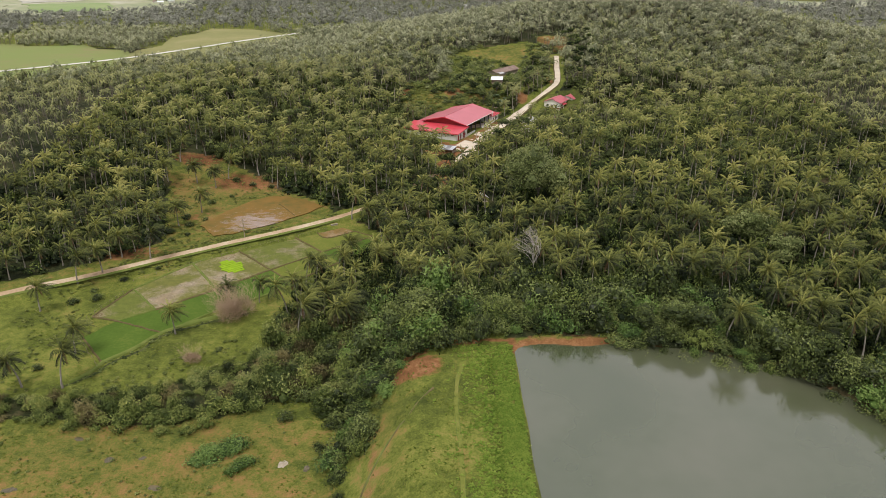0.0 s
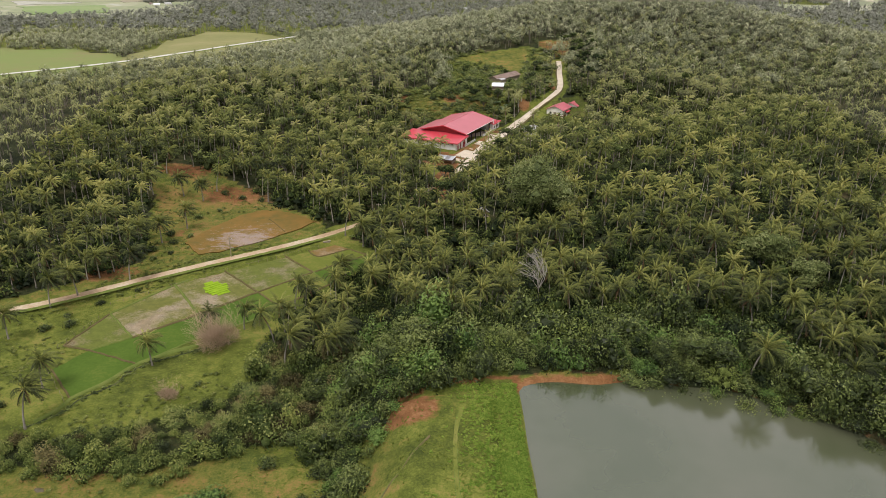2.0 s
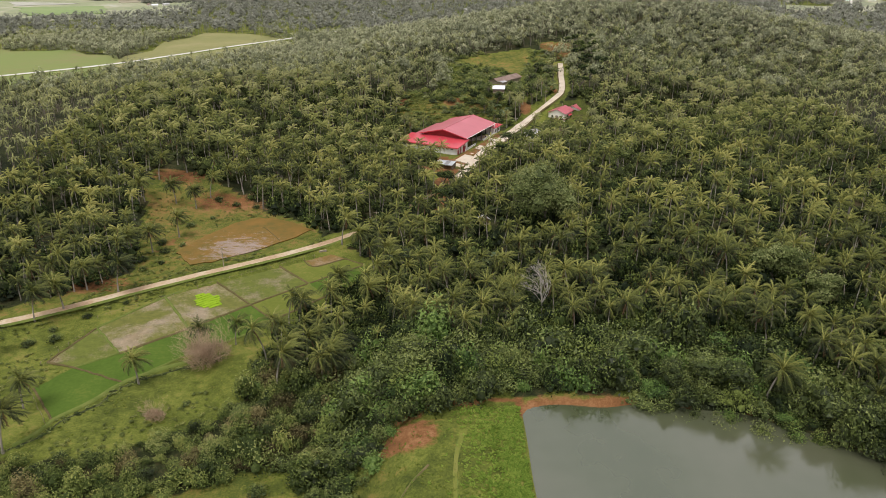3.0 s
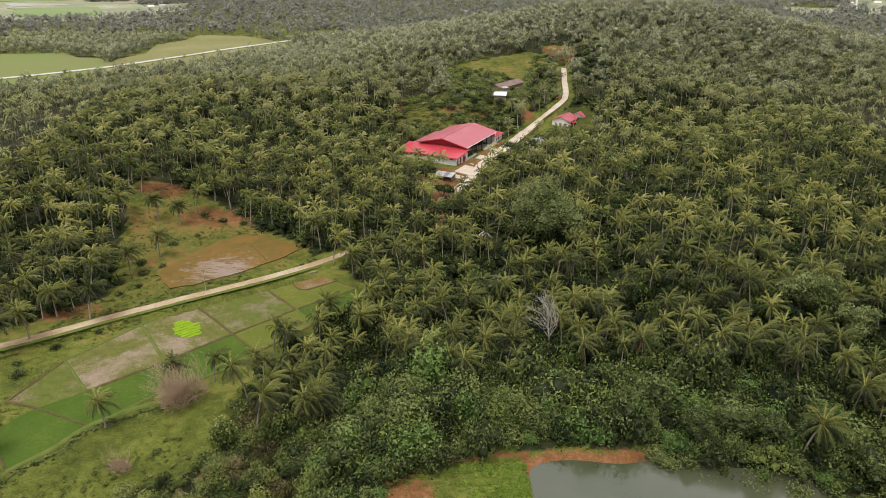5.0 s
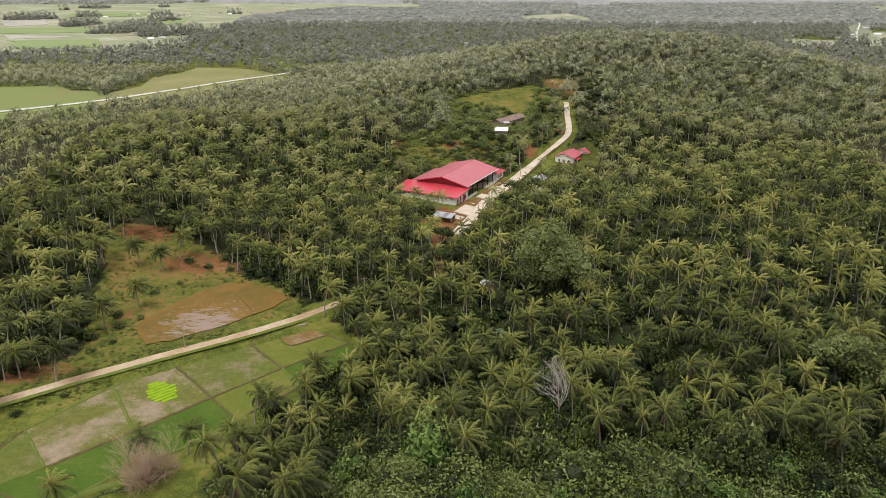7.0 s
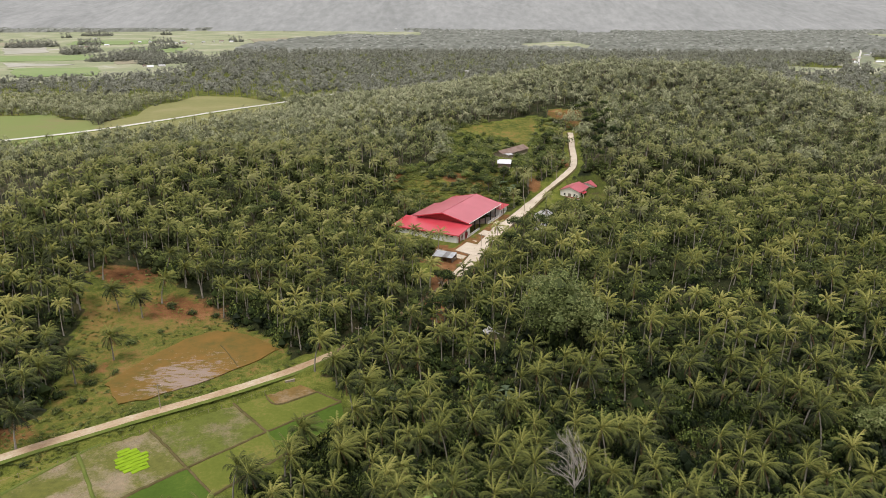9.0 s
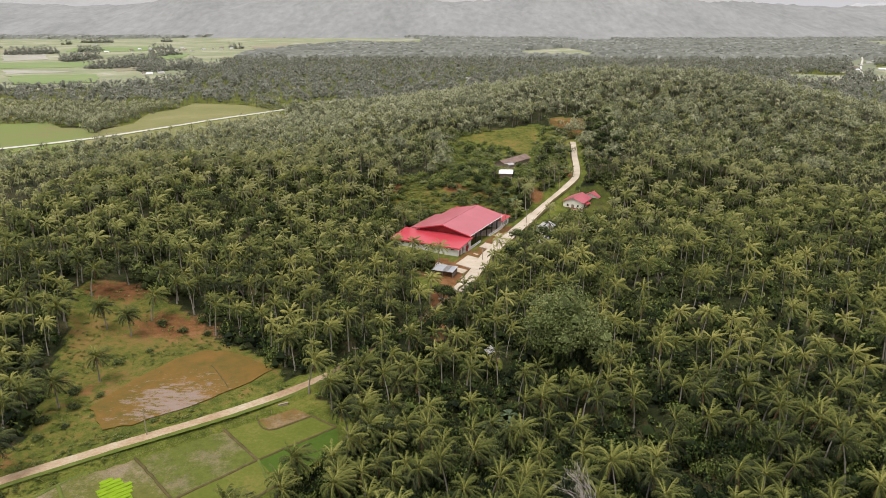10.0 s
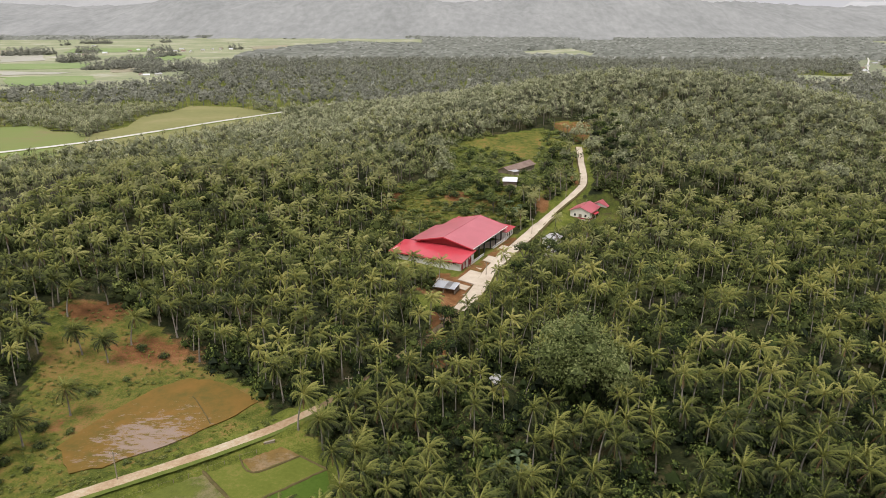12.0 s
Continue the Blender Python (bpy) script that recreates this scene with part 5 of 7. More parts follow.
def canopy():
    """The closed leaf roof of the distant woods: a bumpy sheet of treetops with rims down to the ground."""
    xs, ys = np.arange(-2350, 2351, 8.5), np.arange(1250, 2300, 14.0)
    gx, gy = np.meshgrid(xs, ys)
    gx = gx + rng.uniform(-3.5, 3.5, gx.shape)
    gy = gy + rng.uniform(-5, 5, gx.shape)
    gone = is_open(gx.ravel(), gy.ravel()).reshape(gx.shape) | (line_gap(gx.ravel(), gy.ravel(), VILLAGE_ROAD) < 9).reshape(gx.shape)
    gone[0] = True
    gz_ = np.where(gone, -1.0, rng.uniform(6.0, 11.5, gx.shape) + 1.5 * wobble(gx, gy, 40))
    n, c = gx.shape
    i, j = np.meshgrid(np.arange(n - 1), np.arange(c - 1), indexing="ij")
    a = (i * c + j).ravel()
    f = np.concatenate([np.stack([a, a + 1, a + c + 1], 1), np.stack([a, a + c + 1, a + c], 1)])
    f = f[~gone.ravel()[f].all(1)]
    f = f[np.abs(gx.ravel()[f].mean(1)) < 0.79 * gy.ravel()[f].mean(1) + 60]
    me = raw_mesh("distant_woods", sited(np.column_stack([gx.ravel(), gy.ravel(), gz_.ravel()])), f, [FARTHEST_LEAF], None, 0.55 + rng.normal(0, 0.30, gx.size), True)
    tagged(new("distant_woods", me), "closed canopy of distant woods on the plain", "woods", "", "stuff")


canopy()

# copses on the plain
kx_, ky_ = jitter_grid(-1400, -380, 980, 1950, 10, rng)
copse = np.zeros(len(kx_), bool)
for cx_, cy_, ca_, cb_ in ((-765, 1235, 30, 58), (-600, 1130, 42, 105), (-645, 1370, 34, 40), (-975, 1400, 48, 45), (-890, 1480, 26, 22), (-490, 1060, 50, 55), (-1125, 1750, 12, 16), (-905, 1915, 14, 16), (-1095, 1850, 50, 22), (-1250, 1560, 60, 40), (-740, 1545, 30, 14), (-560, 1600, 22, 12), (-1060, 1290, 30, 26)):
    copse |= ((kx_ - cx_) / ca_) ** 2 + ((ky_ - cy_) / cb_) ** 2 < 1 + 0.5 * wobble(kx_, ky_, 18)
kx_, ky_ = kx_[copse], ky_[copse]
tagged(new("copse_palms", scatter(FAR_PALMS, rows_of(kx_, ky_, ground_z(kx_, ky_), rng, 1.1, 1.6, 0.04, 0.16), "copse_palms", [FAR_LEAF, FAR_LEAF, FAR_LEAF])), "clumps of palms among distant paddies", "woods", "", "stuff")
tagged(new("copse_trees", scatter(FAR_TREES, rows_of(kx_ + 3, ky_ - 2, ground_z(kx_, ky_) - 1.5, rng, 4.5, 8.0, 0.04, 0.16, 0.8, 1.1), "copse_trees", [FAR_LEAF])), "bushy trees in clumps among distant paddies", "woods", "", "stuff")

# undergrowth between the palms
ux_, uy_ = jitter_grid(-175, 215, 92, 345, 4.5, rng, 0.45)
keep = ~is_open(ux_, uy_) & ~thicket_zone(ux_, uy_) & (np.abs(ux_) < 0.76 * uy_ + 46) & ((uy_ + 0.2 * np.abs(ux_) < 165) | (rng.random(len(ux_)) > 0.36))
ux_, uy_ = ux_[keep], uy_[keep]
UNDER = [leafy(600 + k, 4, (128, 124, 132, 128)[k], 0.115, 1.2, 0.9, 0.15, 0.58) for k in range(4)]
UNDER_FINE = [leafy(610 + k, 6, (390, 372, 396, 384)[k], 0.086, 1.2, 0.9, 0.2, 0.5) for k in range(4)]
ur_ = rows_of(ux_, uy_, ground_z(ux_, uy_), rng, 2.1, 4.3, 0.02, 0.2, 0.8, 2.0)
close = uy_ + 0.2 * np.abs(ux_) < 165
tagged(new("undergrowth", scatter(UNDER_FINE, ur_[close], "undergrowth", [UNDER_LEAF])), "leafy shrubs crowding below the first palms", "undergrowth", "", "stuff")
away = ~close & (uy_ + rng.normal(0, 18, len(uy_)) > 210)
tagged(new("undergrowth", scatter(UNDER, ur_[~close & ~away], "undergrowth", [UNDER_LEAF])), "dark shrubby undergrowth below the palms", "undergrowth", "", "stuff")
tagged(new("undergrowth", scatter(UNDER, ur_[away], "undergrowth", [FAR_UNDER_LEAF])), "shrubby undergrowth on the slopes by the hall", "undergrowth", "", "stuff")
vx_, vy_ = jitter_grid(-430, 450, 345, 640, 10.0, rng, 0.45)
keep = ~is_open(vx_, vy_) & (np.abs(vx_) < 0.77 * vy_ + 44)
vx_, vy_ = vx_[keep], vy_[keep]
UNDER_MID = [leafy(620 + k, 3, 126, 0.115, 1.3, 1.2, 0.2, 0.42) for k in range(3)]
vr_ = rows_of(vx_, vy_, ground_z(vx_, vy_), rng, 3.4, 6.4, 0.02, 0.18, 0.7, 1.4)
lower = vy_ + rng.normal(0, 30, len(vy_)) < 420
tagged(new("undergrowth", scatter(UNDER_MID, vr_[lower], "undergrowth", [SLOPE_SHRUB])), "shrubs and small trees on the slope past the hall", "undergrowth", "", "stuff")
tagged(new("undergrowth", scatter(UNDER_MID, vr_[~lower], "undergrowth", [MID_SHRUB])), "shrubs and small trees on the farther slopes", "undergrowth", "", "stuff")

wx_, wy_ = jitter_grid(-120, 150, 95, 185, 2.7, rng, 0.5)
keep = ~is_open(wx_, wy_) & (np.abs(wx_) < 0.76 * wy_ + 46) & ~thicket_zone(wx_, wy_)
wx_, wy_ = wx_[keep], wy_[keep]
SPROUTS = [leafy(660 + k, 1, 26, 0.22, 1.4, 0.9, 0.1, 0.7) for k in range(4)]
tagged(new("floor_plants", scatter(SPROUTS, rows_of(wx_, wy_, ground_z(wx_, wy_), rng, 0.7, 1.7, 0.02, 0.2, 0.6, 1.4), "floor_plants", [UNDER_LEAF])), "low leafy plants on the grove floor", "undergrowth", "", "stuff")

# the shrub belts by the pond and below the paddies
tx_, ty_ = jitter_grid(-135, 135, 62, 122, 2.9, rng, 0.5)
keep = thicket_zone(tx_, ty_) & (np.abs(tx_) < 0.76 * ty_ + 50)
keep &= (tx_ > -24) | (wobble(tx_ - 9, ty_ + 4, 5.0) > -1.1)
tx_, ty_ = tx_[keep], ty_[keep]
SHRUBS = [leafy(640 + k, (9, 7, 10, 8, 10, 9)[k], 850, 0.076, (1.0, 1.2, 1.1, 0.9, 1.2, 1.1)[k], (1.0, 0.85, 1.1, 1.2, 0.9, 1.0)[k], 0.25, 0.46) for k in range(6)]
low_side = tx_ < -24
lumpy = 0.62 + 0.42 * np.clip(wobble(tx_ + 7, ty_, 6.5) + 0.45 * wobble(tx_, ty_ - 30, 2.4), -0.5, 1.3)
tall = np.where(low_side, 0.95 * lumpy, (0.62 + 0.5 * lumpy) * (1 + 0.035 * np.clip(ty_ - bank_y(tx_), 0, 14)))
tr_ = rows_of(tx_, ty_, ground_z(tx_, ty_), rng, 1.4, 3.8, 0.12, 0.24, 0.6, 1.5)
tr_[rng.random(len(tr_)) < 0.08, 4] *= 1.35
tr_[:, 4] *= np.clip(tall, np.where(tx_ > -52, 0.85, 0.66), 1.4)
pale_side = low_side & (rng.random(len(tr_)) < 0.18 + 0.5 * (ty_ < 86))
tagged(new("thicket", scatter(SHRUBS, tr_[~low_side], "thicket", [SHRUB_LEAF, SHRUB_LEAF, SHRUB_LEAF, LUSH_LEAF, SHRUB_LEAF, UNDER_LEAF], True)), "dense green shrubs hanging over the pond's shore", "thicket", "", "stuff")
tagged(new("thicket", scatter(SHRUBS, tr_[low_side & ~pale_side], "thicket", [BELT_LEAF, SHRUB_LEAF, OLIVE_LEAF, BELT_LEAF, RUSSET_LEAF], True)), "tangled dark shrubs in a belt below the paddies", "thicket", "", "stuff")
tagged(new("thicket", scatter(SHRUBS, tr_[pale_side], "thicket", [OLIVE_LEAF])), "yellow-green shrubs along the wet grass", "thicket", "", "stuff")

SHRUB_MESHES = {}


def shrub(kind, mat, x, y, r, h, label, group="shrubs", name="shrub", sink=0.0):
    key = (kind, mat.name)
    if key not in SHRUB_MESHES:
        v, f, mi, ti = leafy(700 + kind, 8, 880, 0.074, 1.0, 1.0, 0.22, 0.48)
        bm, _ = limbs(kind, 0.9, 0.6, 4, 1, 0.05)
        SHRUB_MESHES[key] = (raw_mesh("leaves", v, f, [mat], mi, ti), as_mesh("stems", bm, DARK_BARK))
    ob = thing(name, Matrix.LocRotScale(spot(x, y, -sink), Euler((0, 0, kind * 1.7 + x)), (r, r, h)), label, "shrub", group)
    part("leaves", SHRUB_MESHES[key][0], None, ob)
    part("stems", SHRUB_MESHES[key][1], None, ob)
    return ob


OLIVES = [(-72, 79.5, 3.4), (-66, 80, 2.6), (-78, 80.5, 2.8), (-60, 81.5, 3.0), (-54, 80, 2.6), (-49, 84, 3.2), (-44, 85, 2.4), (-84, 79.5, 2.2), (-63, 77.8, 1.8), (-57, 78, 2.0), (-90, 81, 2.0)]
for k, (x, y, r) in enumerate(OLIVES):
    shrub(k % 3, OLIVE_LEAF, x, y, r, r * 0.95, "yellow-green shrub at the edge of the wet grass", "olive shrubs")
for k, (x, y, r) in enumerate([(-21, 66, 2.0), (-22.5, 71, 2.6), (-21, 76, 2.4), (-24, 80, 3.0), (-20.5, 61, 1.7), (-27, 74, 1.6), (-19, 84, 2.2), (-22, 58, 1.5), (-29, 88, 2.8), (-36, 82, 2.2)]):
    shrub(3 + k % 3, SHRUB_LEAF, x, y, r, r * 0.9, "dark green shrub at the foot of the dam", "shrubs by the dam")
for k, (x, y, r) in enumerate([(-49.5, 72, 2.6), (-47, 73.4, 2.2), (-45.2, 74.6, 2.3), (-52, 70.5, 1.8), (-51, 72.5, 1.9), (-42.5, 69.2, 1.5), (-41.3, 70.4, 1.6), (-44, 67.6, 1.0)]):
    shrub(6 + k % 2, LUSH_LEAF, x, y, r * 1.4, 1.5 + 0.3 * (k % 3), "low bright green leafy clump in wet grass", "leafy clumps")
for k, (x, y, r) in enumerate([(-11, 94, 2.6), (-14, 97, 2.8), (-8, 100, 2.6), (-18, 93, 2.4), (-16, 101, 3.0), (-22, 98, 2.6), (4, 103, 3.0), (16, 104.5, 3.2), (27, 103, 3.0), (40, 104, 3.4), (52, 97, 2.8), (58, 101, 3.2), (66, 96, 3.0), (73, 99, 3.4), (80, 94, 3.0), (35, 110, 3.2), (12, 112, 3.4), (46, 110, 3.0), (-2, 108, 3.2), (62, 108, 3.4)]):
    shrub(k % 6, OLIVE_LEAF if k < 6 else (LUSH_LEAF, SHRUB_LEAF, UNDER_LEAF)[k % 3], x, y, r, r * (0.95 if k < 6 else 1.35), "grey-green feathery shrub by the dam" if k < 6 else "tall rounded shrub in the belt by the pond", "shrubs by the pond")
shrub(8, SHRUB_LEAF, 94, 81, 6.2, 5.4, "large round dark green bush overhanging the pond")
for k, (x, y, r) in enumerate([(97.5, 150.0, 1.9), (-103, 138.2, 1.5), (-95, 144.5, 1.1), (-106, 128, 2.2), (-112, 126, 2.0), (-72, 166.3, 0.9), (-109, 132, 1.4), (-104, 98, 1.5), (-60, 105, 1.2), (-95, 171, 1.8), (-99, 177, 2.2), (-91, 176, 1.4), (-100, 166, 2.0), (-94, 190, 1.8), (-88, 196, 1.3), (-82, 206, 1.8), (-74, 205, 1.6), (-67, 201.5, 1.7), (-60, 197.8, 1.5), (-54, 195, 1.6), (-90, 209, 2.0), (-97, 160, 1.6), (-93, 164, 1.2), (-104, 158, 2.0), (-50, 192, 1.3)]):
    shrub(k % 3, SHRUB_LEAF, x, y, r, r * 0.85, "small green shrub in rough grass", "field shrubs")
for k in range(95):
    a, b = rng.uniform(-28, 38), rng.uniform(300, 350)
    if in_poly(np.array(a), np.array(b), HALL_BANK) and not (-12 < hall_uv(a, b)[0] < 39 and -20 < hall_uv(a, b)[1] < 16):
        r = rng.uniform(1.4, 3.6)
        shrub(k % 6, (SHRUB_LEAF, BELT_LEAF, OLIVE_LEAF)[k % 3], a, b, r, r * rng.uniform(0.7, 1.1), "green shrub on the bank behind the hall", "shrubs on the bank")
for k, (a, b, r) in enumerate([(24, 328, 4.5), (20, 335, 4), (28, 322, 3.6), (40, 328, 3.4), (46, 336, 4.2), (52, 342, 4.6), (57, 350, 4.2), (60, 362, 4.5), (62, 376, 5), (66, 390, 4.5), (56, 366, 4), (24, 352, 4), (18, 362, 4.4), (12, 352, 4), (70, 402, 4), (44, 388, 3.4), (30, 392, 3.6), (18, 396, 4), (40, 342, 3.0), (68, 350, 2.4)]):
    shrub(k % 6, UNDER_LEAF if k % 2 else SHRUB_LEAF, a, b, r, r * 0.9, "bushy green growth beside the hill road", "hillside shrubs")


hx_, hy_ = jitter_grid(-26, 92, 298, 432, 3.7, rng, 0.48)
hu_, hv_ = hall_uv(hx_, hy_)
keep = (in_poly(hx_, hy_, HALL_BANK) & (rng.random(len(hx_)) < 0.62) & ~((hy_ > 323) & (hy_ < 336) & (hx_ > -22) & (hx_ < 27) & (rng.random(len(hx_)) < 0.8))) | ((hx_ > -4) & (hy_ > 322) & (rng.random(len(hx_)) < 0.85) & ~in_poly(hx_, hy_, LAWN)) | (in_poly(hx_, hy_, LAWN) & (hx_ > 66))
keep &= ~in_poly(hx_, hy_, MEADOW) & ~in_poly(hx_, hy_, CUT) & (line_gap(hx_, hy_, HALL_ROAD) > 5.2) & ~((hu_ > -14) & (hu_ < 41) & (hv_ > -21) & (hv_ < 20))
keep &= (line_gap(hx_, hy_, [(31, 356), (50, 381)]) > 7.5) & (np.hypot(hx_ - 34, (hy_ - 335) * 0.9) > 6.5) & (np.hypot(hx_ - 38, (hy_ - 352) * 0.8) > 6) & (np.hypot((hx_ + 24) / 5, (hy_ - 330) / 5) > 1) & (np.hypot((hx_ - 7) / 6, (hy_ - 333) / 4) > 1) & (np.hypot((hx_ - 49) / 5, (hy_ - 326) / 5) > 1) & ~((hx_ > 60) & (hy_ < 340) & (np.hypot(hx_ - 75, hy_ - 325) < 15))
hx_, hy_ = hx_[keep], hy_[keep]
hr_ = rows_of(hx_, hy_, ground_z(hx_, hy_), rng, 1.4, 3.3, 0.02, 0.2, 0.5, 1.2)
hr_[:, 7] += 0.32
tagged(new("hillside_bushes", scatter(UNDER, hr_, "hillside_bushes", [BELT_LEAF, SLOPE_SHRUB, OLIVE_LEAF, BANK_LEAF, SLOPE_SHRUB], True)), "bushes crowding the slope behind the hall", "undergrowth", "", "stuff")
bx_, by_ = rng.uniform(-48, 44, 2800), rng.uniform(298, 352, 2800)
bu_, bv_ = hall_uv(bx_, by_)
keep = in_poly(bx_, by_, HALL_BANK) & ~((bu_ > -12) & (bu_ < 39) & (bv_ > -20) & (bv_ < 18)) & (np.hypot((bx_ + 24.5) / 6, (by_ - 330.5) / 5) > 1) & (np.hypot((bx_ - 7) / 7, (by_ - 334) / 4) > 1)
tagged(new("bank_growth", scatter(SPROUTS, rows_of(bx_[keep], by_[keep], ground_z(bx_[keep], by_[keep]), rng, 0.5, 1.4, 0.02, 0.2, 0.15, 0.6), "bank_growth", [BANK_LEAF])), "low green growth covering the bank behind the hall", "undergrowth", "", "stuff")


# broadleaf trees among the palms
def tree(seed, x, y, height, radius, mat, label, leaves=900, size=0.42, lumps=9, group="broadleaf trees", balls=2, core=0.5):
    ob = thing("tree", pose(*spot(x, y), 0, 0, seed * 40), label, "tree", group)
    bm, ends = limbs(seed, height, radius, 4, 2, 0.26 + radius * 0.02, 0.6, 0.5 if balls < 3 else 0.36)
    part("trunk", bm, DARK_BARK, ob, "grey forked trunk and limbs")
    if balls > 2:
        ends = [q for e in ends for q in (e, Vector((e.x * 0.82, e.y * 0.82, e.z * 0.74)))]
        lumps = lumps * 2
    vs, fs, ts, base = [], [], [], 0
    rg = np.random.default_rng(seed)
    for k, e in enumerate(ends[:lumps + 4]):
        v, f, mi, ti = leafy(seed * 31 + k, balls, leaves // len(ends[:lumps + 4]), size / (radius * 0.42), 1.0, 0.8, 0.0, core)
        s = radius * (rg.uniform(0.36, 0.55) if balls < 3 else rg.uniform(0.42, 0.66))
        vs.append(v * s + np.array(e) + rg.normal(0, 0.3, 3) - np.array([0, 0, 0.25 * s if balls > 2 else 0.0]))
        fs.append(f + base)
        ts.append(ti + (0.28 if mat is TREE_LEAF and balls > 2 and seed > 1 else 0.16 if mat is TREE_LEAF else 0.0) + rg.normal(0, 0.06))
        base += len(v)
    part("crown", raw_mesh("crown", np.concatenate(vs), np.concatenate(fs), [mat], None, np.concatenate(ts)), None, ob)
    return ob


tree(1, 38.5, 187, 17, 14.0, TREE_LEAF, "large spreading broadleaf tree rising above the palms", 15000, 0.30, 30, balls=3, core=0.48)
for k, (a, d) in enumerate([(50, 3), (57, 5), (63, 3.5), (70, 5), (77, 3.5), (84, 5), (91, 4), (100, 4), (108, 5), (117, 4)]):
    tree(80 + k, a, bank_y(a) + d, 7.5 + 1.5 * (k % 3), 4.0 + 0.5 * (k % 2), SHRUB_LEAF, "bushy dark green tree leaning over the pond", 3600, 0.17, 12, "trees by the pond", 3, 0.7)
tree(2, 91.3, 135.2, 12, 7.0, TREE_LEAF, "pale-leaved tree among palms", 8400, 0.27, 16, balls=3, core=0.6)
tree(3, 98.8, 126.7, 10, 5.5, TREE_LEAF, "pale-leaved tree among palms", 6000, 0.25, 12, balls=3, core=0.6)
for k in range(56):
    for _ in range(30):
        a, b = rng.uniform(-165, 175), rng.uniform(125, 345)
        if not is_open(np.array([a]), np.array([b]))[0] and abs(a) < 0.95 * (b + 20):
            break
    tree(10 + k, a, b, rng.uniform(7, 12), rng.uniform(3.5, 6.0), (SHRUB_LEAF, TREE_LEAF, UNDER_LEAF, BELT_LEAF)[k % 4], "rounded broadleaf tree standing among palms", 1700, 0.20, 8)
for k, (a, b) in enumerate([(92, 372), (97, 380), (93, 390), (100, 396), (98, 408), (90, 360), (103, 370), (104, 386), (84, 340), (92, 346), (98, 356), (106, 404), (96, 420), (112, 424)]):
    tree(60 + k, a, b, rng.uniform(10, 14), rng.uniform(4.5, 6), UNDER_LEAF, "dark broadleaf tree beside the hill road", 1200, 0.28, 8, "roadside trees")
for k, (a, b) in enumerate([(25, 321), (33, 327), (28, 336), (41, 331), (52, 338), (57, 347), (62, 358), (66, 350), (68, 366), (54, 330), (70, 376), (58, 372), (30, 312), (64, 386)]):
    tree(100 + k, a, b, rng.uniform(5.5, 8), rng.uniform(3.4, 4.6), (BELT_LEAF, SHRUB_LEAF, TREE_LEAF)[k % 3], "bushy green tree on the slope behind the hall", 1200, 0.22, 8, "trees on the slope")
tx2, ty2 = jitter_grid(-300, 400, 350, 640, 17, rng, 0.48)
keep = ~is_open(tx2, ty2) & (rng.random(len(tx2)) > 0.2)
BROAD = [leafy(760 + k, 5, 230, 0.118, 1.0, 1.0, 0.75, 0.42) for k in range(4)]
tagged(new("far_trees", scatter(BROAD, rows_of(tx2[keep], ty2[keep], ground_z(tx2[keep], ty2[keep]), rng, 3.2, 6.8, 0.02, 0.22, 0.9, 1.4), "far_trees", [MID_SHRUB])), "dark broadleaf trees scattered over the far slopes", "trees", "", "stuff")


def bare_tree(name, seed, x, y, height, radius, mat, label, count=6, depth=4, r0=0.16, rise=0.35):
    ob = thing(name, pose(*spot(x, y)), label, "tree")
    bm, ends = limbs(seed, height, radius, count, depth, r0, 0.55, rise)
    part("limb_system", bm, mat, ob)
    if mat is TWIG:
        rg = np.random.default_rng(seed)
        d = rg.normal(0, 1, (int(900 * radius / 6), 3))
        d[:, 2] = np.abs(d[:, 2])
        d /= np.linalg.norm(d, axis=1)[:, None]
        p = d * np.array([radius * 0.5, radius * 0.5, height * 0.62]) * rg.uniform(0.55, 1.0, (len(d), 1)) + np.array([0, 0, height * 0.18])
        q = p + (d * 0.8 + rg.normal(0, 0.5, d.shape) + np.array([0, 0, 0.4])) * rg.uniform(0.5, 1.1, (len(d), 1)) * radius / 6
        o = np.cross(d, rg.normal(0, 1, d.shape))
        o /= np.linalg.norm(o, axis=1)[:, None]
        part("twig_mass", raw_mesh("twig_mass", np.stack([p - o * 0.05, p + o * 0.05, q], 1).reshape(-1, 3), np.arange(3 * len(d)).reshape(-1, 3), [TWIG]), None, ob)
    return ob


bare_tree("dead_tree", 4, 27.0, 127.0, 11.6, 6.6, DEAD_WOOD, "bleached leafless dead tree among palms", 7, 5, 0.17, 0.70)
for k, (a, b) in enumerate([(-60.5, 118.5), (-58, 120), (-63, 119.5), (-61, 116.8)]):
    bare_tree("bare_shrub", 20 + k, a, b, 8.0, 6.6, TWIG, "leafless brown twiggy shrub by the paddies", 8, 5, 0.10, 0.14)
for k, (a, b) in enumerate([(-64.6, 100.4), (-66, 101)]):
    bare_tree("bare_shrub", 30 + k, a, b, 3.0, 3.6, TWIG, "small leafless pale shrub in the grass", 7, 4, 0.05, 0.16)


# ---- the hall ----
def gable_roof(x0, x1, y0, y1, eave, ridge, over=0.0, thick=0.18, along="y"):
    """Two roof slopes; returns a bmesh for each."""
    out = []
    xm = (x0 + x1) / 2
    for xa in (x0 - over, x1 + over):
        bm = bmesh.new()
        e = eave - over * (ridge - eave) / (xm - x0)
        c = [(xm, y0 - over, ridge), (xa, y0 - over, e), (xa, y1 + over, e), (xm, y1 + over, ridge)]
        add_slab(bm, c if xa < xm else c[::-1], thick)
        bmesh.ops.recalc_face_normals(bm, faces=bm.faces)
        out.append(bm)
    return out


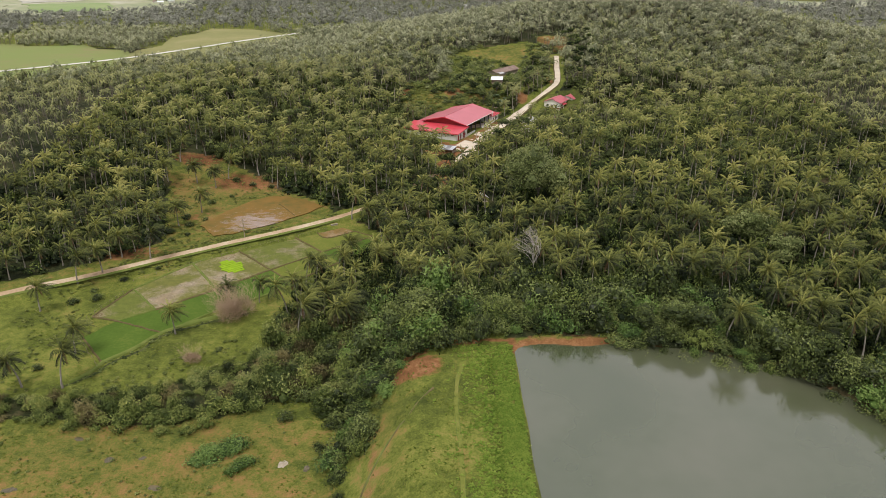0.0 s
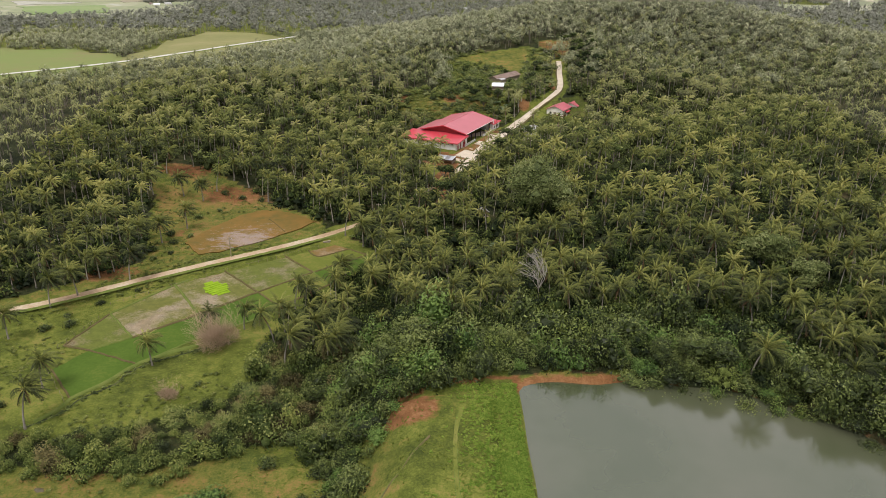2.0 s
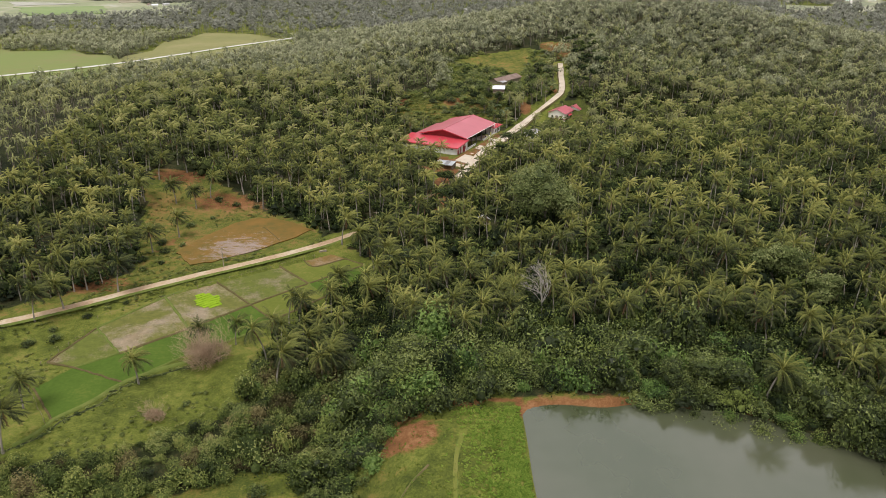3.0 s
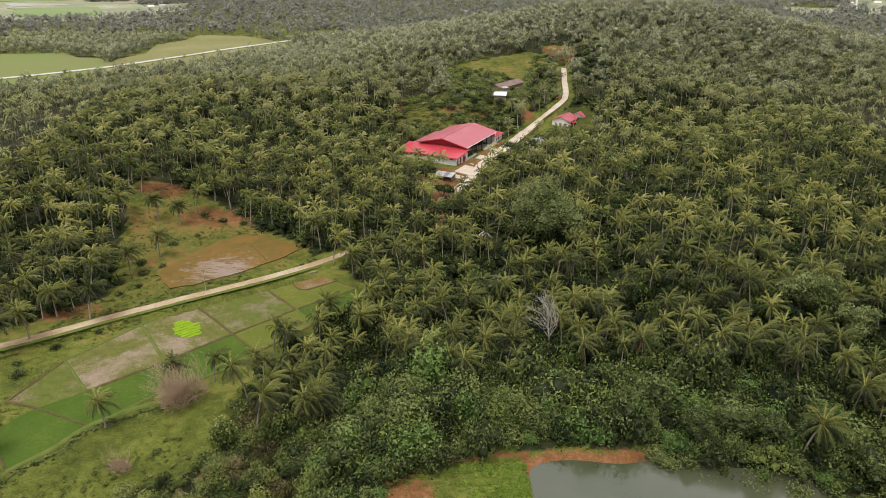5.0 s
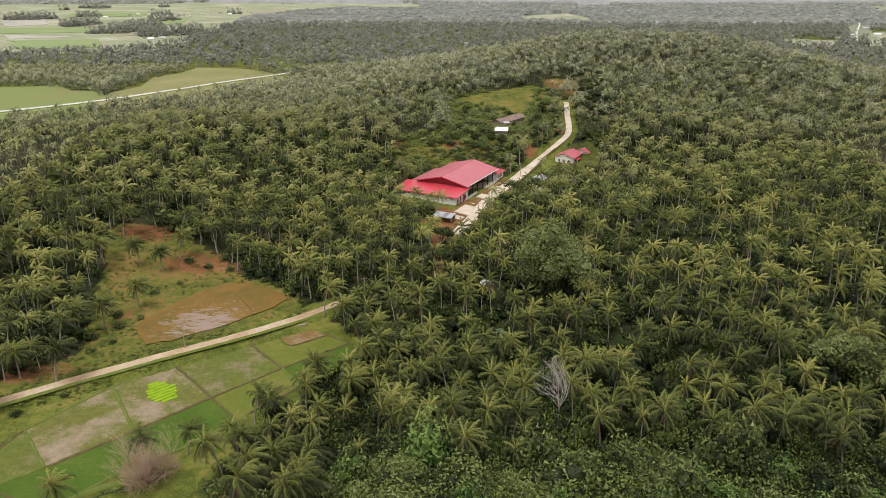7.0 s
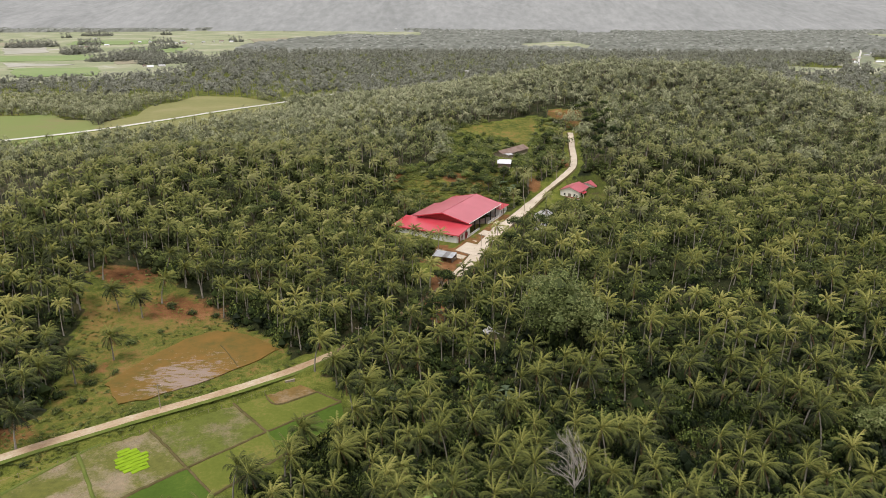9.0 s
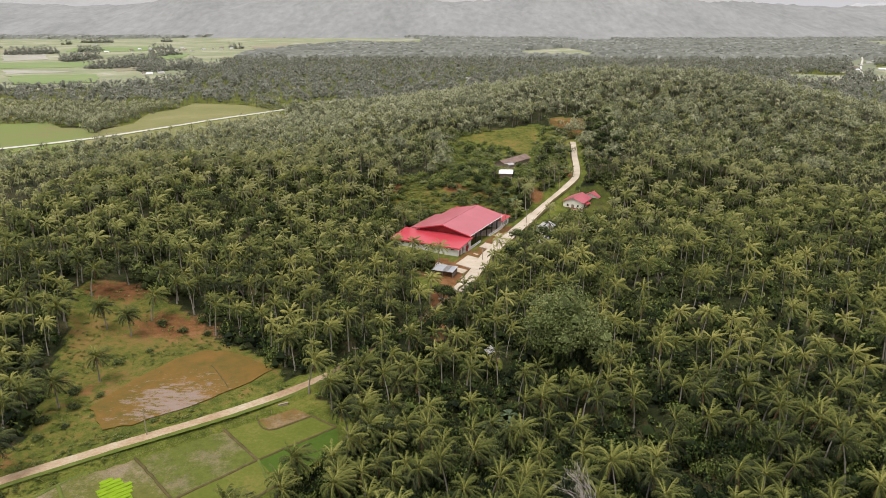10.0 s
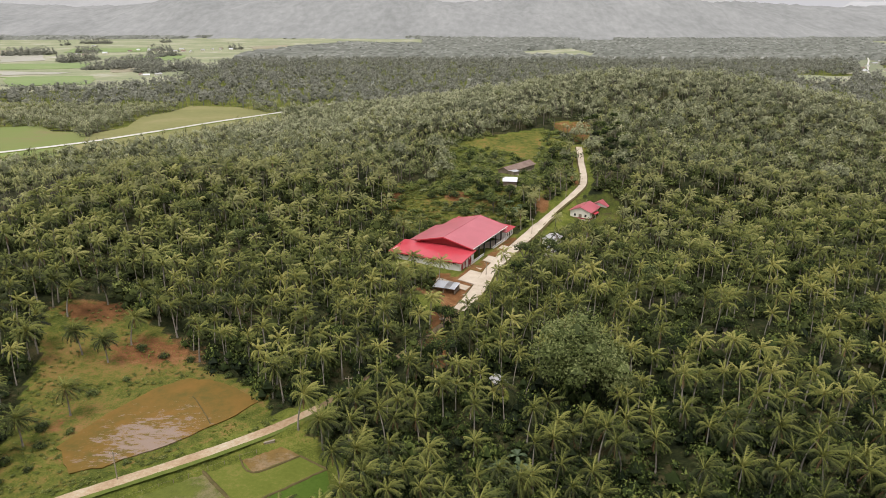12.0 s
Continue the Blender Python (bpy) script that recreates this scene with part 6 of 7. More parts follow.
def gable_wall(x0, x1, y, thick, z0, eave, ridge):
    bm = bmesh.new()
    xm = (x0 + x1) / 2
    prof = [(x0, z0), (x1, z0), (x1, eave), (xm, ridge), (x0, eave)]
    a = [bm.verts.new((px, y, pz)) for px, pz in prof]
    b = [bm.verts.new((px, y + thick, pz)) for px, pz in prof]
    bm.faces.new(a)
    bm.faces.new(b[::-1])
    for i in range(5):
        j = (i + 1) % 5
        bm.faces.new((a[j], a[i], b[i], b[j]))
    bmesh.ops.recalc_face_normals(bm, faces=bm.faces)
    return bm


def wall_with_holes(x0, x1, y, thick, z0, z1, holes):
    """A wall along x, cut through by holes (x0, x1, z0, z1) side by side."""
    bm = bmesh.new()
    at = x0
    for a, b, c, d in sorted(holes):
        add_box(bm, at, a, y, y + thick, z0, z1)
        if c > z0:
            add_box(bm, a, b, y, y + thick, z0, c)
        if d < z1:
            add_box(bm, a, b, y, y + thick, d, z1)
        at = b
    add_box(bm, at, x1, y, y + thick, z0, z1)
    return bm


def turned(bm, m):
    bmesh.ops.transform(bm, matrix=m, verts=bm.verts)
    return bm


def window(parent, x0, x1, y, z0, z1, m=None, frame_mat=None):
    """A window in a wall along x: a frame with two panes."""
    m = m or Matrix()
    bm = bmesh.new()
    for a, b, c, d in ((x0, x0 + 0.07, z0, z1), (x1 - 0.07, x1, z0, z1), (x0, x1, z0, z0 + 0.07), (x0, x1, z1 - 0.07, z1), ((x0 + x1) / 2 - 0.03, (x0 + x1) / 2 + 0.03, z0, z1)):
        add_box(bm, a, b, y - 0.02, y + 0.08, c, d)
    w = part("window", turned(bm, m), frame_mat or WHITE_WALL, parent)
    for a, b in ((x0 + 0.07, (x0 + x1) / 2 - 0.03), ((x0 + x1) / 2 + 0.03, x1 - 0.07)):
        part("pane", turned(box(a, b, y + 0.03, y + 0.05, z0 + 0.07, z1 - 0.07), m), GLASS_DARK, w)
    return w


def build_hall():
    hall = thing("hall", Matrix.LocRotScale((0.7, 386.2, 2.5), Euler((0, 0, radians(-26.8))), (1.054, 1.197, 1.069)), "large open-sided hall with a red metal roof and white walls", "hall")
    part("floor_slab", box(-17.6, 13.3, -9.6, 36.8, -2.2, 0.06, 0.04), CONCRETE, hall, "pale concrete floor slab")
    for bm, lab in zip(gable_roof(-12.9, 12.9, -0.3, 31.2, 5.75, 8.8, 0.0, 0.22), ("", "")):
        part("roof_slope", bm, ROOF, hall, "faded red metal roof sheeting")
    cap = bmesh.new()
    add_rod(cap, (0, -0.4, 8.83), (0, 31.3, 8.83), 0.16, 0.16, 6)
    part("ridge_cap", cap, ROOF, hall, "pale red ridge capping")
    # red barge boards along the front and back edges
    for y in (-0.45, 31.2):
        for sg in (-1, 1):
            bm = bmesh.new()
            add_slab(bm, [(0, y, 8.84), (sg * 12.95, y, 5.79), (sg * 12.95, y + 0.14, 5.79), (0, y + 0.14, 8.84)], 0.42)
            bmesh.ops.recalc_face_normals(bm, faces=bm.faces)
            part("barge_board", bm, ROOF_BRIGHT, hall, "bright red edge board")
    for sg in (-1, 1):
        part("gutter", box(sg * 12.95 - 0.12, sg * 12.95 + 0.12, -0.3, 31.2, 5.42, 5.66, 0.03), WHITE_WALL if sg > 0 else ROOF, hall)
    part("front_gable", gable_wall(-11.6, 11.6, 1.3, 0.15, 4.4, 5.75, 8.5), RED_WALL, hall, "dark red gable cladding")
    part("rear_gable", gable_wall(-11.6, 11.6, 30.0, 0.15, 3.6, 5.75, 8.5), RED_WALL, hall, "dark red gable cladding")
    part("rear_wall", box(-12, 7, 29.9, 30.1, 0.06, 3.6), WHITE_WALL, hall)
    part("long_wall", wall_with_holes(1.2, 30, -0.1, 0.2, 0.06, 5.4, [(4 + 6 * k, 6.4 + 6 * k, 1.2, 2.6) for k in range(4)]), WHITE_WALL, hall).matrix_basis = pose(-12, 0, 0, 0, 0, 90)
    # front rooms under the low bright roof
    bm = bmesh.new()
    add_slab(bm, [(-18.4, 1.25, 4.95), (-18.4, -10.4, 3.75), (13.6, -10.4, 3.75), (13.6, 1.25, 4.95)], 0.16)
    bmesh.ops.recalc_face_normals(bm, faces=bm.faces)
    part("low_roof", bm, ROOF_BRIGHT, hall, "bright red low roof over the front rooms")
    part("fascia", box(-18.45, 13.65, -10.5, -10.38, 3.35, 3.80), ROOF_BRIGHT, hall)
    for x in (-18.45, 13.6):
        bm = bmesh.new()
        add_slab(bm, [(x, 1.2, 4.97), (x, -10.4, 3.77), (x + 0.08, -10.4, 3.77), (x + 0.08, 1.2, 4.97)], 0.38)
        bmesh.ops.recalc_face_normals(bm, faces=bm.faces)
        part("fascia", bm, ROOF_BRIGHT, hall)
    vents = [(-16 + 2.3 * k, -14.6 + 2.3 * k, 2.3, 2.9) for k in range(12)]
    part("front_wall", wall_with_holes(-17.4, 12.6, -9.6, 0.2, 0.06, 3.6, vents), WHITE_WALL, hall)
    for a, b, c, d in vents:
        window(hall, a, b, -9.5, c, d)
    part("side_wall", box(-17.4, -17.2, -9.4, 1.2, 0.06, 4.2), WHITE_WALL, hall)
    part("side_wall", turned(wall_with_holes(-9.4, 1.2, 0, 0.2, 0.06, 3.7, [(-8.6, -7.4, 0.06, 2.2), (-6.2, -4.8, 1.0, 2.3), (-2.6, -0.6, 0.06, 2.5)]), pose(12.6, 0, 0, 0, 0, 90)), WHITE_WALL, hall)
    for a, b in ((-8.5, -7.5), (-2.5, -0.7)):
        door = part("door", box(12.52, 12.58, a, b, 0.08, 2.15), RED_WALL, hall, "dark red door")
        part("handle", box(12.58, 12.64, a + 0.1, a + 0.14, 1.0, 1.12), TIN, door)
    for y in (-9.3, -6.9, -4.2, -2.9):
        part("post", box(13.2, 13.4, y - 0.1, y + 0.1, 0.06, 3.75), RED_WALL, hall)
    # open side with dark posts and low parapets
    for y in (2.0, 7.0, 11.5, 17.0, 22.0, 27.0):
        part("column", box(11.75, 12.15, y - 0.2, y + 0.2, 0.06, 5.6, 0.03), DARK_METAL, hall, "dark steel column")
    for y in (2.0, 7.0, 11.5, 17.0, 22.0, 27.0):
        bm = bmesh.new()
        add_rod(bm, (-11.9, y, 5.5), (0, y, 8.35), 0.11, 0.11, 4)
        add_rod(bm, (11.9, y, 5.5), (0, y, 8.35), 0.11, 0.11, 4)
        add_rod(bm, (-11.9, y, 5.5), (11.9, y, 5.5), 0.10, 0.10, 4)
        part("roof_truss", bm, DARK_METAL, hall)
    part("side_beam", box(11.8, 12.1, 0.5, 30, 5.2, 5.5), DARK_METAL, hall)
    for a, b in ((-2.6, 9.0), (17.2, 28.6)):
        rail = part("parapet", box(13.0, 13.16, a, b, 0.95, 1.12, 0.02), WHITE_WALL, hall, "white balustrade")
        part("parapet_foot", box(13.0, 13.16, a, b, 0.05, 0.28), WHITE_WALL, rail)
        k = int((b - a) / 0.42)
        for i in range(k + 1):
            y = a + (b - a) * i / k
            part("baluster", box(13.03, 13.13, y - 0.11, y + 0.11, 0.28, 0.95), WHITE_WALL, rail)
    part("entrance_apron", box(13.2, 19.2, 9.6, 17.0, -1.4, 0.02), CONCRETE, hall, "concrete entrance apron")
    part("corner_apron", box(13.2, 18.6, -11.6, -3.4, -1.4, 0.0), CONCRETE, hall, "concrete apron at the corner")
    # stage and stacked things in the shade of the roof
    part("stage", box(-11.6, -6.5, 2, 28, 0.06, 1.0), CONCRETE, hall)
    # rear corner room
    part("rear_room", turned(wall_with_holes(29.0, 36.4, 0, 0.2, 0.06, 3.7, [(30.2 + 2.0 * k, 31.2 + 2.0 * k, 1.2, 2.6) for k in range(3)]), pose(13.2, 0, 0, 0, 0, 90)), WHITE_WALL, hall, "white rendered rear room")
    for k in range(3):
        window(hall, 30.2 + 2.0 * k, 31.2 + 2.0 * k, -0.05, 1.2, 2.6, pose(13.06, 0, 0, 0, 0, 90) @ Matrix.Scale(-1, 4, (0, 1, 0)), DARK_METAL)
    part("rear_room_wall", box(6.8, 13.0, 36.2, 36.4, 0.06, 3.7), WHITE_WALL, hall)
    part("rear_room_wall", box(6.8, 13.0, 28.9, 29.1, 0.06, 3.7), WHITE_WALL, hall)
    bm = bmesh.new()
    add_slab(bm, [(6.2, 28.2, 4.5), (14.1, 28.2, 3.85), (14.1, 37.2, 3.85), (6.2, 37.2, 4.5)], 0.15)
    bmesh.ops.recalc_face_normals(bm, faces=bm.faces)
    part("rear_roof", bm, ROOF_BRIGHT, hall, "small red roof over the rear room")
    bm = bmesh.new()
    add_slab(bm, [(-12.6, 3, 5.2), (-17.8, 3, 4.1), (-17.8, 24, 4.1), (-12.6, 24, 5.2)], 0.15)
    bmesh.ops.recalc_face_normals(bm, faces=bm.faces)
    part("lean_to_roof", bm, ROOF, hall, "red lean-to roof on the hill side")
    part("lean_to_wall", box(-17.2, -17.0, 3.2, 23.8, 0.06, 4.0), WHITE_WALL, hall)
    bm = bmesh.new()
    add_slab(bm, [(-13.5, 29, 5.3), (-13.5, 36.6, 5.0), (-3, 36.6, 5.0), (-3, 29, 5.3)], 0.15)
    bmesh.ops.recalc_face_normals(bm, faces=bm.faces)
    part("rear_roof", bm, ROOF_BRIGHT, hall, "red roof behind the hall")
    part("rear_room_wall", box(-13, -3.4, 36.2, 36.4, -1, 4.9), WHITE_WALL, hall)
    bm = bmesh.new()
    add_rod(bm, (13.3, 29.0, 0.05), (13.3, 29.0, 6.4), 0.13, 0.13, 8)
    part("down_pipe", bm, WHITE_WALL, hall, "white vent pipe")


build_hall()


# ---- houses and huts ----
def small_house(x, y, z, turn, w, d, eave, ridge, wall, roof, label, over=0.5, openings=(), plinth=None, name="house", group=""):
    ob = thing(name, pose(*site(x, y, z), 0, 0, turn), label, "house", group)
    hw, hd = w / 2, d / 2
    part("floor_slab", box(-hw - 0.1, hw + 0.1, -hd - 0.1, hd + 0.1, -2.0, 0.05), CONCRETE, ob)
    holes = [q for q in openings if q[0] == "front"]
    part("wall", wall_with_holes(-hw, hw, -hd, 0.18, 0.05, eave, [q[1:] for q in holes]), wall, ob)
    part("gable", gable_wall(-hw, hw, -hd, 0.18, eave, eave + 0.01, ridge - 0.1), wall, ob)
    part("wall", box(-hw, hw, hd - 0.18, hd, 0.05, eave), wall, ob)
    part("gable", gable_wall(-hw, hw, hd - 0.18, 0.18, eave, eave + 0.01, ridge - 0.1), wall, ob)
    side = [q for q in openings if q[0] == "side"]
    turn_side = pose(hw, 0, 0, 0, 0, 90)
    part("wall", turned(wall_with_holes(-hd + 0.18, hd - 0.18, 0, 0.18, 0.05, eave, [q[1:] for q in side]), turn_side), wall, ob)
    part("wall", box(-hw, -hw + 0.18, -hd + 0.18, hd - 0.18, 0.05, eave), wall, ob)
    for q in holes:
        if q[3] > 0.3:
            window(ob, q[1], q[2], -hd + 0.05, q[3], q[4], None, DARK_METAL)
        else:
            part("door", box(q[1] + 0.03, q[2] - 0.03, -hd + 0.04, -hd + 0.10, 0.06, q[4] - 0.02), TIMBER, ob, "closed grey door")
    for q in side:
        if q[3] > 0.3:
            window(ob, q[1], q[2], -0.12, q[3], q[4], turn_side, DARK_METAL)
        else:
            part("door", turned(box(q[1] + 0.03, q[2] - 0.03, 0.08, 0.14, 0.06, q[4] - 0.02), turn_side), TIMBER, ob, "closed grey door")
    for bm in gable_roof(-hw, hw, -hd, hd, eave + 0.05, ridge, over, 0.12):
        part("roof_slope", bm, roof, ob)
    cap = bmesh.new()
    add_rod(cap, (0, -hd - over, ridge + 0.02), (0, hd + over, ridge + 0.02), 0.09, 0.09, 5)
    part("ridge_cap", cap, roof, ob)
    if plinth:
        for bm in (box(-hw - 0.06, hw + 0.06, -hd - 0.06, -hd - 0.003, -0.2, 0.55), box(hw + 0.003, hw + 0.06, -hd, hd, -0.2, 0.55)):
            part("plinth", bm, plinth, ob, "dark red painted plinth")
    return ob


HOUSE_Z = 5.1
house = small_house(70.2, 322.4, HOUSE_Z, -30, 10.2, 13.0, 3.9, 5.9, CREAM_WALL, ROOF, "cream-walled house with a red gable roof by the road", 0.7,
                    [("front", -3.2, -2.2, 1.1, 2.3), ("front", -0.8, 0.8, 0.06, 2.3), ("front", 2.2, 3.2, 1.1, 2.3), ("side", -3.4, -2.2, 1.1, 2.3), ("side", 2.4, 3.6, 1.1, 2.3)], RED_WALL)
bm = bmesh.new()
add_slab(bm, [(4.8, -3.6, 2.9), (6.8, -3.6, 2.3), (6.8, 1.6, 2.3), (4.8, 1.6, 2.9)], 0.12)
bmesh.ops.recalc_face_normals(bm, faces=bm.faces)
part("porch_roof", bm, ROOF_BRIGHT, house, "small red porch roof")
for y in (-3.4, 1.4):
    part("porch_post", box(6.5, 6.65, y - 0.08, y + 0.08, -1.2, 2.3), CREAM_WALL, house)
bm = bmesh.new()
add_rod(bm, (-1.2, 5.6, 0), (-1.2, 5.6, 7.2), 0.07, 0.05, 6)
part("flag_pole", bm, TIN, house)
small_house(80.2, 329.4, HOUSE_Z + 0.1, -30, 8.6, 9.0, 3.9, 5.6, CREAM_WALL, ROOF, "cream annexe with a red roof behind the house", 0.6, [("side", -1.6, -0.4, 1.1, 2.3), ("side", 1.0, 2.2, 1.1, 2.3)], RED_WALL)

small_house(34.6, 339.5, gz(34.6, 339.5) + 0.2, 82, 5.0, 6.6, 2.2, 3.6, RUST, WHITE_TIN, "small hut with a shining white sheet roof", 0.5, [("side", -0.5, 0.5, 0.06, 1.9)], None, "hut")
small_house(41.5, 368, gz(41.5, 368) + 0.2, -38, 7.5, 26, 2.5, 4.2, TIMBER, RUST, "long timber building with a rusty brown roof", 0.7, [("front", -1, 0.2, 0.06, 2.0)], None, "longhouse")
small_house(38.5, 357.5, gz(38.5, 357.5) + 0.2, -47, 4.0, 4.0, 1.9, 2.3, TIMBER, TIN, "small tin-roofed lean-to by the long timber building", 0.3, [("front", -0.5, 0.5, 0.06, 1.7)], None, "hut")
small_house(16.6, 197.0, gz(16.6, 197.0) + 0.3, 20, 3.0, 3.2, 2.0, 2.9, TIMBER, TIN, "small tin-roofed hut hidden below palms", 0.5, [("front", -0.5, 0.5, 0.06, 1.9)], None, "hut")
small_house(49.5, 294.6, gz(49.5, 294.6) + 0.2, -31, 6, 9, 2.5, 3.4, CREAM_WALL, TIN, "low building with a grey sheet roof among palms", 0.5, [("front", -0.5, 0.5, 0.06, 2.0)], None, "hut")
small_house(46.8, 282.3, gz(46.8, 282.3) + 0.2, -31, 4.5, 6, 2.4, 3.2, CREAM_WALL, TIN, "low shed with a pale sheet roof among palms", 0.4, [("front", -0.5, 0.5, 0.06, 2.0)], None, "hut")


def corrugated(x0, x1, y0, y1, z0, z1, waves):
    """A wavy roof sheet sloping along y."""
    bm = bmesh.new()
    k = waves * 4
    for s in (0, 1):
        for i in range(k + 1):
            x = x0 + (x1 - x0) * i / k
            bm.verts.new((x, y0 if s == 0 else y1, (z0 if s == 0 else z1) + 0.05 * math.sin(i * math.pi / 2)))
    bm.verts.ensure_lookup_table()
    for i in range(k):
        bm.faces.new((bm.verts[i], bm.verts[i + 1], bm.verts[k + 2 + i], bm.verts[k + 1 + i]))
    bmesh.ops.solidify(bm, geom=bm.faces[:], thickness=0.03)
    return bm


hut = thing("site_shed", pose(*spot(1.8, 249.6), 0, 0, -22), "open shed with a patched corrugated zinc roof", "shed")
for i in range(4):
    part("roof_sheet", corrugated(-4.4 + 2.2 * i, -2.2 + 2.2 * i + 0.06, -2.9, 2.9, 2.15 + 0.02 * i, 2.75 + 0.02 * i, 7), TIN if i == 2 else WHITE_TIN, hut)
for x in (-4.2, 0, 4.2):
    for y in (-2.6, 2.6):
        part("post", box(x - 0.07, x + 0.07, y - 0.07, y + 0.07, -0.3, 2.15 + (0.5 if y > 0 else 0)), TIMBER, hut)
part("board_wall", box(-4.2, 4.2, 2.55, 2.62, 0.1, 2.3), TIMBER, hut)
part("board_wall", box(4.15, 4.22, -2.5, 2.5, 0.1, 1.4), TIMBER, hut)
for k, (x, y, s) in enumerate([(0.6, 229.5, 0.7), (-1.0, 219.5, 0.9), (-1.6, 213.5, 0.8), (0.2, 216.5, 0.6), (8.5, 247, 0.5), (7.8, 243.5, 0.7), (9.2, 251, 0.4), (5.5, 239, 0.6), (-2, 255.5, 0.5)]):
    bm = bmesh.new()
    bmesh.ops.create_icosphere(bm, subdivisions=2, radius=s)
    for v in bm.verts:
        v.co = Vector((v.co.x * 1.7, v.co.y * 1.2, max(-0.1, v.co.z * 0.7))) * random.uniform(0.85, 1.15)
    ob = new("rubble_heap", as_mesh("rubble_heap", bm, SOIL if k % 2 else STONE))
    ob.matrix_basis = pose(*spot(x, y, 0.03), 0, 0, 50 * k)
    tagged(ob, "small heap of earth and stone beside the road", "rubble", "rubble heaps")

# bare trellis by the lawn
trellis = thing("trellis", pose(*spot(64.5, 300), 0, 0, 38), "bare timber trellis frame beside the lawn", "trellis")
for i in range(5):
    for y in (-2.4, 0, 2.4):
        part("post", box(-5 + 2.5 * i - 0.05, -5 + 2.5 * i + 0.05, y - 0.05, y + 0.05, -0.3, 2.0), TIMBER, trellis)
for y in (-2.4, -1.2, 0, 1.2, 2.4):
    part("rail", box(-5.2, 5.2, y - 0.05, y + 0.05, 2.0, 2.08), TIMBER, trellis)


def utility_pole(x, y, h, label):
    ob = thing("utility_pole", pose(*spot(x, y)), label, "pole", "utility poles")
    bm = bmesh.new()
    add_rod(bm, (0, 0, -0.5), (0, 0, h), 0.16, 0.10, 8)
    part("shaft", bm, STONE, ob)
    part("cross_arm", box(-0.9, 0.9, -0.06, 0.06, h - 0.7, h - 0.58), TIMBER, ob)
    for a in (-0.8, 0.8):
        bm = bmesh.new()
        add_rod(bm, (a, 0, h - 0.58), (a, 0, h - 0.38), 0.05, 0.04, 6)
        part("insulator", bm, WHITE_WALL, ob)


for x, y, h in ((-71.3, 161.6, 7.5), (-24, 188, 7.5), (17.5, 262, 6.0), (41.5, 303, 8.0), (62.5, 333, 7.5), (31.0, 300.5, 8.5)):
    utility_pole(x, y, h, "thin grey utility pole beside the road")


# fences of thin sticks along the road and paddies
def stick_fence(line, gap, label, seed):
    rg = random.Random(seed)
    ob = thing("stick_fence", pose(*spot(*line[0])), label, "fence", "stick fences")
    o = spot(*line[0])
    pts = glide(line, gap)
    tops = []
    for x, y in pts:
        h = rg.uniform(0.9, 1.3)
        bm = bmesh.new()
        p = spot(x, y) + Vector((rg.uniform(-0.2, 0.2), rg.uniform(-0.2, 0.2), 0)) - o
        q = p + Vector((rg.uniform(-0.08, 0.08), rg.uniform(-0.08, 0.08), h))
        add_rod(bm, p - Vector((0, 0, 0.2)), q, 0.055, 0.045, 5)
        part("post", bm, TIMBER, ob)
        tops.append(p.lerp(q, 0.8))
    for a, b in zip(tops, tops[1:]):
        bm = bmesh.new()
        add_rod(bm, a, b, 0.018, 0.018, 4)
        part("rail", bm, TIMBER, ob)


stick_fence([(-100, 137.8), (-88, 145.5), (-74, 155), (-57, 164.3), (-44, 171.5)], 3.2, "thin stick fence below the road bank", 1)
stick_fence([(-103.5, 118.5), (-99.5, 131)], 2.2, "thin stick fence beside a paddy", 2)
stick_fence([(-100.8, 110), (-89.5, 99)], 2.2, "thin stick fence beside a rice plot", 3)

# culvert head at the bend of the road
bm = bmesh.new()
add_box(bm, -1.3, 1.3, -0.2, 0.2, -1.2, 0.35, 0.03)
add_box(bm, -1.4, 1.4, -0.26, 0.26, 0.35, 0.48, 0.02)
ob = new("culvert_wall", as_mesh("culvert_wall", bm, STONE))
ob.matrix_basis = pose(*spot(-41.5, 174.2), 0, 0, 28)
tagged(ob, "low concrete culvert wall beside the road", "wall")


# ---- small things on the grass ----
def ground_blot(name, x, y, rx, ry, mat, label, category, seed, lift=0.06):
    """A puddle or bare patch that follows the ground."""
    rg = np.random.default_rng(seed)
    bm = bmesh.new()
    rings = []
    for f in (0.0, 0.5, 1.0):
        ring = []
        for i in range(18 if f else 1):
            a = 2 * math.pi * i / 18
            w = f * (1 + 0.22 * math.sin(2 * a + seed) + 0.12 * math.sin(5 * a + seed) + (rg.normal(0, 0.05) if f == 1 else 0))
            px, py = x + rx * w * math.cos(a), y + ry * w * math.sin(a)
            ring.append(bm.verts.new(spot(px, py, lift * (1.3 - f))))
        rings.append(ring)
    for i in range(18):
        j = (i + 1) % 18
        bm.faces.new((rings[0][0], rings[1][i], rings[1][j]))
        bm.faces.new((rings[1][i], rings[2][i], rings[2][j], rings[1][j]))
    tagged(new(name, as_mesh(name, bm, mat)), label, category)


ground_blot("sand_patch", -33.8, 70.2, 0.85, 1.05, STONE, "pale bare sandy patch in wet grass", "sand", 1)
for k, (x, y, a, b) in enumerate([(-80.5, 76.5, 1.2, 0.5), (-71, 71.2, 1.1, 0.6), (-64, 71.5, 0.8, 0.4), (-87, 64, 1.4, 0.6), (-28.5, 69, 0.5, 1.0), (-58, 64.5, 1.2, 0.7)]):
    ground_blot("puddle", x, y, a, b, PUDDLE, "small brown puddle in trampled grass", "puddle", 10 + k)

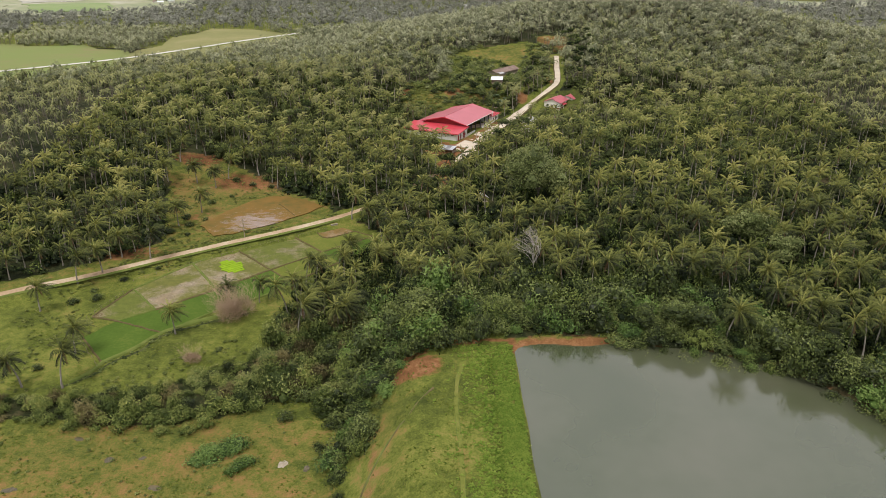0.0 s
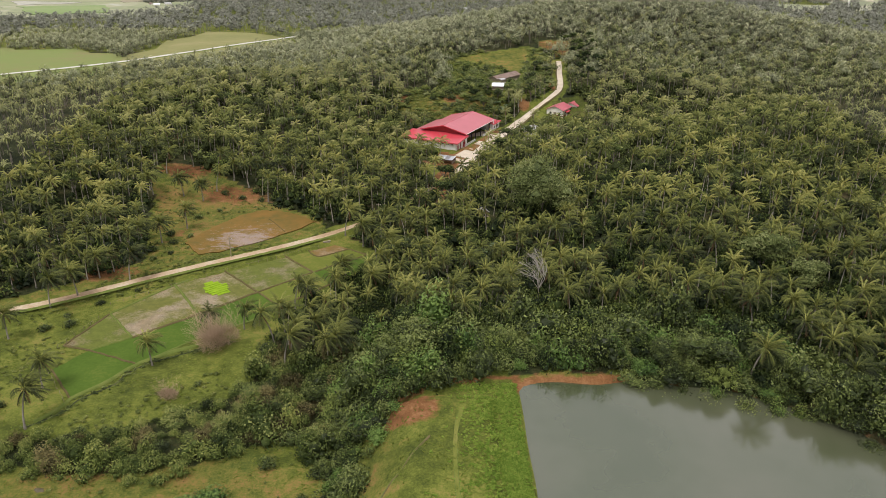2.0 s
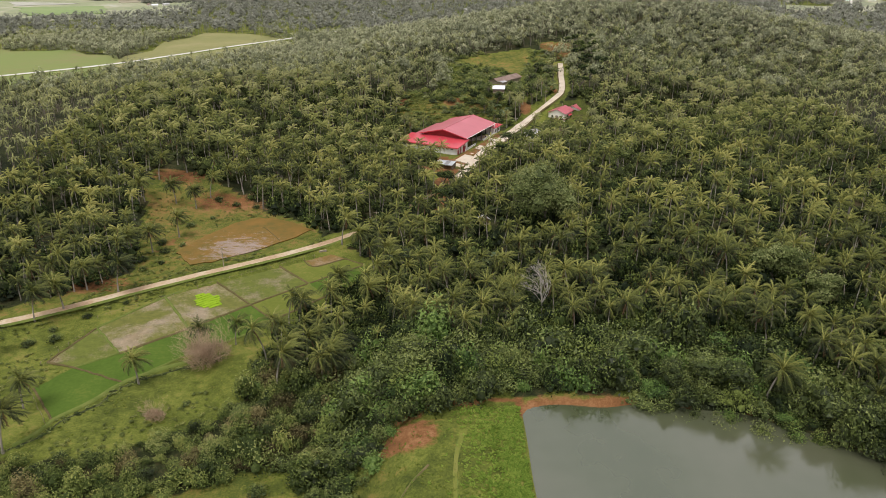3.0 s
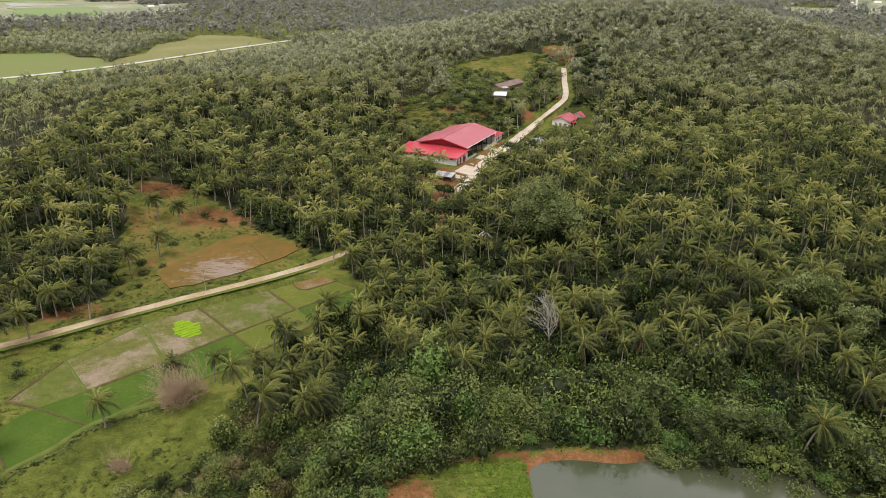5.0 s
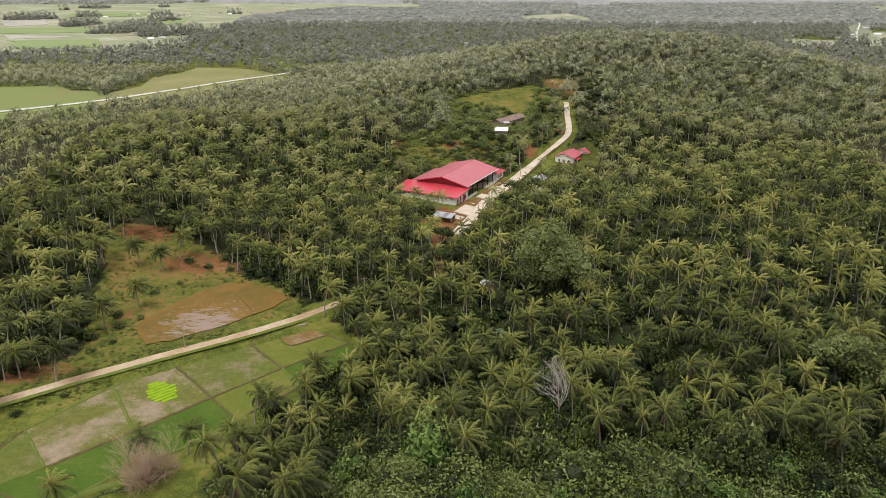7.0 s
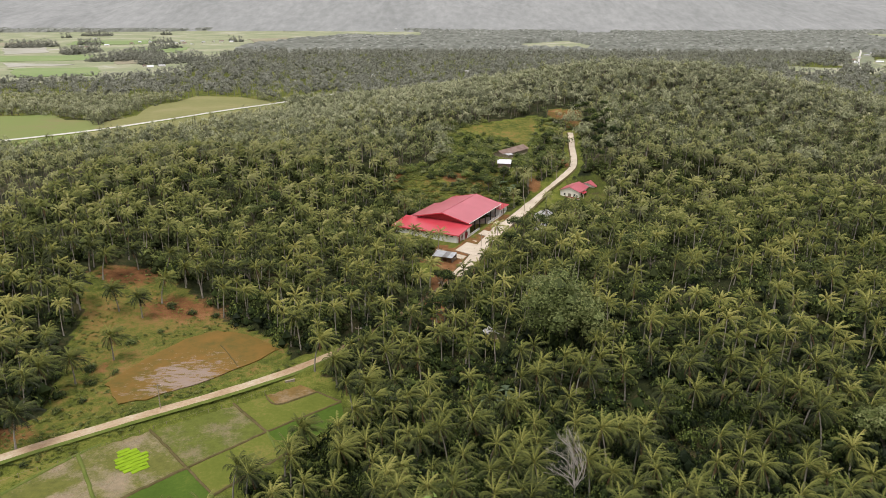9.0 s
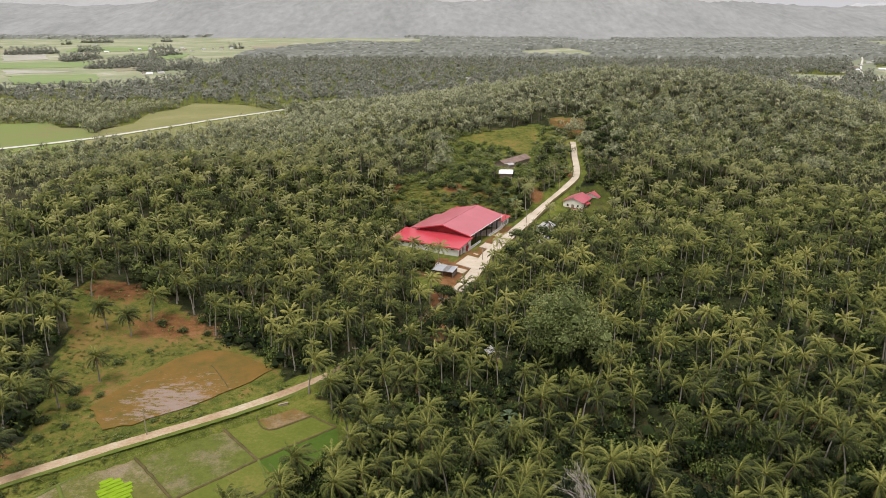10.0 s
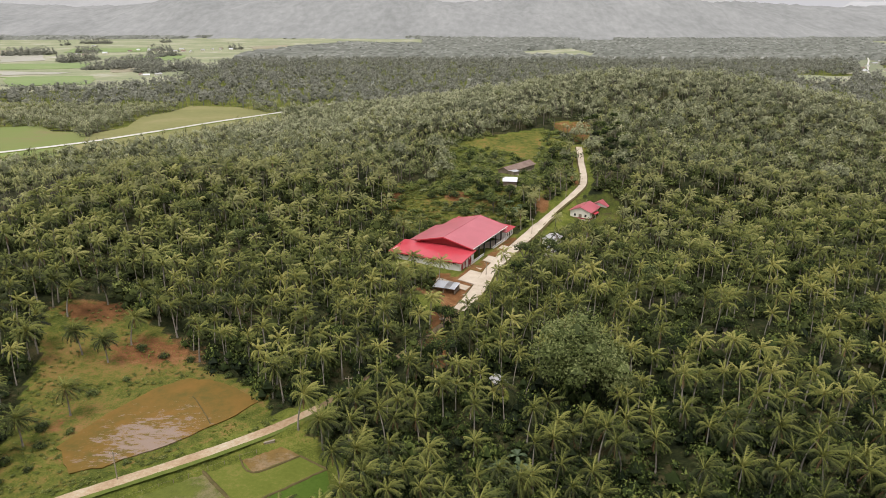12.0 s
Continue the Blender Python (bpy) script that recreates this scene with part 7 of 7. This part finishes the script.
# coarse grass standing up from the turf
grng = np.random.default_rng(78)
gx_, gy_ = grng.uniform(-125, 18, 26000), grng.uniform(55, 222, 26000)
keep = (in_poly(gx_, gy_, LOW_GRASS) | in_poly(gx_, gy_, FIELD) | ((gx_ > -21) & (gx_ < 15.5) & (gy_ < 95))) & (line_gap(gx_, gy_, VALLEY_ROAD) > 1.7) & ~in_poly(gx_, gy_, MUD_POLY)
keep &= grng.random(len(gx_)) < 0.25 + 0.75 * (wobble(gx_, gy_, 4.0) > 0.1)
for keys, _, _ in PADDIES:
    keep &= ~in_poly(gx_, gy_, [P[q] for q in keys])
gx_, gy_ = gx_[keep], gy_[keep]


def tuft(seed):
    rg = np.random.default_rng(seed)
    v, f, t = [], [], []
    for k in range(6):
        a, r = rg.uniform(0, 6.28), rg.uniform(0.0, 0.35)
        p = np.array([r * math.cos(a * 3), r * math.sin(a * 3), 0])
        s = np.array([-math.sin(a), math.cos(a), 0]) * 0.16
        tip = p + np.array([math.cos(a) * 0.5, math.sin(a) * 0.5, rg.uniform(0.10, 0.22)])
        v += [p - s, p + s, tip]
        f.append((3 * k, 3 * k + 1, 3 * k + 2))
        t += [rg.uniform(0.3, 0.7)] * 3
    return np.array(v), np.array(f), np.zeros(6, int), np.array(t)


GRASS_BLADE = foliage("grass_blade", [(0.0, (0.085, 0.125, 0.022)), (0.5, (0.155, 0.20, 0.036)), (1.0, (0.25, 0.25, 0.066))], 0.8, 0.5, 0.0)
tagged(new("rough_grass", scatter([tuft(k) for k in range(4)], rows_of(gx_, gy_, ground_z(gx_, gy_), grng, 0.35, 0.8, 0.05, 0.2), "rough_grass", [GRASS_BLADE])), "coarse tufted grass", "grass", "", "stuff")

RANK_GRASS = foliage("rank_grass_blade", [(0.0, (0.070, 0.130, 0.018)), (0.5, (0.140, 0.225, 0.032)), (1.0, (0.25, 0.32, 0.06))], 0.8, 0.4, 0.05)
hx_, hy_ = 16.3 - np.abs(grng.normal(0, 5.0, 8000)), grng.uniform(48, 94.5, 8000)
keep = grng.random(8000) < 0.35 + 0.65 * (wobble(hx_, hy_, 2.2) > 0)
hx_, hy_ = hx_[keep], hy_[keep]
tagged(new("dam_grass", scatter([tuft(20 + k) for k in range(4)], rows_of(hx_, hy_, ground_z(hx_, hy_), grng, 0.5, 1.2, 0.05, 0.2), "dam_grass", [RANK_GRASS])), "rank green grass on the water side of the dam", "grass", "", "stuff")

# weeds over the rough ground beside the road, the clearing and the wet grass
zx_, zy_ = grng.uniform(-125, -15, 9000), grng.uniform(52, 232, 9000)
q_ = grng.integers(0, 9000, 1500)
zx_[q_] = grng.uniform(-118, -40, 1500)
zy_[q_] = 142.3 + 0.545 * (zx_[q_] + 105) + grng.normal(0, 3.2, 1500)
keep = (in_poly(zx_, zy_, FIELD) & ((road_side(zx_, zy_) > 3) | (road_side(zx_, zy_) < -52) | (zx_ < -99))) | (in_poly(zx_, zy_, LOW_GRASS) & (grng.random(9000) < 0.25))
keep |= (np.abs(np.abs(road_side(zx_, zy_)) - 3.0) < 1.5) & (zx_ > -125) & (zx_ < -42)
keep &= (wobble(zx_, zy_, 6.0) > -0.15) & ~in_poly(zx_, zy_, MUD_POLY) & (line_gap(zx_, zy_, VALLEY_ROAD) > 1.7)
for keys, _, _ in PADDIES:
    keep &= ~in_poly(zx_, zy_, [P[q] for q in keys])
zx_, zy_ = zx_[keep], zy_[keep]
dl_ = np.array(glide([(-94, 92), (-90.6, 94.4), (-87.9, 96.7), (-87.0, 100.0), (-84.2, 102.5), (-80.7, 105.5), (-79.9, 108.7), (-76.5, 112.4), (-70.4, 115.5), (-65.1, 117.9), (-57, 121.5)], 0.35))
dl_ = dl_ + grng.normal(0, 0.55, dl_.shape)
tagged(new("ditch_weeds", scatter(SPROUTS, rows_of(dl_[:, 0], dl_[:, 1], ground_z(dl_[:, 0], dl_[:, 1]), grng, 0.3, 0.9, 0.02, 0.25, 0.3, 0.8), "ditch_weeds", [BELT_LEAF])), "weeds overgrowing a ditch", "weeds", "", "stuff")
tagged(new("weeds", scatter(SPROUTS, rows_of(zx_, zy_, ground_z(zx_, zy_), grng, 0.25, 0.85, 0.02, 0.2, 0.3, 0.9), "weeds", [BANK_LEAF])), "scattered low weeds in rough grass", "weeds", "", "stuff")

def rosette_plant(x, y, r, h, seed):
    """A screw pine: a short stem with a star of long arching blades."""
    rg = np.random.default_rng(seed)
    ob = thing("rosette_plant", pose(*spot(x, y), 0, 0, rg.uniform(0, 360)), "spiky green rosette plant standing among shrubs", "plant", "rosette plants")
    bm = bmesh.new()
    add_rod(bm, (0, 0, -0.3), (0.1, 0, h), 0.13, 0.10, 6)
    part("stem", bm, DARK_BARK, ob)
    v, f, t = [], [], []
    for k in range(30):
        a, up = k * 2.39996, rg.uniform(0.15, 1.15)
        out = np.array([math.cos(a), math.sin(a), 0])
        side = np.array([-math.sin(a), math.cos(a), 0]) * 0.13
        p = np.array([0.1, 0, h])
        b = len(v)
        for q in (0.0, 0.45, 0.8, 1.0):
            c = p + out * r * q * math.cos(up * 0.8) + np.array([0, 0, r * (q * math.sin(up) - 0.75 * q * q)])
            wd = side * (1 - q) + side * 0.12
            v += [c - wd, c + wd]
            t += [0.75 - 0.2 * q + rg.normal(0, 0.05)] * 2
        for m in range(3):
            f += [(b + 2 * m, b + 2 * m + 1, b + 2 * m + 3), (b + 2 * m, b + 2 * m + 3, b + 2 * m + 2)]
    part("blades", raw_mesh("blades", np.array(v), np.array(f), [LUSH_LEAF], None, np.array(t)), None, ob, "long arching green blades")


for k, (x, y, r, h) in enumerate([(49, 109.5, 2.3, 4.8), (-28, 111, 2.2, 3.2), (-44.2, 108, 2.0, 2.8), (-30, 108.5, 1.8, 2.6), (70, 104, 2.0, 4.6)]):
    rosette_plant(x, y, r, h, k)


BANANA_LEAF = foliage("banana_leaf", [(0.0, (0.045, 0.075, 0.032)), (0.5, (0.105, 0.150, 0.072)), (1.0, (0.21, 0.27, 0.14))], 0.4, 0.25, 0.4)


def banana_plant(x, y, r, h, seed):
    """A fleshy stem with long paddle leaves that arch over."""
    rg = np.random.default_rng(500 + seed)
    ob = thing("banana_plant", pose(*spot(x, y), 0, 0, rg.uniform(0, 360)), "banana plant with broad grey-green paddle leaves", "plant", "banana plants")
    bm = bmesh.new()
    add_rod(bm, (0, 0, -0.3), (0.1, 0, h), 0.16, 0.09, 7)
    part("stem", bm, OLIVE_LEAF, ob)
    for k in range(9):
        a, up = k * 2.39996 + rg.normal(0, 0.2), rg.uniform(0.5, 1.3)
        out, side = np.array([math.cos(a), math.sin(a), 0]), np.array([-math.sin(a), math.cos(a), 0])
        v, f, t = [], [], []
        for i, (q, w) in enumerate(((0.0, 0.04), (0.25, 0.24), (0.55, 0.33), (0.85, 0.24), (1.0, 0.05))):
            c = np.array([0.1, 0, h]) + out * r * q * math.cos(up * 0.7) + np.array([0, 0, r * (q * math.sin(up) - 0.7 * q * q)])
            lift = np.array([0, 0, 0.10 * w / 0.33])
            v += [c - side * w * r / 2 + lift, c, c + side * w * r / 2 + lift]
            t += [0.45, 0.8, 0.55]
        for i in range(4):
            b = 3 * i
            f += [(b, b + 1, b + 4), (b, b + 4, b + 3), (b + 1, b + 2, b + 5), (b + 1, b + 5, b + 4)]
        part("leaf", raw_mesh("leaf", np.array(v), np.array(f), [BANANA_LEAF], None, np.array(t) + rg.normal(-0.1, 0.12)), None, ob)


for k, (x, y, r, h) in enumerate([(14.7, 166.2, 2.8, 2.2), (18.3, 168.3, 3.0, 2.6), (11.8, 165.5, 2.4, 1.8), (20.6, 164.5, 2.6, 2.0), (16.7, 163.6, 2.8, 2.0), (13.2, 163.0, 2.2, 1.6), (18.9, 165.8, 2.5, 1.9), (35.6, 319, 3.2, 2.6), (33.1, 323.5, 3.0, 2.4), (38.5, 321.5, 3.0, 2.2), (30.5, 320.5, 2.8, 2.0), (52.5, 348, 3.0, 2.4), (55, 350.5, 2.8, 2.2)]):
    banana_plant(x, y, r, h, k)

# ---- the far village ----
VILLAGE = [(-792, 1495), (-794, 1540), (-781, 1565), (-760, 1530), (-735, 1519), (-720, 1500), (-703, 1498), (-681, 1499), (-660, 1499), (-631, 1478), (-631, 1546), (-615, 1571), (-602, 1596), (-567, 1573), (-700, 1580), (-590, 1560), (-487, 966), (-474, 957), (-462, 970), (-855, 1389), (-828, 1371), (-817, 1430), (-1001, 1689), (-464, 1125)]
VILLAGE += [(758, 1097), (732, 1053), (804, 1146), (857, 1199), (680, 995), (785, 1065), (900, 1240), (822, 1215), (690, 1030), (1342, 1981), (1257, 1839), (1225, 1775), (1151, 1660), (1001, 1655), (1001, 1604), (801, 1269), (644, 1083), (636, 1072), (1033, 1605), (190, 1330), (170, 1300), (-105, 860), (40, 900)]
rng = np.random.default_rng(31)
for k, (x, y) in enumerate(VILLAGE):
    ob = thing("far_house", pose(*spot(x, y, 0.8), 0, 0, rng.uniform(0, 180)), "small distant house with a pale roof" if k % 4 else "small distant house with a rusty roof", "house", "far village")
    w, d = rng.uniform(5, 7.5), rng.uniform(7, 12)
    part("wall", box(-w / 2, w / 2, -d / 2, d / 2, -4, 3.0), CREAM_WALL, ob)
    for bm in gable_roof(-w / 2, w / 2, -d / 2, d / 2, 3.0, 4.6, 0.7, 0.2):
        part("roof_slope", bm, (RUST, WHITE_TIN, TIN, TIN)[k % 4], ob)
